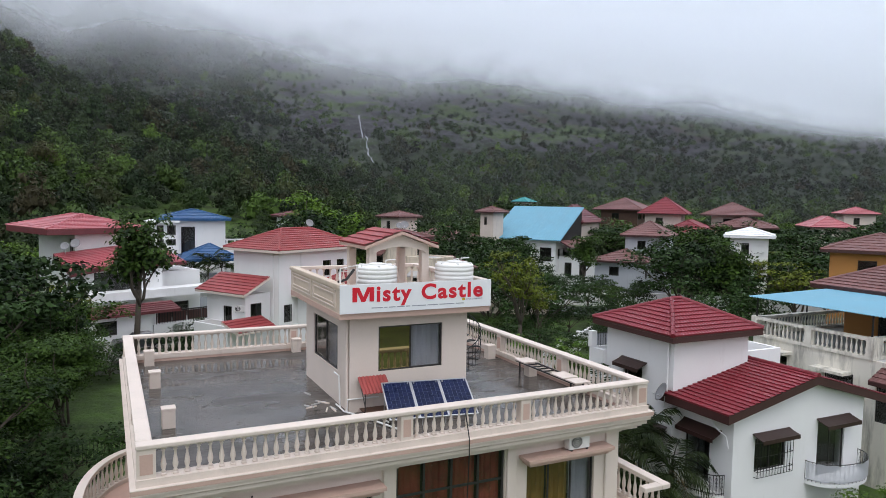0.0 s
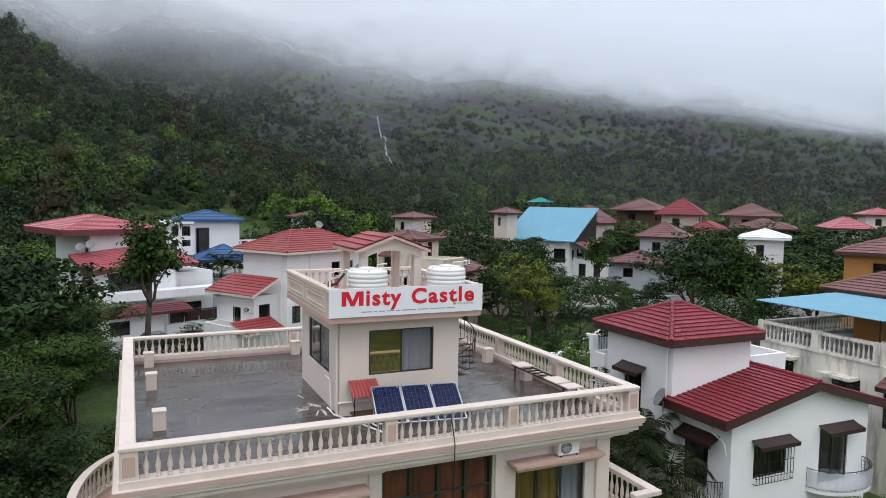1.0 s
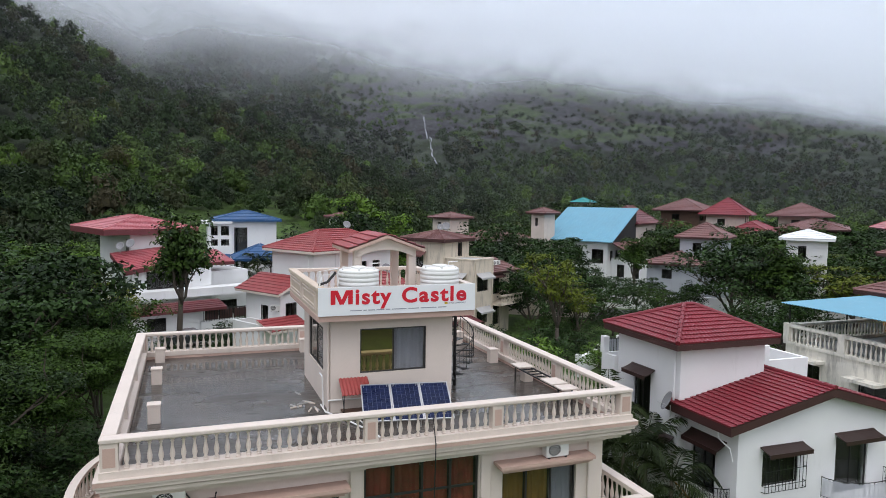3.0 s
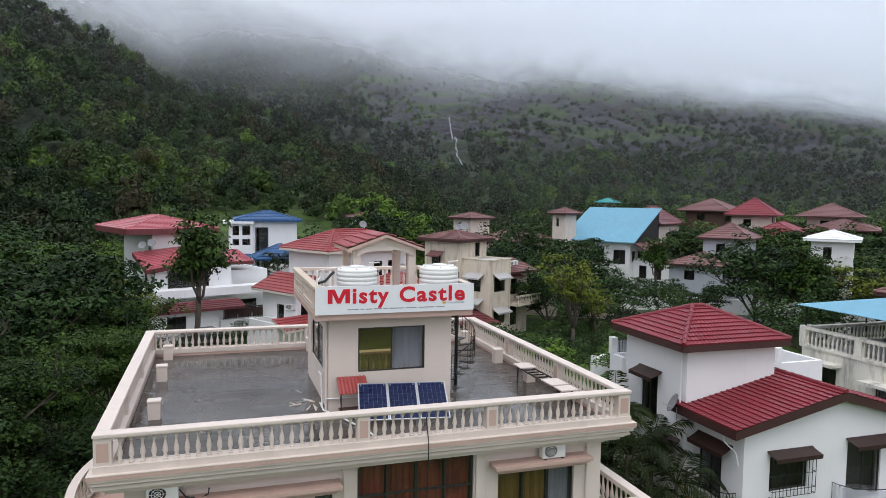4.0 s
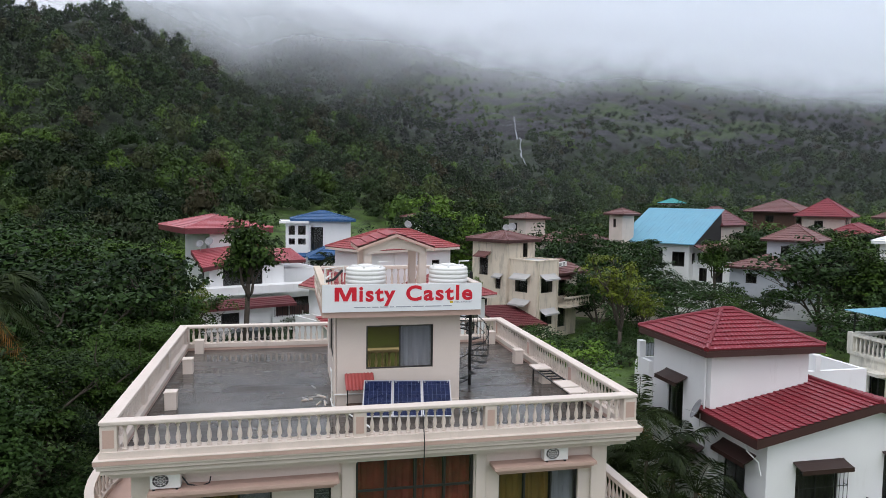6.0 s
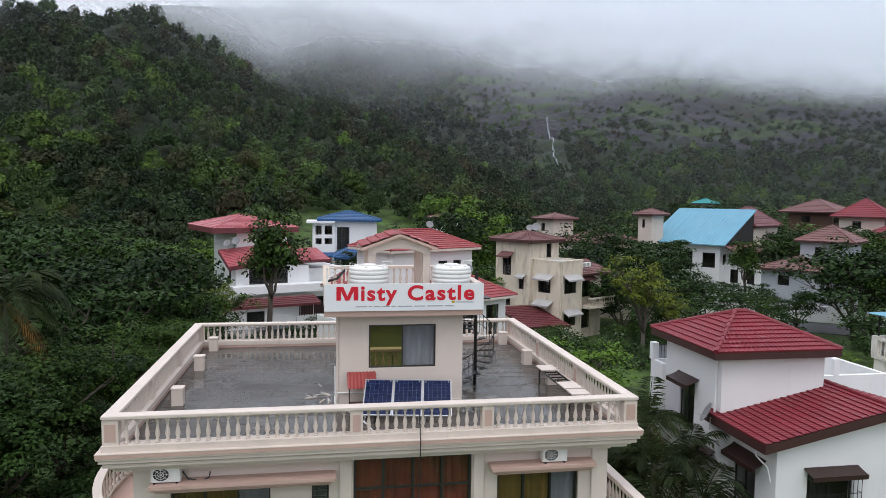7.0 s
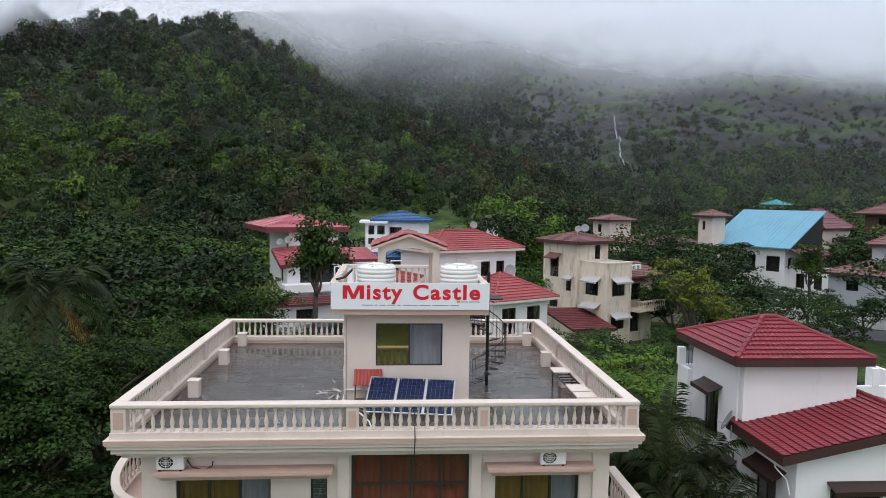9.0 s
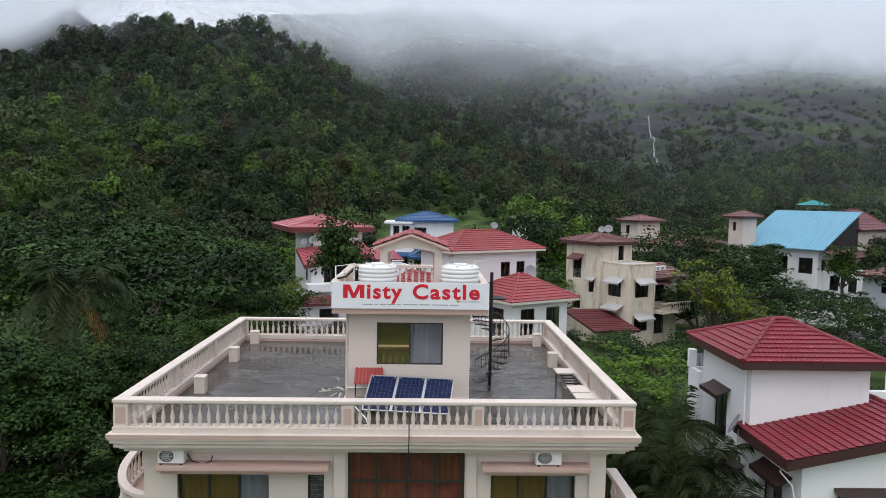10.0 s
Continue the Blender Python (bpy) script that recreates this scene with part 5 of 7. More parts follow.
def weathered_house():
    """Stained cream house with a flat parapet block, a tiled stair tower and window shades."""
    h = thing("weathered_house", pose(30.0, 63.2, 0, 0, 0, 32), "weather-stained cream house with brown tiled roofs and window shades", "house")
    body(h, 0, 3.6, 0, 3.6, 0, 8.2, DIRTY, s=[(0.7, 2.6, 5.0, 6.5), (0.7, 2.6, 1.7, 3.0)], w=[(0.8, 2.4, 5.0, 6.4)])
    cap = Mesher()
    ring_box(cap, -0.05, 3.65, -0.05, 3.65, 8.2, 8.32, 0.3)
    part("parapet_cap", cap, DIRTY, h, shift=Z0)
    body(h, -0.4, 4.2, 3.62, 8.4, 0, 10.0, DIRTY, w=[(1.0, 2.2, 6.4, 8.6), (3.3, 4.0, 5.1, 6.4), (1.0, 2.2, 3.2, 4.6)], s=[(2.6, 3.4, 8.3, 9.8)])
    hip_roof(h, -1.0, 4.5, 3.0, 8.9, 10.2, 10.95, TILE_B, fz=0.3)
    body(h, 3.62, 8.0, 0.8, 6.5, 0, 6.9, DIRTY, s=[(0.5, 2.4, 4.3, 6.5), (0.5, 2.4, 1.0, 3.1)])
    lean_roof(h, (3.7, 0.0, 6.75), (9.0, 0.0, 6.75), (9.0, 3.6, 7.9), (3.7, 3.6, 7.9), TILE_B)
    lean_roof(h, (-4.4, 0.2, 2.2), (-0.2, -1.6, 2.2), (0.0, 3.2, 3.6), (-4.0, 5.0, 3.6), TILE_D)
    for u0, u1, z in ((0.5, 3.0, 6.9), (0.5, 3.0, 3.4)):
        shade(h, (0, 0), (1, 0), u0, u1, z, 0.45, 0.7, mat=SOFFIT, shift=Z0)
    shade(h, (0, 3.6), (0, -1), 0.6, 2.8, 6.9, 0.45, 0.8, mat=SOFFIT, shift=Z0)
    shade(h, (0, 3.6), (0, -1), 0.6, 2.8, 4.3, 0.45, 0.9, mat=SOFFIT, shift=Z0)
    shade(h, (-0.4, 8.4), (0, -1), 0.8, 2.6, 8.9, 0.45, 0.8, mat=TILE_B, shift=Z0)
    shade(h, (-0.4, 8.4), (0, -1), 3.1, 4.3, 6.7, 0.3, 0.5, mat=SOFFIT, shift=Z0)
    shade(h, (3.62, 0.8), (1, 0), 0.3, 2.7, 6.6, 0.35, 0.6, mat=TILE_B, shift=Z0)
    b = Mesher().box(3.7, 8.2, -0.9, 0.78, 3.3, 3.55).box(3.7, 8.2, -0.9, -0.7, 4.25, 4.4)
    bal = part("balcony", b, DIRTY, h, shift=Z0)
    run_of_balusters(bal, BAL_FAR, [(x, -0.8, 3.55) for x in spaced(3.8, 8.1, 0.3)], Z0)
    for x in (0.3, 3.3):
        part("pipe", Mesher().tube([(x, -0.05, 0), (x, -0.05, 8.0)], 0.05, 5), DIRTY, h, shift=Z0)
    return h


BAL_FAR = baluster_data(0.70, DIRTY, 0.075)
weathered_house()
for p in ((33.6, 66.2), (34.2, 66.7)):
    ac_unit(p[0], p[1], 7.4, (0.5, -0.85))
dish(28.6, 69.2, 10.5, 0.36, -20, pole=0.7)
dish(29.6, 70.2, 10.5, 0.45, -20, pole=0.7)


def red_roof_house():
    """White house with orange-red hipped roofs on several levels."""
    h = thing("red_roof_house", pose(12.4, 54.2, 0, 0, 0, 30), "white house with orange-red tiled hip roofs at several levels", "house")
    body(h, 0.6, 9.4, 0.6, 6.0, 0, 9.85, WHITE, s=[(4.9, 5.9, 7.6, 8.9), (6.6, 7.5, 7.6, 8.9), (0.5, 1.4, 4.2, 5.6)], w=[(1.5, 2.3, 4.0, 5.2)])
    hip_roof(h, 0, 10, 0, 6.6, 10.0, 11.5, TILE_O, fascia=TRIMW, fz=0.2)
    body(h, -1.9, 0.58, 1.6, 6.2, 0, 6.6, WHITE, s=[(0.5, 1.6, 4.4, 5.9)], w=[(2.0, 3.0, 4.3, 5.6)])
    lean_roof(h, (-2.6, 6.8, 6.75), (-2.6, 0.9, 6.75), (-0.02, 0.9, 7.95), (-0.02, 6.8, 7.95), TILE_O, TRIMW)
    lean_roof(h, (-4.2, -0.3, 4.2), (-0.4, -0.3, 4.2), (-0.4, 1.56, 4.9), (-4.2, 1.56, 4.9), TILE_O, TRIMW)
    body(h, -3.6, -1.92, 1.6, 5.6, 0, 4.4, WHITE)
    body(h, 2.6, 8.2, -5.0, 0.58, 0, 6.3, WHITE, s=[(0.8, 2.2, 3.6, 5.7), (3.4, 4.8, 3.2, 5.7)], e=[(1, 2.6, 3.2, 5.7)], w=[(2.4, 4.4, 3.0, 5.6)], frame=WOOD)
    hip_roof(h, 1.9, 8.9, -5.7, 1.0, 6.4, 8.2, TILE_O, fascia=TRIMW, fz=0.2)
    part("downpipe", Mesher().tube([(0.52, 1.2, 0), (0.52, 1.2, 9.7)], 0.05, 6), WHITE, h, shift=Z0)
    part("downpipe", Mesher().tube([(2.9, 0.52, 6.0), (2.9, 0.52, 9.7)], 0.05, 6), WHITE, h, shift=Z0)
    return h


red_roof_house()
dish(19.6, 58.3, 7.4, 0.5, 10)
dish(16.5, 60.5, 11.3, 0.35, 10)
ac_unit(9.6, 55.0, 5.3, (-0.4, -0.9))
ac_unit(8.9, 55.4, 1.9, (-0.4, -0.9))


def stepped_white_house():
    """White house with a pale red hip-roofed tower, a lower slope and a walled forecourt."""
    h = thing("stepped_white_house", pose(-4.4, 74.6, 0, 0, 0, 22), "white stepped house with red roofs behind a white compound wall", "house")
    body(h, 2.6, 8.3, 0.8, 10.8, 0, 10.3, WHITE, w=[(8.6, 9.5, 8.2, 9.8)], s=[])
    hip_roof(h, -0.2, 9.3, -0.2, 11.6, 10.85, 12.1, TILE_P, fascia=TILE_D, fz=0.55, course=0.45, rib=0.3)
    body(h, 1.5, 9.5, -2.8, 0.78, 0, 6.9, WHITE, s=[(1.4, 5.6, 4.4, 6.8)], w=[(0.8, 1.8, 5, 6.4)], bars=4)
    lean_roof(h, (0.6, -3.6, 7.0), (8.2, -3.6, 8.1), (8.2, 0.76, 9.2), (0.6, 0.76, 8.5), TILE_P, TILE_D, thick=0.4)
    lean_roof(h, (8.4, -3.0, 7.4), (12.0, -3.0, 7.4), (12.0, 1.6, 8.4), (8.4, 1.6, 8.4), TILE_P, TILE_D, thick=0.3)
    body(h, 9.52, 14.0, -2.0, 5.0, 0, 6.4, WHITE, s=[(1.0, 3.2, 1.6, 3.2)])
    part("terrace", Mesher().box(0.8, 14.2, -4.6, -2.82, 4.2, 5.0), WHITE, h, shift=Z0)
    body(h, -3.2, 6.4, -7.0, -4.62, 0, 3.2, WHITE, s=[(4.6, 6.4, 1.5, 2.8)], w=[(0.8, 1.4, 1.4, 2.6)])
    lean_roof(h, (-3.8, -7.6, 3.35), (9.0, -7.6, 3.35), (9.0, -5.6, 3.95), (-3.8, -5.6, 3.95), TILE_D, TILE_D)
    part("lower_roof", Mesher().box(-3.3, 8.6, -5.6, -4.62, 3.2, 3.4), WHITE, h, shift=Z0)
    part("compound_wall", Mesher().box(6.6, 17.5, -7.0, -6.8, 0, 2.0), WHITE, h, shift=Z0)
    r = part("wall_railing", Mesher().box(6.8, 17.4, -6.95, -6.85, 3.1, 3.2), BLACK, h, shift=Z0)
    for x in np.arange(7.0, 17.0, 1.5):
        part("rail_panel", Mesher().box(x, x + 1.38, -6.92, -6.88, 2.12, 3.05), FASCIA, r, "dark sheet panel", shift=Z0)
    for x in np.linspace(6.9, 17.3, 40):
        part("rail_bar", Mesher().box(x - 0.03, x + 0.03, -6.93, -6.87, 2.0, 3.1), BLACK, r, shift=Z0)
    return h


stepped_white_house()
dish(-2.2, 75.0, 8.7, 0.46, -20, pole=0.6)
dish(-3.1, 74.7, 8.5, 0.40, -20, pole=0.6)


def blue_roof_house():
    h = thing("blue_roof_house", (10.2, 93.0, 0), "white tower house with blue tiled pyramid roofs", "house")
    body(h, -1.6, 4.0, -0.2, 5.2, 0, 11.1, WHITE, s=[(0.25, 1.9, 4.5, 10.3)], frame=DARKF)
    hip_roof(h, -4.0, 4.6, -0.9, 6.0, 11.3, 12.4, BLUE_T, fascia=BLUE_T, course=0.6, rib=0.4, ridge=0.6)
    body(h, -4.6, -1.62, -0.6, 5.0, 0, 10.8, WHITE, s=[(0.4, 1.2, 9.3, 10.5), (1.6, 2.6, 9.3, 10.5), (0.4, 1.2, 8.0, 8.8), (1.6, 2.6, 8.0, 8.8), (0.9, 2.5, 4.6, 6.4)])
    part("flat_roof", Mesher().box(-5.4, -1.6, -1.2, 5.4, 10.82, 11.1), WHITE, h, shift=Z0)
    shade(h, (-4.6, -0.6), (1, 0), 0.7, 2.7, 6.9, 0.4, 0.7, mat=BLUE_T, shift=Z0)
    part("terrace", Mesher().box(4.02, 12.5, 0.5, 6.0, 0, 7.2), WHITE, h, shift=Z0)
    for z in (7.9, 8.5):
        part("terrace_rail", Mesher().box(4.1, 12.5, 0.5, 0.65, z, z + 0.2), WHITE, h, shift=Z0)
    for x in np.linspace(4.3, 12.3, 9):
        part("terrace_post", Mesher().box(x - 0.1, x + 0.1, 0.48, 0.67, 7.2, 8.5), WHITE, h, shift=Z0)
    for x, y in ((-0.9, -7.8), (3.6, -7.8), (-0.9, -3.2), (3.6, -3.2)):
        part("porch_post", Mesher().box(x - 0.15, x + 0.15, y - 0.15, y + 0.15, 0, 6.3), WHITE, h, shift=Z0)
    part("porch_floor", Mesher().box(-1.3, 4.0, -8.2, -2.8, 3.9, 4.7), WHITE, h, shift=Z0)
    hip_roof(h, -1.9, 4.6, -8.7, -2.2, 6.85, 8.45, BLUE_T, fascia=BLUE_T, course=0.6, rib=0.4, ridge=0.2)
    part("garden_wall", Mesher().box(-2.0, 14.0, -9.4, -9.2, 0, 2.6), GREYW, h, shift=Z0)
    return h


blue_roof_house()


def sheet_roof_house():
    """White house under a steep sky-blue sheet roof; a black infill stands for its shaded open gable."""
    h = thing("sheet_roof_house", pose(64.6, 90.8, 0, 0, 0, -58), "white house under a big sky-blue metal sheet roof", "house")
    body(h, -11.5, -0.8, 0.6, 9.5, 0, 7.9, WHITE, s=[(1.0, 2.4, 4.6, 6.6), (4.0, 6.4, 4.6, 6.8), (8.0, 10.0, 4.6, 6.8)], e=[(1.0, 2.0, 5, 6.6), (3.0, 4.0, 5, 6.6)])
    mb = Mesher().slab([(-12.6, -0.4, 8.1), (0.4, -0.4, 8.1), (0.4, 9.6, 13.3), (-12.6, 9.6, 13.3)], 0.12)
    part("sheet_roof", mb, SKYBLUE, h, shift=Z0)
    for x in np.arange(-12.4, 0.4, 0.6):
        part("sheet_rib", Mesher().slab([(x, -0.4, 8.15), (x + 0.06, -0.4, 8.15), (x + 0.06, 9.6, 13.35), (x, 9.6, 13.35)], 0.04), SKYBLUE, h, shift=Z0)
    # the gable is open: its inner shade is painted as a black plate
    part("gable_infill", Mesher().add([(0.1, 0.2, 8.0), (0.1, 9.4, 8.0), (0.1, 9.4, 13.0), (-0.1, 0.2, 8.0), (-0.1, 9.4, 8.0), (-0.1, 9.4, 13.0)], [(0, 1, 2), (5, 4, 3), (0, 3, 4, 1), (1, 4, 5, 2), (2, 5, 3, 0)]), FLATBLACK, h, shift=Z0)
    lean_roof(h, (2.2, 0.0, 7.0), (2.2, 9.0, 7.0), (0.12, 9.0, 8.0), (0.12, 0.0, 8.0), TILE_B)
    body(h, -0.78, 6.0, 2.0, 9.0, 0, 5.4, WHITE, s=[(1, 2.2, 2.5, 4.5), (3.5, 4.6, 2.5, 4.5)])
    return h


sheet_roof_house()


def plain_house(name, x, y, rz, label, w, l, z1, wall, roof, ze=None, zr=None, windows=(), fascia=None, base=0.0, over=0.7, course=0.6):
    """A smaller far house: walls with windows and a hipped roof."""
    h = thing(name, pose(x, y, base, 0, 0, rz), label, "house")
    body(h, -w / 2, w / 2, -l / 2, l / 2, 0, z1, wall, s=list(windows), w=[(l * 0.3, l * 0.5, z1 - 2.0, z1 - 0.7)])
    hip_roof(h, -w / 2 - over, w / 2 + over, -l / 2 - over, l / 2 + over, z1 + 0.12, zr or z1 + 1.4, roof, fascia=fascia, course=course, rib=0.5)
    return h


# far houses along the foot of the hill
plain_house("far_red_house", 103.9, 109.2, 40, "cream house with a steep dark red hip roof", 7.4, 7.0, 12.0, TRIMW, TILE, zr=15.4, over=1.3, windows=[(1, 3, 10.6, 12.0), (4.4, 5.4, 10.2, 12.0)])
plain_house("far_red_house", 103.5, 102.0, 40, "low wing with dark red roof", 17, 7, 8.6, TRIMW, TILE, zr=11.0, over=1.4, windows=[(2, 4, 6, 7.6)])
plain_house("far_maroon_house", 124.0, 110.0, 40, "house with spreading maroon roofs", 8, 8, 11.8, TRIMW, TILE_B, zr=14.6, over=2.2)
plain_house("far_maroon_house", 121.0, 104.0, 40, "low building with spreading maroon roof", 20, 8, 9.6, WOOD, TILE_B, zr=11.6, over=2.2)
plain_house("grey_house", 75.5, 82.5, 38, "grey-blue house with balconies and brown roof", 6.4, 6, 9.2, GREYW, TILE_B, zr=11.4, windows=[(1.2, 2.6, 6.4, 8.0)])
plain_house("grey_house", 70.5, 82.0, 38, "grey-blue wing with balconies and brown roof", 9, 7, 5.6, GREYW, TILE_B, zr=7.2, windows=[(1.2, 3.0, 3.2, 5.0), (4.5, 7.5, 3.0, 5.0)])
plain_house("white_roof_house", 67.6, 57.4, 40, "white house with a white metal hip roof", 4.0, 4.0, 10.5, WHITE, WHITE_R, zr=11.5, fascia=WHITE_R)
plain_house("ochre_house", 61.5, 38.5, 30, "ochre house with a dark brown roof", 7, 7, 10.3, OCHRE, TILE_B, zr=11.8)
plain_house("small_tower_house", 46.1, 112.0, 22, "cream tower room with brown tiled roof", 4.4, 4.4, 11.1, TRIMW, TILE_B, zr=12.1)
plain_house("small_tower_house", 58.0, 100.6, 22, "cream tower room with brown tiled roof", 2.7, 2.7, 12.2, TRIMW, TILE_B, zr=13.2)
plain_house("small_tower_house", 26.5, 108.5, 10, "white tower room with a maroon tiled roof", 3.4, 3.4, 11.2, WHITE, TILE_D, zr=12.0)
plain_house("brown_roof_house", 52.0, 106.0, 22, "house with a low brown tiled roof", 10, 7, 7.6, TRIMW, TILE_B, zr=9.6)
plain_house("maroon_roof_house", 75.0, 101.0, 32, "house with a maroon sloping roof", 9, 6, 10.6, TRIMW, TILE_D, zr=13.6)
plain_house("far_gable_house", 106.0, 124.0, 35, "cream chalet with dark timber gable", 10, 8, 12.6, WOOD, TILE_B, zr=15.2, over=1.5, windows=[(1, 4, 10.5, 12.2), (5.5, 8.5, 10.5, 12.2)])
plain_house("teal_roof_house", 104.0, 163.0, 30, "small hut with a teal metal roof", 4.4, 3.6, 13.9, SOFFIT, TEAL, zr=15.2)
plain_house("far_pink_house", 121.0, 86.0, 50, "long low house with a pale red roof", 10, 6, 10.2, TRIMW, TILE_P, zr=12.2)
plain_house("far_red_house", 134.4, 89.0, 50, "cream tower room with a red hip roof", 5.5, 5.5, 12.6, TRIMW, TILE_P, zr=14.0)


# ---- trees ----
def limb(mb, p, d, length, r, rng, depth, tips):
    """A bending, tapering limb that forks."""
    pts, q = [Vector(p)], Vector(p)
    dirn = Vector(d).normalized()
    for i in range(4):
        dirn = (dirn + Vector(rng.normal(0, 0.16, 3)) + Vector((0, 0, 0.06))).normalized()
        q = q + dirn * length / 4
        pts.append(q.copy())
    mb.tube(pts, r, 6, r * 0.55)
    tips.append((pts[-1], length))
    if depth:
        for k in range(rng.integers(2, 4)):
            a = rng.uniform(0, 2 * math.pi)
            side = Vector((math.cos(a), math.sin(a), rng.uniform(0.1, 0.7)))
            limb(mb, pts[rng.integers(2, 5)], dirn * 0.6 + side * 0.8, length * rng.uniform(0.55, 0.8), r * 0.55, rng, depth - 1, tips)


def tree_meshes(seed, h, spread, n, leaf, mat, trunk=0.35, slim=0.55, clump=1.0, low=0.0):
    """Trunk with limbs, and a crown of leaf clumps gathered round the limb ends, for a tree h metres high."""
    rng = np.random.default_rng(seed)
    mb, tips = Mesher(), []
    pts = [(0, 0, -0.3), (rng.normal(0, 0.05), rng.normal(0, 0.05), h * trunk * 0.5), (rng.normal(0, 0.12), rng.normal(0, 0.12), h * trunk)]
    mb.tube(pts, h * 0.022 + 0.05, 8, h * 0.016 + 0.03)
    top = Vector(pts[-1])
    for k in range(rng.integers(4, 6)):
        a = k * 2.4 + rng.uniform(-0.4, 0.4)
        tilt = rng.uniform(0.4, 1.1) * spread
        limb(mb, top - Vector((0, 0, rng.uniform(0, h * trunk * 0.25))), (math.cos(a) * tilt, math.sin(a) * tilt, 1), h * (1 - trunk) * rng.uniform(0.42, 0.62), h * 0.011 + 0.02, rng, 2, tips)
    limb(mb, top, (0, 0, 1), h * (1 - trunk) * 0.55, h * 0.013 + 0.02, rng, 2, tips)
    per = max(8, n // len(tips))
    out = []
    for p, ln in tips:
        # a flattened pad of foliage made of a few smaller tufts
        r = clump * h * rng.uniform(0.08, 0.14)
        k = max(2, min(6, per // 9))
        for j in range(k):
            e = rng.normal(0, 1, 3)
            e /= np.linalg.norm(e)
            c = np.array(p) + e * r * np.array([0.85, 0.85, 0.35]) * (0.0 if j == 0 else rng.uniform(0.6, 1.1))
            d = rng.normal(0, 1, (per // k + 1, 3))
            d /= np.linalg.norm(d, axis=1, keepdims=True)
            d[:, 2] = np.where(d[:, 2] < -0.3, -d[:, 2], d[:, 2])
            at = c + d * r * 0.58 * rng.uniform(0.7, 1.08, (len(d), 1)) * np.array([1.1, 1.1, 0.62])
            out.append(leaf_quads(at, d * np.array([0.7, 0.7, 1.0]) + np.array([0, 0, 0.45]), leaf, rng, slim, 0.33))
    q = np.concatenate(out)
    q[..., 2] = np.maximum(q[..., 2], low)
    return mb.data("trunk", BARK, True), quads_mesh("crown", q, mat)


TREES = {
    "broad": tree_meshes(11, 10, 0.9, 3400, 0.30, LEAF_DARK, 0.30, 0.7, 1.1),
    "broad_b": tree_meshes(12, 10, 1.0, 3400, 0.30, LEAF_MID, 0.26, 0.7, 1.1),
    "slender": tree_meshes(13, 10, 0.45, 2400, 0.28, LEAF_OLIVE, 0.30, 0.6, clump=0.85),
    "umbrella": tree_meshes(14, 10, 1.1, 4200, 0.28, LEAF_MID, 0.56, 0.65, clump=1.15),
    "dense": tree_meshes(15, 10, 0.8, 3600, 0.32, LEAF_DARK, 0.16, 0.7, clump=1.3),
    "fresh": tree_meshes(16, 10, 0.8, 3600, 0.30, LEAF_BRIGHT, 0.22, 0.65, clump=1.15),
    "near_a": tree_meshes(21, 10, 1.1, 24000, 0.20, LEAF_DARK, 0.22, 0.55, 1.3),
    "near_b": tree_meshes(22, 10, 1.0, 24000, 0.19, LEAF_MID, 0.20, 0.55, 1.3),
}
LABELS = {"broad": "broad dark green tree in full leaf", "broad_b": "broad green tree in full leaf", "slender": "slender open-crowned tree with olive leaves",
          "umbrella": "tall tree with bare trunk and flat crown", "dense": "dense dark green tree leafy to the ground", "fresh": "bushy tree with fresh bright leaves",
          "near_a": "large dark-leaved tree beside the villa", "near_b": "large mango-like tree beside the villa"}


def tree(kind, x, y, h, rz=0, z=0.0, wide=1.0):
    s = h / 10
    t = thing("tree", pose(x, y, z, 0, 0, rz) @ Matrix.Diagonal((s * wide, s * wide, s, 1)), LABELS[kind], "tree", kind + " trees")
    trunk, leaf = TREES[kind]
    part("trunk", trunk, None, t)
    part("crown", leaf, None, t)
    return t


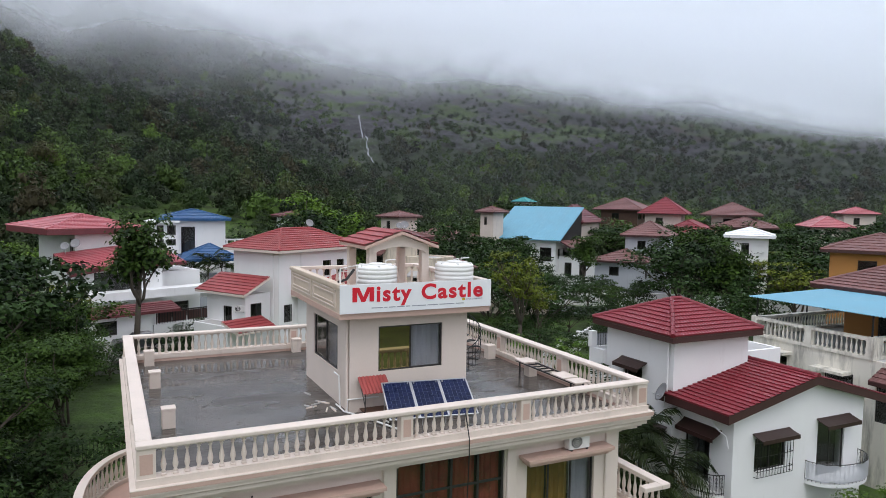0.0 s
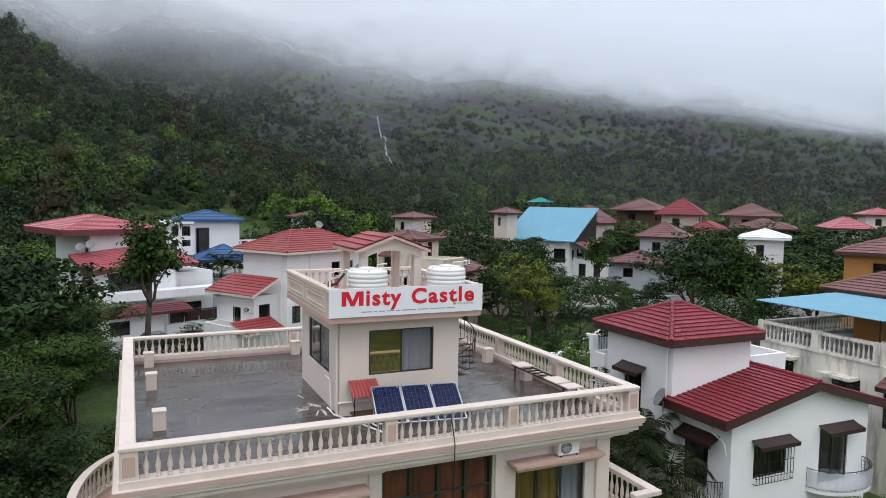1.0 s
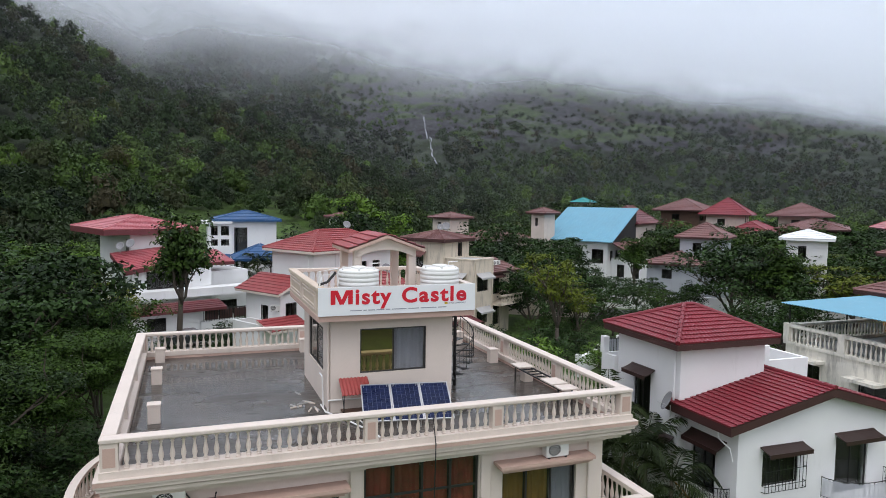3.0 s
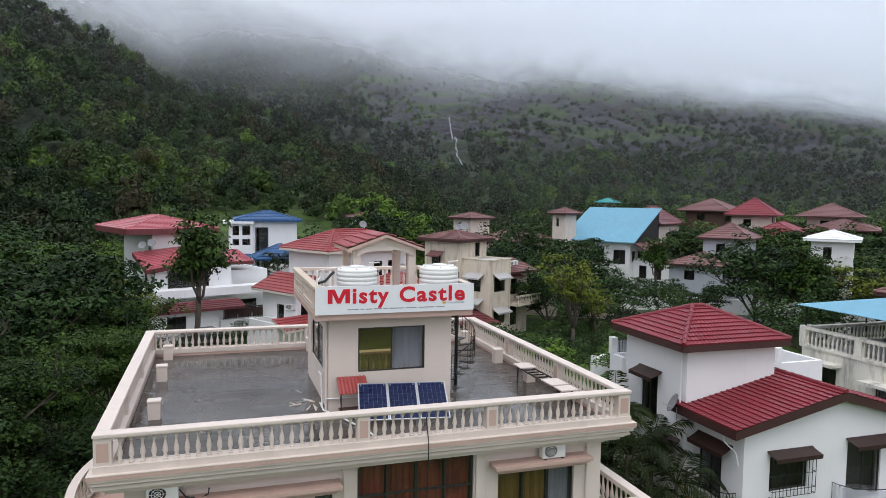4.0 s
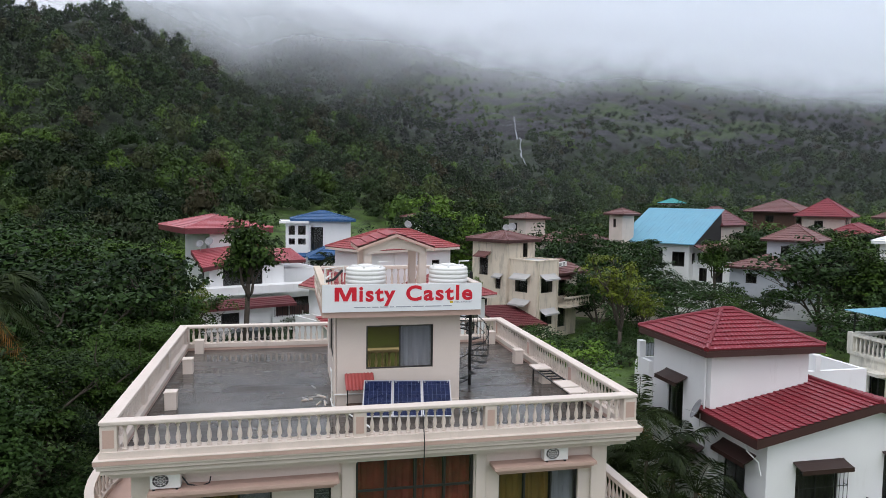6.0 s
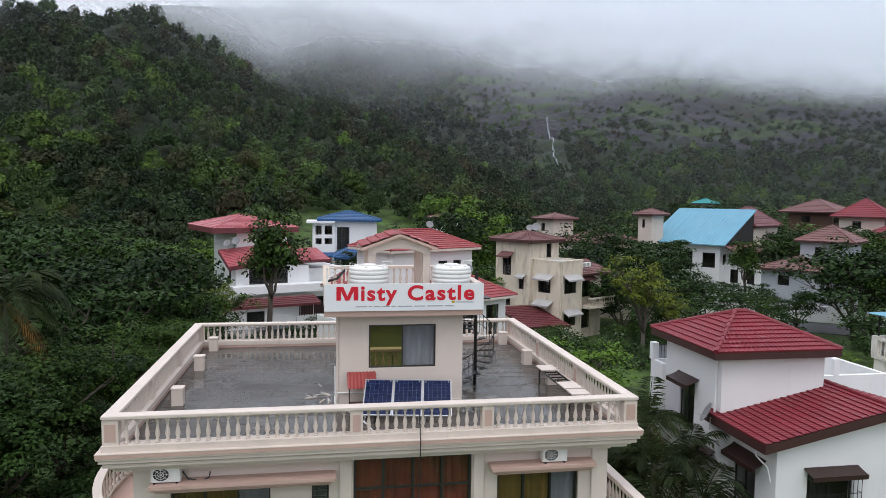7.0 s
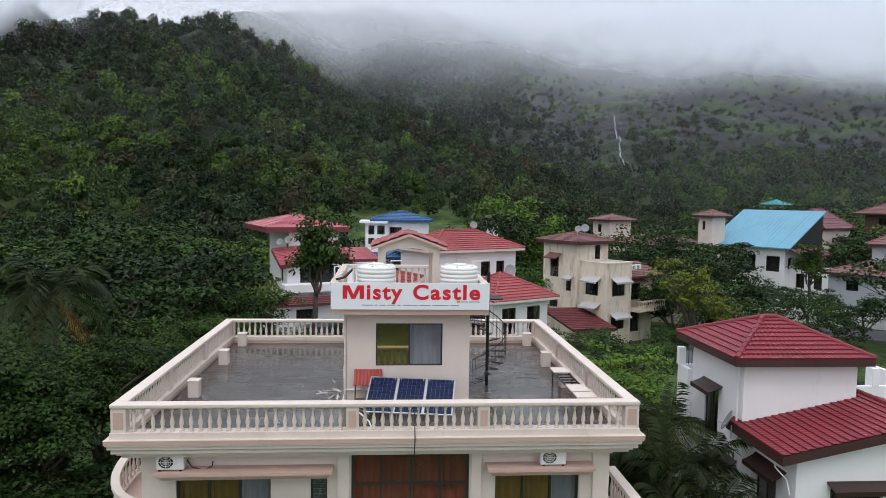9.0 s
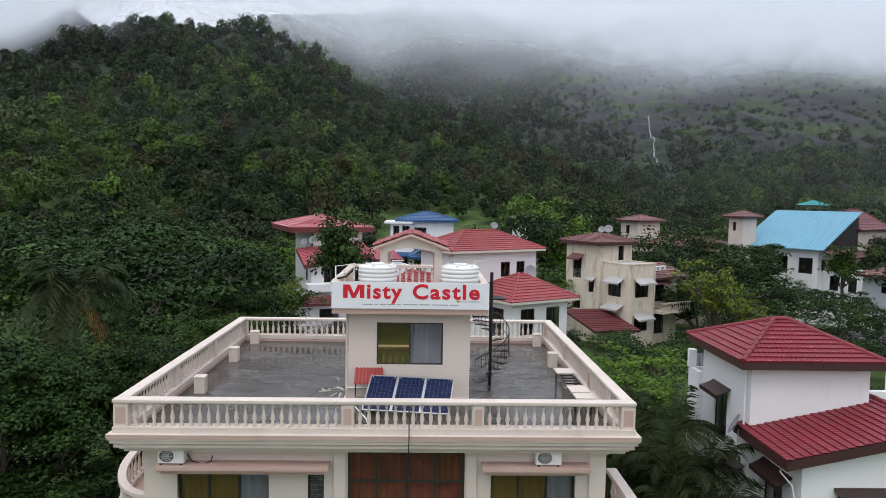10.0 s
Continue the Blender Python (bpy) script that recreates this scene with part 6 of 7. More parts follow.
rnd = random.Random(4)
PLANT = [
    # west of the villa: the close wood
    ("near_a", -6.5, 25.5, 7.9, 1.15), ("near_b", -4.4, 31.0, 7.6, 1.1), ("near_a", -16.5, 29.0, 6.8, 1.2), ("near_b", -9.0, 21.0, 7.0, 1.15), ("near_b", -3.6, 38.0, 6.4, 1.1),
    ("near_a", -14.0, 25.0, 7.2, 1.2), ("dense", -16.5, 42.0, 7.2, 1.2), ("broad", -7.0, 44.0, 9.0, 1.1), ("dense", -22.0, 34.0, 7.6, 1.2),
    ("broad", -10.0, 54.0, 10.0, 1.1), ("dense", -14.0, 54.0, 11.0, 1.2), ("broad_b", -22.0, 48.0, 10.5, 1.2), ("dense", -9.5, 64.0, 10.0, 1.2), ("broad", -18.0, 66.0, 11.5, 1.2),
    ("broad", -30.0, 56.0, 11.5, 1.2), ("dense", -28.0, 72.0, 11.0, 1.2), ("dense", 19.5, 21.6, 2.4, 1.3), ("dense", 20.4, 24.2, 2.8, 1.3), ("dense", 18.9, 26.4, 2.8, 1.3), ("dense", 18.4, 23.4, 2.2, 1.3), ("dense", 20.0, 19.6, 1.8, 1.3), ("broad_b", -14.0, 80.0, 10.0, 1.2), ("dense", -24.0, 88.0, 12.0, 1.2), ("fresh", -16.0, 94.0, 9.0, 1.2),
    ("broad", -36.0, 84.0, 12.0, 1.2), ("broad", -42.0, 68.0, 12.0, 1.2), ("dense", -38.0, 100.0, 12.0, 1.3), ("fresh", -8.0, 101.0, 8.0, 1.2), ("dense", -26.0, 104.0, 12.0, 1.2),
    ("umbrella", 2.4, 58.6, 12.4, 0.85), ("slender", -1.6, 60.0, 7.6, 0.7),
    # north, behind the villa
    ("fresh", 11.0, 40.0, 5.6, 1.1), ("broad", 22.0, 88.0, 12.8, 1.0), ("fresh", 28.6, 95.0, 15.0, 0.85), ("broad_b", 34.0, 92.0, 11.0, 1.1), ("dense", 40.0, 96.0, 10.5, 1.2),
    ("broad", 47.0, 96.0, 11.0, 1.1), ("dense", 42.0, 84.0, 9.5, 1.2), ("broad", 36.5, 76.0, 9.2, 1.1), ("dense", 20.0, 104.0, 10.0, 1.2), ("broad", 31.0, 106.0, 11.0, 1.2),
    # east garden
    ("fresh", 20.5, 36.0, 5.2, 1.5), ("fresh", 24.0, 40.0, 5.0, 1.4), ("slender", 34.5, 54.0, 9.8, 0.85), ("slender", 38.5, 57.0, 6.6, 0.8), ("dense", 27.0, 46.0, 5.0, 1.3),
    ("dense", 38.0, 66.0, 7.5, 1.2), ("broad", 46.0, 76.0, 8.6, 1.1), ("dense", 52.0, 80.0, 5.5, 1.2), ("umbrella", 60.0, 78.0, 9.2, 0.9), ("dense", 57.0, 84.0, 4.5, 1.2),
    ("dense", 62.0, 62.0, 10.4, 1.25), ("broad", 66.0, 64.0, 10.0, 1.2), ("umbrella", 60.0, 53.0, 9.8, 1.0), ("broad_b", 72.0, 60.0, 8.8, 1.2), ("slender", 64.0, 48.0, 8.4, 1.3),
    ("dense", 76.0, 52.0, 9.5, 1.2), ("broad", 84.0, 58.0, 11.0, 1.2), ("dense", 80.0, 70.0, 9.5, 1.2), ("broad_b", 88.0, 84.0, 10.5, 1.2), ("broad", 92.0, 96.0, 11.0, 1.2),
    ("dense", 84.0, 100.0, 11.0, 1.2), ("broad", 66.0, 106.0, 11.5, 1.1), ("dense", 112.0, 92.0, 10.5, 1.3), ("broad", 100.0, 74.0, 11.0, 1.2), ("dense", 96.0, 62.0, 10.5, 1.2),
    ("broad_b", 78.0, 92.0, 10.0, 1.2), ("dense", 62.0, 110.0, 11.0, 1.3), ("broad", 118.0, 74.0, 12.0, 1.2), ("dense", 126.0, 98.0, 11.0, 1.2), ("broad", 108.0, 62.0, 11.0, 1.2),
    ("broad", 84.0, 116.0, 12.0, 1.2), ("dense", 96.0, 130.0, 12.0, 1.2), ("broad", 116.0, 128.0, 12.0, 1.2), ("fresh", 138.0, 104.0, 11.0, 1.2), ("dense", 140.0, 80.0, 12.0, 1.2),
    ("dense", 50.0, 60.0, 4.4, 1.3), ("dense", 44.0, 52.0, 4.0, 1.3), ("fresh", 33.0, 43.0, 3.6, 1.4), ("dense", 53.0, 46.0, 6.0, 1.2), ("dense", 57.0, 50.0, 7.6, 1.2), ("broad", 63.0, 55.0, 8.6, 1.2), ("dense", 40.0, 60.0, 6.2, 1.2), ("dense", 50.0, 70.0, 5.6, 1.3), ("broad", 93.0, 88.0, 10.5, 1.2), ("dense", 100.0, 93.0, 10.5, 1.2), ("broad_b", 110.0, 96.0, 10.6, 1.2), ("dense", 117.0, 97.0, 10.8, 1.2), ("broad", 127.0, 82.0, 10.8, 1.2), ("dense", 119.0, 80.0, 10.4, 1.2), ("dense", 82.0, 106.0, 12.0, 1.1), ("broad", 56.0, 72.0, 5.0, 1.2), ("dense", 36.0, 70.0, 7.0, 1.2), ("dense", 43.0, 72.0, 7.4, 1.2), ("broad_b", 54.0, 64.0, 5.0, 1.2), ("dense", 59.0, 67.0, 5.0, 1.2), ("broad", 50.0, 86.0, 8.0, 1.2), ("dense", 44.0, 90.0, 8.2, 1.3), ("broad", 53.0, 92.0, 9.0, 1.2), ("dense", 30.0, 74.0, 7.5, 1.2), ("dense", -4.0, 22.0, 3.6, 1.6), ("dense", -7.0, 17.0, 4.0, 1.6), ("dense", -1.5, 28.5, 3.2, 1.5), ("dense", -12.0, 19.0, 5.0, 1.6), ("fresh", 28.6, 17.4, 2.9, 1.4), ("fresh", 31.0, 17.2, 2.6, 1.4), ("broad", -5.2, 50.0, 10.6, 1.0), ("broad", 99.0, 152.0, 14.6, 1.3), ("dense", 106.0, 152.0, 14.8, 1.3), ("broad", 55.0, 92.0, 9.0, 1.1), ("broad", 77.0, 94.0, 10.4, 1.2), ("dense", 60.0, 86.0, 3.6, 1.3), ("near_b", -1.8, 43.0, 7.0, 1.0), ("dense", -1.2, 35.0, 4.0, 1.3), ("near_a", -3.4, 47.5, 7.6, 1.0), ("dense", -7.0, 60.0, 5.0, 1.4), ("dense", -3.0, 59.6, 3.4, 1.4), ("dense", 0.5, 59.2, 2.8, 1.5), ("dense", 5.6, 59.4, 2.8, 1.5), ("dense", 8.6, 61.0, 3.0, 1.5), ("dense", 6.6, 62.0, 3.4, 1.4), ("dense", 10.8, 66.0, 3.4, 1.4), ("dense", -2.4, 24.0, 2.8, 1.6), ("dense", -6.0, 20.5, 3.2, 1.6), ("dense", -2.6, 33.5, 3.0, 1.6), ("dense", -9.0, 27.0, 4.0, 1.6), ("dense", -4.5, 28.0, 3.6, 1.6), ("dense", -10.0, 16.5, 3.6, 1.6), ("broad_b", -3.0, 55.0, 7.0, 1.0), ("fresh", 27.0, 33.0, 3.2, 1.4), ("fresh", 22.0, 32.5, 4.4, 1.3),
]
for kind, x, y, h, wide in PLANT:
    tree(kind, x, y, h, rnd.uniform(0, 360), 0, wide)

# more garden trees between the houses, and a row behind where the view starts
spots = [(30, 64, 6.5), (39, 66, 3), (16, 57, 9), (0, 79, 9), (11, 92, 9), (66, 92, 10), (104, 109, 8), (103, 102, 9), (124, 110, 9), (75, 82, 8), (70, 82, 7), (66.5, 57.5, 5), (61, 38, 8), (46, 112, 4), (57, 101, 4),
         (26, 108, 4), (52, 106, 7), (73, 100, 7), (106, 124, 7), (99, 164, 5), (116, 84, 10), (134, 89, 5), (40, 25, 14), (27, 23, 9), (9, 25, 14), (4, 64, 7), (62, 70, 6), (48, 66, 6)]
count = 0
while count < 62:
    x, y = rnd.uniform(16, 150), rnd.uniform(58, 135)
    az_t = math.degrees(math.atan2(x - 5, y))
    if az_t > 62 or any(math.hypot(x - a, y - b) < r + 1 for a, b, r in spots) or abs((y - 64) + (x - 64) * 0.72) < 6:
        continue
    dist = math.hypot(x, y)
    tree(rnd.choice(["broad", "broad_b", "dense", "broad_b", "slender", "fresh"]), x, y, rnd.uniform(3.4, 5.6) + dist * 0.028, rnd.uniform(0, 360), 0, rnd.uniform(1.0, 1.35))
    count += 1
while count < 100:
    x, y = rnd.uniform(19, 48), rnd.uniform(33, 62)
    if any(math.hypot(x - a, y - b) < r * 0.8 for a, b, r in ((30, 64, 8), (39, 25, 12), (27, 23, 8), (9, 25, 14), (31, 42, 4))):
        continue
    tree(rnd.choice(["dense", "broad_b", "fresh", "dense"]), x, y, rnd.uniform(1.4, 3.2), rnd.uniform(0, 360), 0, rnd.uniform(1.2, 1.7))
    count += 1
for k in range(9):
    tree("dense", -30 + k * 9 + rnd.uniform(-2, 2), -34 + rnd.uniform(-3, 3), 12, rnd.uniform(0, 360), 0, 1.4)


# ---- on the villa's roofs: sign, tanks, panels, stair ----
def lettering(body_text, x0, x1, y, z0, cap, mat, name, parent, shift, fat=0.03, label="red raised lettering"):
    """Raised letters facing south, fitted between x0 and x1, on the baseline z0 with capitals cap high; fat widens the strokes."""
    cu = bpy.data.curves.new(name, 'FONT')
    cu.body = body_text
    cu.extrude = 0.012
    cu.offset = fat
    cu.space_character = 1.16
    cu.resolution_u = 6
    tmp = new(name + "_source", cu)
    bpy.context.view_layer.update()
    src = bpy.data.meshes.new_from_object(tmp.evaluated_get(bpy.context.evaluated_depsgraph_get()))
    bpy.data.objects.remove(tmp)
    co = np.array([v.co[:] for v in src.vertices])
    faces = [tuple(p.vertices) for p in src.polygons]
    caps, w0, w1 = co[:, 1].max(), co[:, 0].min(), co[:, 0].max()
    mb = Mesher().add([(x0 + (c[0] - w0) * (x1 - x0) / (w1 - w0), y - c[2] * 0.4, z0 + c[1] * cap / caps) for c in co], faces)
    return part(name, mb, mat, parent, label, shift=shift)


sign = thing("sign_board", (9.68, 21.33, 10.53), "white sign board with red lettering along the tower parapet", "sign")
SS = (9.68, 21.33, 10.53)
part("panel", Mesher().box(SX0 + 0.0, SX1, 21.29, 21.355, 10.535, 11.45), SIGNW, sign)
mring = [(0, 0), (0.21, 0), (0.21, 0.68), (0.41, 0.0), (0.59, 0.0), (0.79, 0.68), (0.79, 0), (1, 0), (1, 1), (0.69, 1), (0.5, 0.34), (0.31, 1), (0, 1)]
k = len(mring)
mv = [(7.38 + 0.72 * u, y, 10.90 + 0.46 * v) for y in (21.278, 21.289) for u, v in mring]
part("lettering", Mesher().add(mv, [tuple(range(k)), tuple(range(2 * k - 1, k - 1, -1))] + [(i, k + i, k + (i + 1) % k, (i + 1) % k) for i in range(k)]), SIGNR, sign, "red raised letter", shift=SS)
lettering("isty", 8.19, 9.40, 21.283, 10.90, 0.47, SIGNR, "lettering", sign, SS)
lettering("Castle", 9.76, 12.06, 21.283, 10.90, 0.50, SIGNR, "lettering", sign, SS)
for x0, x1 in ((8.02, 8.40), (8.45, 8.56), (8.62, 8.84), (8.89, 9.16), (9.21, 9.36), (9.42, 9.92), (9.98, 10.36), (10.42, 10.98), (11.04, 11.34)):
    part("small_print", Mesher().box(x0, x1, 21.284, 21.289, 10.670, 10.700), SIGNG, sign, "line of small grey print")
lettering("MTDC APPROVED", 11.42, 12.05, 21.286, 10.785, 0.05, SIGNG, "small_print", sign, SS, 0.0, "small grey capitals")
part("emblem", Mesher().box(11.27, 11.38, 21.283, 21.289, 10.78, 10.85), SIGNY, sign, "small yellow emblem")


def water_tank(x, y):
    t = thing("water_tank", (x, y, 10.53), "white ribbed plastic water tank on the tower roof", "water tank", "roof water tanks")
    prof = [(0.665, 0.0)]
    for k in range(9):
        z = 0.03 + k * 0.145
        prof += [(0.685, z), (0.685, z + 0.10), (0.668, z + 0.115), (0.668, z + 0.135)]
    prof += [(0.68, 1.35), (0.665, 1.40), (0.60, 1.43), (0.26, 1.46)]
    part("shell", Mesher().lathe(prof, 32), PLASTIC, t, smooth=True, shift=Z0)
    part("lid", Mesher().lathe([(0.25, 1.46), (0.27, 1.465), (0.27, 1.50), (0.2, 1.52), (0.05, 1.525)], 24), PLASTIC, t, smooth=True, shift=Z0)
    for a in range(6):
        an = a * math.pi / 3 + 0.3
        part("rib", Mesher().box(0.28, 0.62, -0.035, 0.035, 1.40, 1.47), PLASTIC, t, at=pose(0, 0, 0, 0, 0, math.degrees(an)), shift=Z0)
    part("pipe", Mesher().tube([(0.5, 0.45, 1.3), (0.5, 0.45, 1.55), (0.9, 0.6, 1.55)], 0.025, 6), PLASTIC, t, shift=Z0)
    return t


water_tank(8.50, 22.15)
water_tank(11.42, 22.22)

pipes = thing("roof_pipework", (7.4, 22.0, 11.4), "white bent water pipes standing at the parapet corner", "pipe")
for pts in ([(7.08, 21.6, 10.53), (7.08, 21.6, 11.95), (7.7, 21.75, 12.02), (7.7, 21.75, 11.5)], [(7.3, 22.4, 10.53), (7.3, 22.4, 11.75), (7.75, 22.2, 11.8)], [(7.08, 21.6, 11.6), (7.3, 22.4, 11.65)]):
    part("pipe", Mesher().tube(pts, 0.03, 6), PLASTIC, pipes)
solar_pipe = thing("black_hose", (7.5, 21.9, 11.45), "black bent hose lying on the parapet", "hose")
part("hose", Mesher().tube([(7.1, 21.9, 11.48), (7.4, 21.95, 11.56), (7.7, 22.1, 11.85)], 0.045, 6), BLACK, solar_pipe)


def solar_panel(x, y, w):
    t = thing("solar_panel", pose(x, y, 7.40, 0, 0, -9), "dark blue solar panel with silver frame on a tilted stand", "solar panel", "solar panels on the terrace")
    L, ang = 1.58, 31
    m = pose(0, 0, 0.0, ang, 0, 0)
    fr = Mesher()
    for a in ((0, w, 0, 0.035), (0, w, L - 0.035, L), (0, 0.035, 0.035, L - 0.035), (w - 0.035, w, 0.035, L - 0.035)):
        fr.box(*a, -0.02, 0.025)
    part("frame", fr, ALU, t, at=m, shift=Z0)
    part("backing", Mesher().box(0.035, w - 0.035, 0.035, L - 0.035, -0.01, 0.008), CELLB, t, at=m, shift=Z0)
    nx, ny = 6, 10
    cw, cl = (w - 0.09) / nx, (L - 0.09) / ny
    one = Mesher().box(0.005, cw - 0.005, 0.005, cl - 0.005, 0.008, 0.013).data("cell", CELL)
    for i in range(nx):
        for j in range(ny):
            part("cell", one, None, t, at=m @ Matrix.Translation((0.045 + i * cw, 0.045 + j * cl, 0)))
    for sx in (0.1, w - 0.1):
        part("stand_leg", Mesher().tube([(sx, L * math.cos(radians(ang)) - 0.1, -0.27), (sx, L * math.cos(radians(ang)) - 0.1, 0.82)], 0.02, 5), ALU, t, shift=Z0)
        part("stand_leg", Mesher().tube([(sx, 0.08, -0.27), (sx, 0.08, 0.03)], 0.02, 5), ALU, t, shift=Z0)
    return t


for k in range(3):
    solar_panel(8.15 + k * 0.955, 19.95 - k * 0.152, 0.955)

can = thing("small_canopy", (8.25, 21.5, FLOOR), "small red corrugated canopy on thin dark legs by the tower wall", "canopy")
cm = Mesher()
n = 16
rows = []
for i in range(n + 1):
    x = 7.76 + (8.74 - 7.76) * i / n
    b = 0.018 if i % 2 else -0.018
    rows += [(x, 21.22, 7.93 + b), (x, 21.84, 8.34 + b)]
k = len(rows)
fs = [(2 * i, 2 * i + 2, 2 * i + 3, 2 * i + 1) for i in range(n)]
cm.add(rows + [(x, y, z - 0.015) for x, y, z in rows], fs + [tuple(j + k for j in f[::-1]) for f in fs] + [(2 * i, 2 * i + 2, k + 2 * i + 2, k + 2 * i) for i in range(n)])
part("sheet", cm, REDC, can)
for x in (7.82, 8.68):
    part("leg", Mesher().tube([(x, 21.26, FLOOR), (x, 21.26, 7.92)], 0.018, 5), BLACK, can)
    part("brace", Mesher().tube([(x, 21.26, 7.5), (x, 21.85, 8.3)], 0.014, 5), BLACK, can)
part("shelf", Mesher().box(7.82, 8.68, 21.25, 21.8, 7.28, 7.31), WOOD, can)
bx = thing("pump_box", (8.3, 21.55, FLOOR), "dark pump box on the wet floor under the canopy", "box")
part("casing", Mesher().box(8.05, 8.6, 21.4, 21.75, FLOOR, 7.27, 0.02), BLACK, bx)


def spiral_stair():
    c = (12.74, 24.02)
    t = thing("spiral_stair", (*c, FLOOR), "black iron spiral stair rising to the tower roof", "staircase")
    part("pole", Mesher().tube([(*c, FLOOR), (*c, 11.55)], 0.065, 10), BLACK, t)
    n, rr = 17, 0.72
    rail = []
    for i in range(n):
        a0 = math.radians(200 + i * 25)
        a1 = a0 + math.radians(25)
        z = FLOOR + 0.22 + i * 0.19
        ring = [(c[0] + 0.06 * math.cos(a0), c[1] + 0.06 * math.sin(a0)), (c[0] + rr * math.cos(a0), c[1] + rr * math.sin(a0)), (c[0] + rr * math.cos(a1), c[1] + rr * math.sin(a1))]
        part("tread", Mesher().extrude(ring, z - 0.03, z), BLACK, t)
        am = (a0 + a1) / 2
        p = (c[0] + rr * math.cos(am), c[1] + rr * math.sin(am))
        part("rail_bar", Mesher().tube([(*p, z), (*p, z + 0.85)], 0.012, 4).tube([(c[0] + rr * math.cos(a0), c[1] + rr * math.sin(a0), z), (c[0] + rr * math.cos(a0), c[1] + rr * math.sin(a0), z + 0.8)], 0.01, 4), BLACK, t)
        rail.append((*p, z + 0.86))
    part("handrail", Mesher().tube(rail, 0.02, 5), BLACK, t)
    part("middle_rail", Mesher().tube([(x, y, z - 0.42) for x, y, z in rail], 0.012, 4), BLACK, t)
    part("landing", Mesher().box(12.40, 13.3, 24.0, 24.9, 10.48, 10.53), BLACK, t)
    return t


spiral_stair()


def block(x, y, w=0.4, h=0.55, label="white plastered stub column on the terrace"):
    t = thing("stub_column", (x, y, FLOOR), label, "column stub", "terrace stub columns")
    part("shaft", Mesher().box(-w / 2, w / 2, -w / 2, w / 2, 0, h - 0.05, 0.015), TRIMW, t, shift=Z0)
    part("cap", Mesher().box(-w / 2 - 0.02, w / 2 + 0.02, -w / 2 - 0.02, w / 2 + 0.02, h - 0.05, h, 0.012), TRIMW, t, shift=Z0)
    return t


for x, y, h in ((2.05, 22.75, 0.62), (1.95, 27.6, 0.62), (1.95, 31.3, 0.62), (8.15, 31.6, 0.62), (15.75, 27.1, 0.62), (15.75, 31.3, 0.62), (15.75, 23.8, 0.58)):
    block(x, y, 0.38, h)

bench = thing("board_rack", (15.6, 22.6, FLOOR), "white boards and a black ladder frame resting on stub columns", "rack")
for y0, y1 in ((23.5, 24.25), (20.9, 21.75), (20.15, 20.75)):
    part("board", Mesher().box(15.25, 15.92, y0, y1, 7.74, 7.79, 0.01), TRIMW, bench)
for x in (15.3, 15.85):
    part("side_rail", Mesher().box(x - 0.025, x + 0.025, 20.3, 24.2, 7.69, 7.735), BLACK, bench)
for y in np.linspace(21.9, 23.4, 5):
    part("rung", Mesher().box(15.32, 15.83, y - 0.02, y + 0.02, 7.69, 7.73), BLACK, bench)
for x in (15.3, 15.85):
    for y in (20.5, 23.9):
        part("leg", Mesher().box(x - 0.025, x + 0.025, y - 0.025, y + 0.025, FLOOR, 7.69), BLACK, bench)

fp = thing("floor_pipes", (7.3, 21.0, FLOOR), "white plastic water pipes laid over the wet terrace floor", "pipe")
for pts in ([(7.36, 22.9, 7.2), (7.36, 22.0, 7.2), (7.75, 21.2, 7.2), (8.35, 19.6, 7.2), (8.5, 18.7, 7.2)], [(7.42, 21.9, 7.2), (7.42, 21.85, 7.62), (8.5, 21.82, 7.62)], [(7.36, 23.1, 8.25), (7.36, 22.6, 8.25), (7.38, 22.5, 7.2)],
            [(7.5, 21.6, 7.2), (8.2, 21.0, 7.2), (8.3, 20.4, 7.2)]):
    part("pipe", Mesher().tube(pts, 0.028, 6), PLASTIC, fp)
jr = random.Random(9)
for k in range(9):
    x, y = 6.9 + jr.uniform(-0.5, 0.35), 23.6 + jr.uniform(-1.2, 1.2)
    d = thing("offcut", pose(x, y, FLOOR, 0, 0, jr.uniform(0, 180)), "pale offcut of pipe or timber on the wet floor", "debris", "floor debris")
    part("stick", Mesher().box(-0.22, 0.22, -0.025, 0.025, 0.0, 0.04, 0.008), TRIMW if k % 2 else SOFFIT, d, shift=Z0)
cord = thing("hanging_cable", (9.72, 17.7, 6.0), "thin black cable hanging down the villa front", "cable")
part("cable", Mesher().tube([(9.74, 18.0, 8.0), (9.75, 17.76, 7.3), (9.74, 17.74, 6.8), (9.72, 17.78, 5.5), (9.73, 17.8, 0.1)], 0.018, 5), BLACK, cord)
ac_unit(2.58, 18.36, 6.21)
ac_unit(14.02, 18.36, 6.21)
hose = thing("ac_hose", (3.2, 18.5, 6.2), "dark looped cable beside the air conditioner", "cable")
part("cable", Mesher().tube([(2.98, 18.5, 6.45), (3.15, 18.42, 6.25), (3.5, 18.4, 6.17), (3.72, 18.45, 6.25), (3.75, 18.5, 6.4)], 0.022, 5), BLACK, hose)
# orange tiles on the little gable roof
for sgn, xe in ((-1, GX0), (1, GX1)):
    a, b = ((xe, GY1, GE + 0.02), (xe, GY0 + 0.06, GE + 0.02)) if sgn < 0 else ((xe, GY0 + 0.06, GE + 0.02), (xe, GY1, GE + 0.02))
    c, d = ((gm, GY0 + 0.06, GR + 0.02), (gm, GY1, GR + 0.02)) if sgn < 0 else ((gm, GY1, GR + 0.02), (gm, GY0 + 0.06, GR + 0.02))
    roof_face(villa, a, b, c, d, TILE_O, 0.34, 0.25, shift=VS, step=0.05)


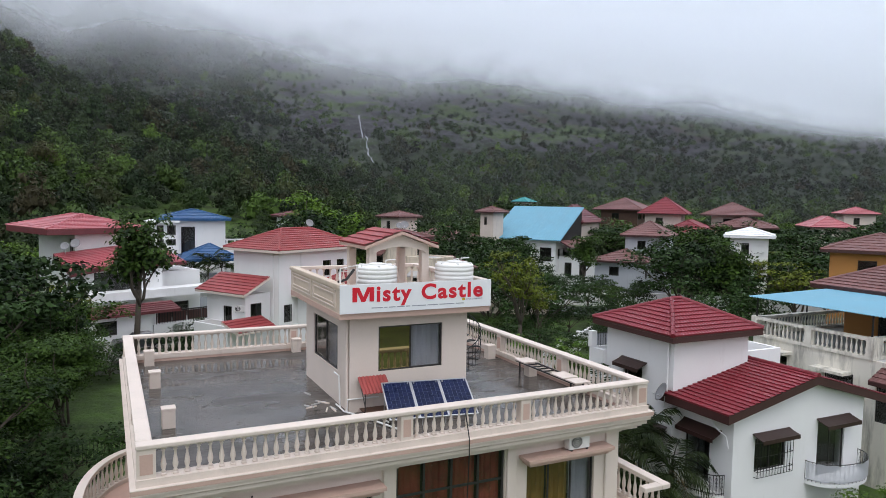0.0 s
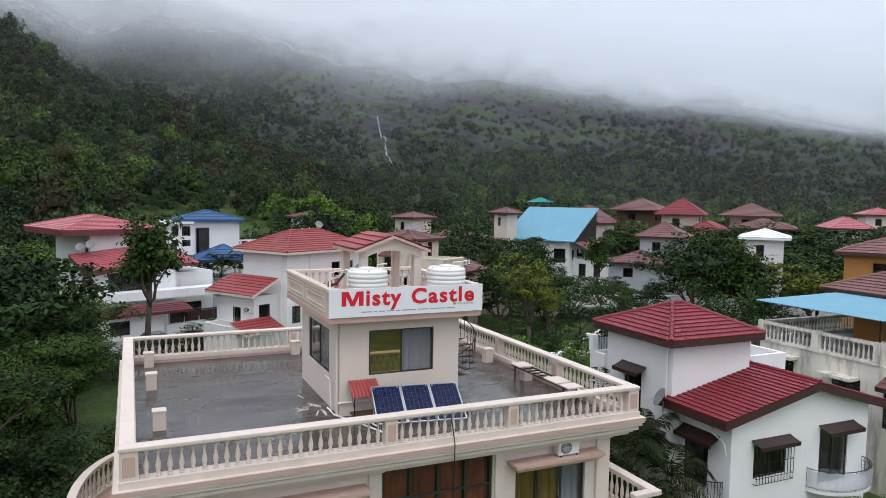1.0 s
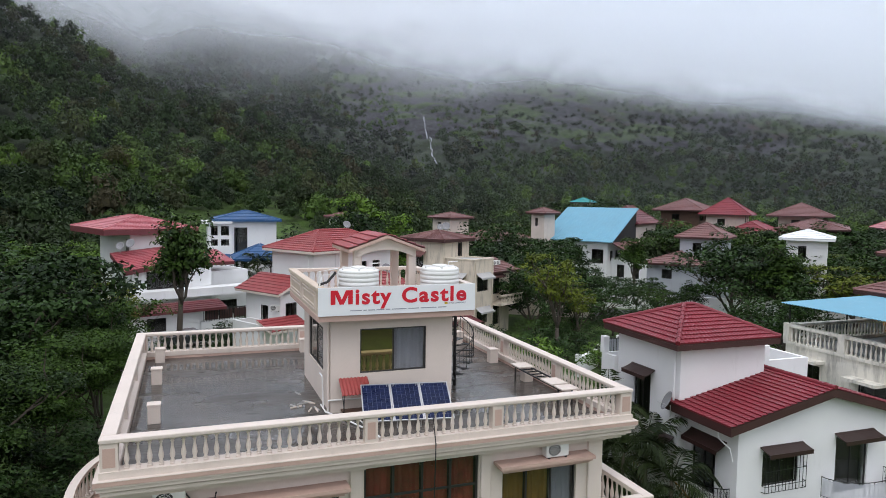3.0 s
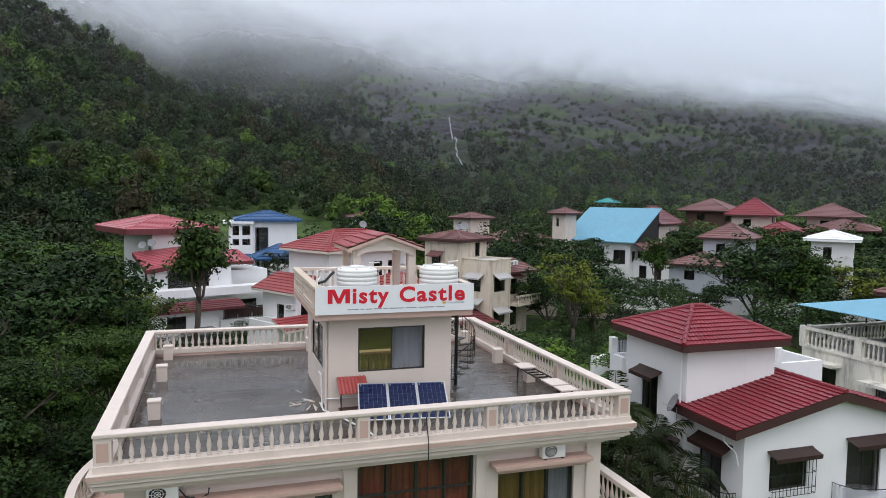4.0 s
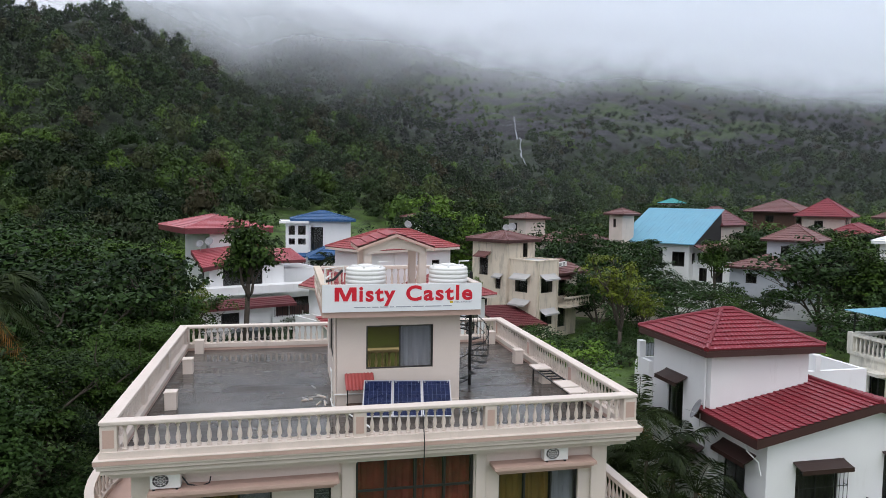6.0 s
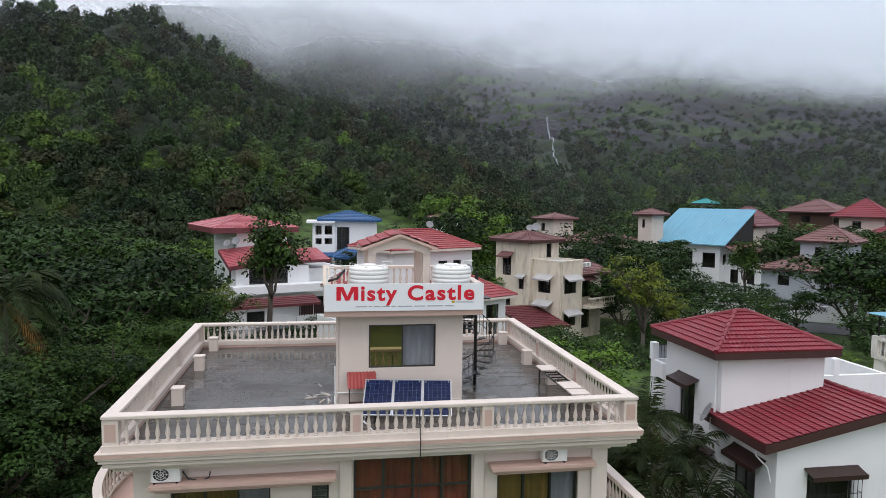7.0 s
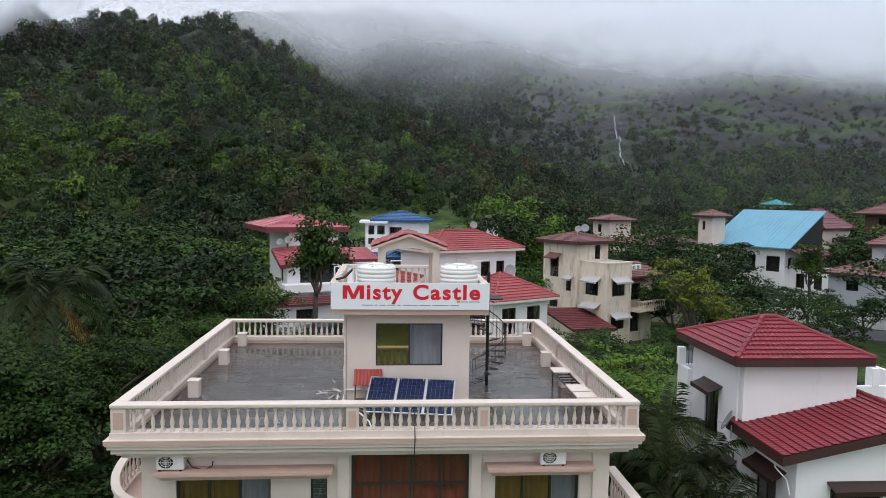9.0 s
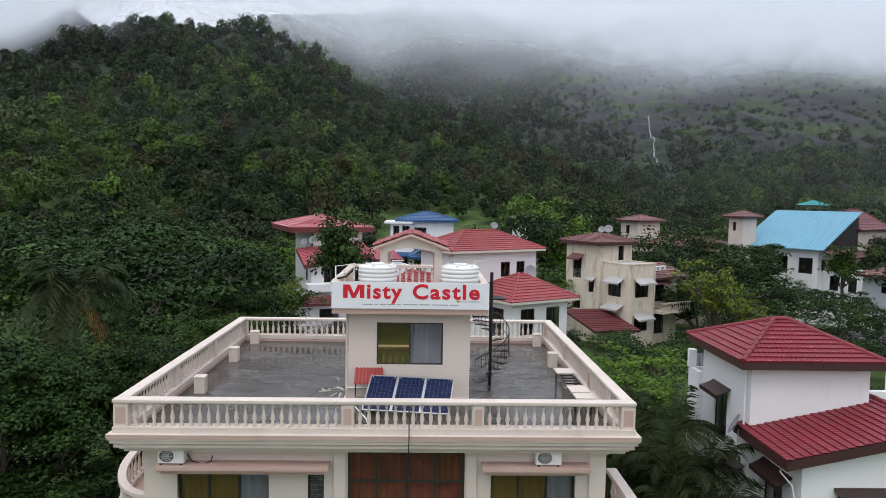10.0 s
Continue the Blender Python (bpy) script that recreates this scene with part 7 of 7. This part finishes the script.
# ---- palms and garden ----
def frond(mb, leafs, base, az, up, length, rng, droop=1.0):
    """A feather frond: an arching rib with drooping leaflets on both sides."""
    d = Vector((math.cos(az), math.sin(az), 0))
    pts = []
    for i in range(9):
        s = i / 8
        r = length * (s - 0.18 * s * s)
        z = length * (up * s - droop * 0.75 * s * s)
        pts.append(Vector(base) + d * r * math.cos(up * 0.6) + Vector((0, 0, z)))
    mb.tube(pts, 0.025, 4, 0.006)
    side = Vector((-d.y, d.x, 0))
    for i in range(26):
        s = 0.14 + 0.86 * i / 25
        k = min(7, int(s * 8))
        p = pts[k].lerp(pts[k + 1], s * 8 - k)
        t = (pts[k + 1] - pts[k]).normalized()
        ll = length * 0.32 * (1 - 0.65 * abs(s - 0.4)) * rng.uniform(0.85, 1.1)
        for sg in (-1, 1):
            e = p + (side * sg * 0.75 + t * 0.6).normalized() * ll + Vector((0, 0, -ll * rng.uniform(0.25, 0.6)))
            m = p.lerp(e, 0.45) + Vector((0, 0, ll * 0.06))
            w = t * length * 0.012 + Vector((0, 0, 0.004))
            leafs.append([tuple(p), tuple(m + w), tuple(e), tuple(m - w)])


def palm(x, y, h, length, nf, label, seed, dry=1, lean=0.0, bare=0.35, droop=1.0):
    rng = np.random.default_rng(seed)
    t = thing("palm", (x, y, 0), label, "palm", "garden palms")
    top = (lean, lean * 0.4, h)
    part("trunk", Mesher().tube([(0, 0, -0.2), (lean * 0.3, 0, h * 0.5), top], 0.09 + h * 0.006, 8, 0.07), BARK, t, shift=Z0, smooth=True)
    ribs, quads, old = Mesher(), [], []
    for k in range(nf):
        frond(ribs, quads, top, k * 2.4 + rng.uniform(-0.3, 0.3), rng.uniform(0.25, 1.35), length * rng.uniform(0.8, 1.1), rng, droop)
    part("frond_ribs", ribs, LEAF_PALM, t, shift=Z0)
    part("fronds", quads_mesh("fronds", np.array(quads), LEAF_PALM), None, t)
    if dry:
        rb = Mesher()
        for k in range(dry):
            frond(rb, old, top, rng.uniform(0, 6.28), -0.5, length * 0.8, rng, 1.0)
        part("withered_ribs", rb, LEAF_DRY, t, shift=Z0)
        part("withered_fronds", quads_mesh("withered_fronds", np.array(old), LEAF_DRY), None, t, "withered orange fronds")
    return t


for i, (x, y, h, ln) in enumerate(((19.6, 22.6, 4.2, 2.6), (20.4, 25.2, 4.9, 2.8), (18.7, 26.4, 4.0, 2.6), (20.9, 21.2, 3.4, 2.4), (18.9, 20.6, 2.8, 2.3), (19.4, 28.6, 4.4, 2.6), (21.3, 23.4, 4.0, 2.4), (18.0, 24.2, 3.2, 2.3),
                                   (20.2, 18.9, 2.2, 2.2), (17.9, 29.6, 3.6, 2.4), (21.2, 27.6, 4.2, 2.5), (19.7, 24.0, 3.0, 2.5))):
    palm(x, y, h, ln, 15, "clumping garden palm with arching fronds between the houses", 100 + i, dry=1 if i % 2 else 0, lean=0.3 * math.sin(i * 2.1))
palm(-7.7, 33.4, 9.2, 3.8, 26, "tall palm with dark drooping fronds and orange withered fronds", 140, dry=3, droop=1.2)
for i, (x, y, h) in enumerate(((9.2, 84.0, 5.4), (11.0, 84.5, 6.4), (12.6, 85.0, 5.8))):
    palm(x, y, h, 3.0, 14, "garden palm with smooth trunk beside the grey wall", 150 + i, dry=0)

# ---- walls, road, forecourt ----
structure("road", Mesher().slab([(34, 92, 0.05), (40, 80, 0.05), (64, 64, 0.05), (96, 40, 0.05), (100, 46, 0.05), (68, 70, 0.05), (46, 84, 0.05), (40, 94, 0.05)], 0.2), ASPHALT, "wet dark asphalt lane between the gardens", "road")


def garden_wall(pts, h, mat, label, t=0.2, cap=0.08):
    g = thing("garden_wall", (*pts[0], 0), label, "wall")
    for p, q in zip(pts, pts[1:]):
        d = (Vector(q) - Vector(p))
        L = d.length
        rot = math.degrees(math.atan2(d.y, d.x))
        m = Matrix.Translation((p[0] - pts[0][0], p[1] - pts[0][1], 0)) @ pose(0, 0, 0, 0, 0, rot)
        part("wall_panel", Mesher().box(0.12, L - 0.12, -t / 2, t / 2, 0, h), mat, g, at=m, shift=Z0)
        part("coping", Mesher().box(0.12, L - 0.12, -t / 2 - 0.05, t / 2 + 0.05, h, h + cap), mat, g, at=m, shift=Z0)
        part("pillar", Mesher().box(-0.2, 0.2, -0.2, 0.2, 0, h + 0.35, 0.03), mat, g, at=m, shift=Z0)
    return g


garden_wall([(48, 84.5), (54, 80.6), (60, 76.6), (66, 72.6), (72, 68.6), (79, 63.6), (86, 58.4), (94, 52.6)], 1.9, WHITE, "white rendered compound wall with pillars along the lane")
garden_wall([(40, 78.5), (46, 74.6), (50, 72)], 1.8, TRIMW, "cream compound wall with pillars along the lane")
garden_wall([(33, 48), (37, 51), (41, 54), (45, 57)], 1.5, WHITE, "white garden wall between the lawns")
structure("forecourt", Mesher().box(-8, 12, 60.5, 68.5, 0, 1.1), CONC, "concrete forecourt in front of the white house", "pavement")


def parked_car(x, y, z, rz):
    c = thing("car", pose(x, y, z, 0, 0, rz), "dark grey wet hatchback car parked by the white wall", "car")
    prof = [(-2.0, 0.35), (-2.02, 0.75), (-1.9, 0.92), (-1.0, 1.0), (-0.35, 1.42), (0.9, 1.45), (1.65, 1.05), (1.95, 0.9), (2.0, 0.4)]
    n = len(prof)
    mb = Mesher()
    for s in (1,):
        vs = []
        for w, cut in ((-0.82, 0), (-0.68, 1), (0.68, 1), (0.82, 0)):
            for px, pz in prof:
                vs.append((px, w * (1.0 if pz < 1.02 or not cut else 0.92), pz if (cut or pz < 1.02) else 0.98))
        fs = [(r * n + i, r * n + i + 1, (r + 1) * n + i + 1, (r + 1) * n + i) for r in range(3) for i in range(n - 1)]
        fs += [tuple(range(n)), tuple(3 * n + i for i in range(n - 1, -1, -1))]
        mb.add(vs, fs)
    part("car_body", mb, CARG, c, shift=Z0)
    part("windscreen", Mesher().slab([(-0.95, -0.6, 1.04), (-0.95, 0.6, 1.04), (-0.40, 0.55, 1.415), (-0.40, -0.55, 1.415)][::-1], -0.02), FLATBLACK, c, shift=Z0)
    for sx in (-1.25, 1.25):
        for sy in (-0.8, 0.8):
            w = part("wheel", Mesher().lathe([(0.1, -0.09), (0.3, -0.09), (0.32, -0.05), (0.32, 0.05), (0.3, 0.09), (0.1, 0.09)], 16), FLATBLACK, c, at=pose(sx, sy, 0.32, 90, 0, 0), shift=Z0)
            part("rim", Mesher().lathe([(0.02, -0.1), (0.18, -0.1), (0.18, 0.1), (0.02, 0.1)], 12), ALU, w, shift=Z0, at=Matrix.Identity(4))
    return c


parked_car(2.8, 64.0, 1.1, 10)
fence = thing("iron_fence", (-2.4, 40.5, 0), "black iron fence with upright bars in the garden", "fence")
for x in np.linspace(-2.6, 1.4, 24):
    part("bar", Mesher().tube([(x, 40.5, 0), (x, 40.5, 1.5)], 0.016, 5), BLACK, fence)
for z in (0.25, 1.35):
    part("rail", Mesher().tube([(-2.6, 40.5, z), (1.4, 40.5, z)], 0.02, 5), BLACK, fence)
for x in (-2.65, 1.45):
    part("post", Mesher().box(x - 0.06, x + 0.06, 40.44, 40.56, 0, 1.7), BLACK, fence)
gate = thing("gate_post_lamp", (-3.2, 27.4, 0), "garden gate pillar with a white globe lamp", "lamp")
part("pillar", Mesher().box(-0.2, 0.2, -0.2, 0.2, 0, 1.7, 0.03), CONC, gate, shift=Z0)
part("globe", Mesher().lathe([(0.05, 1.7), (0.12, 1.75), (0.15, 1.86), (0.12, 1.97), (0.04, 2.01)], 14), ACW, gate, shift=Z0, smooth=True)
# white cascade down the rock gully on the far hill
mbw = Mesher()
wr = random.Random(3)
last = None
for i in range(56):
    d = 522 - i * 2.5
    a = radians(float(falls_azimuth(d)) + 0.05 * math.sin(i * 0.9) + wr.uniform(-0.03, 0.03))
    x, y = 5 + d * math.sin(a), d * math.cos(a)
    w = 0.14 + 0.34 * wr.random()
    z = float(height(x, y)) + 1.2
    row = [(x - w, y, z), (x + w, y, z)]
    if last and i % 9 != 8:
        mbw.add([*last, *row[::-1]], [(0, 1, 2, 3)])
    last = row
FALLS = material("white_water", (0.30, 0.32, 0.34), 0.4, 0.25, 0.3, 2, 0.3)
structure("waterfall", mbw, FALLS, "thin white waterfall down the rocky gully", "waterfall")
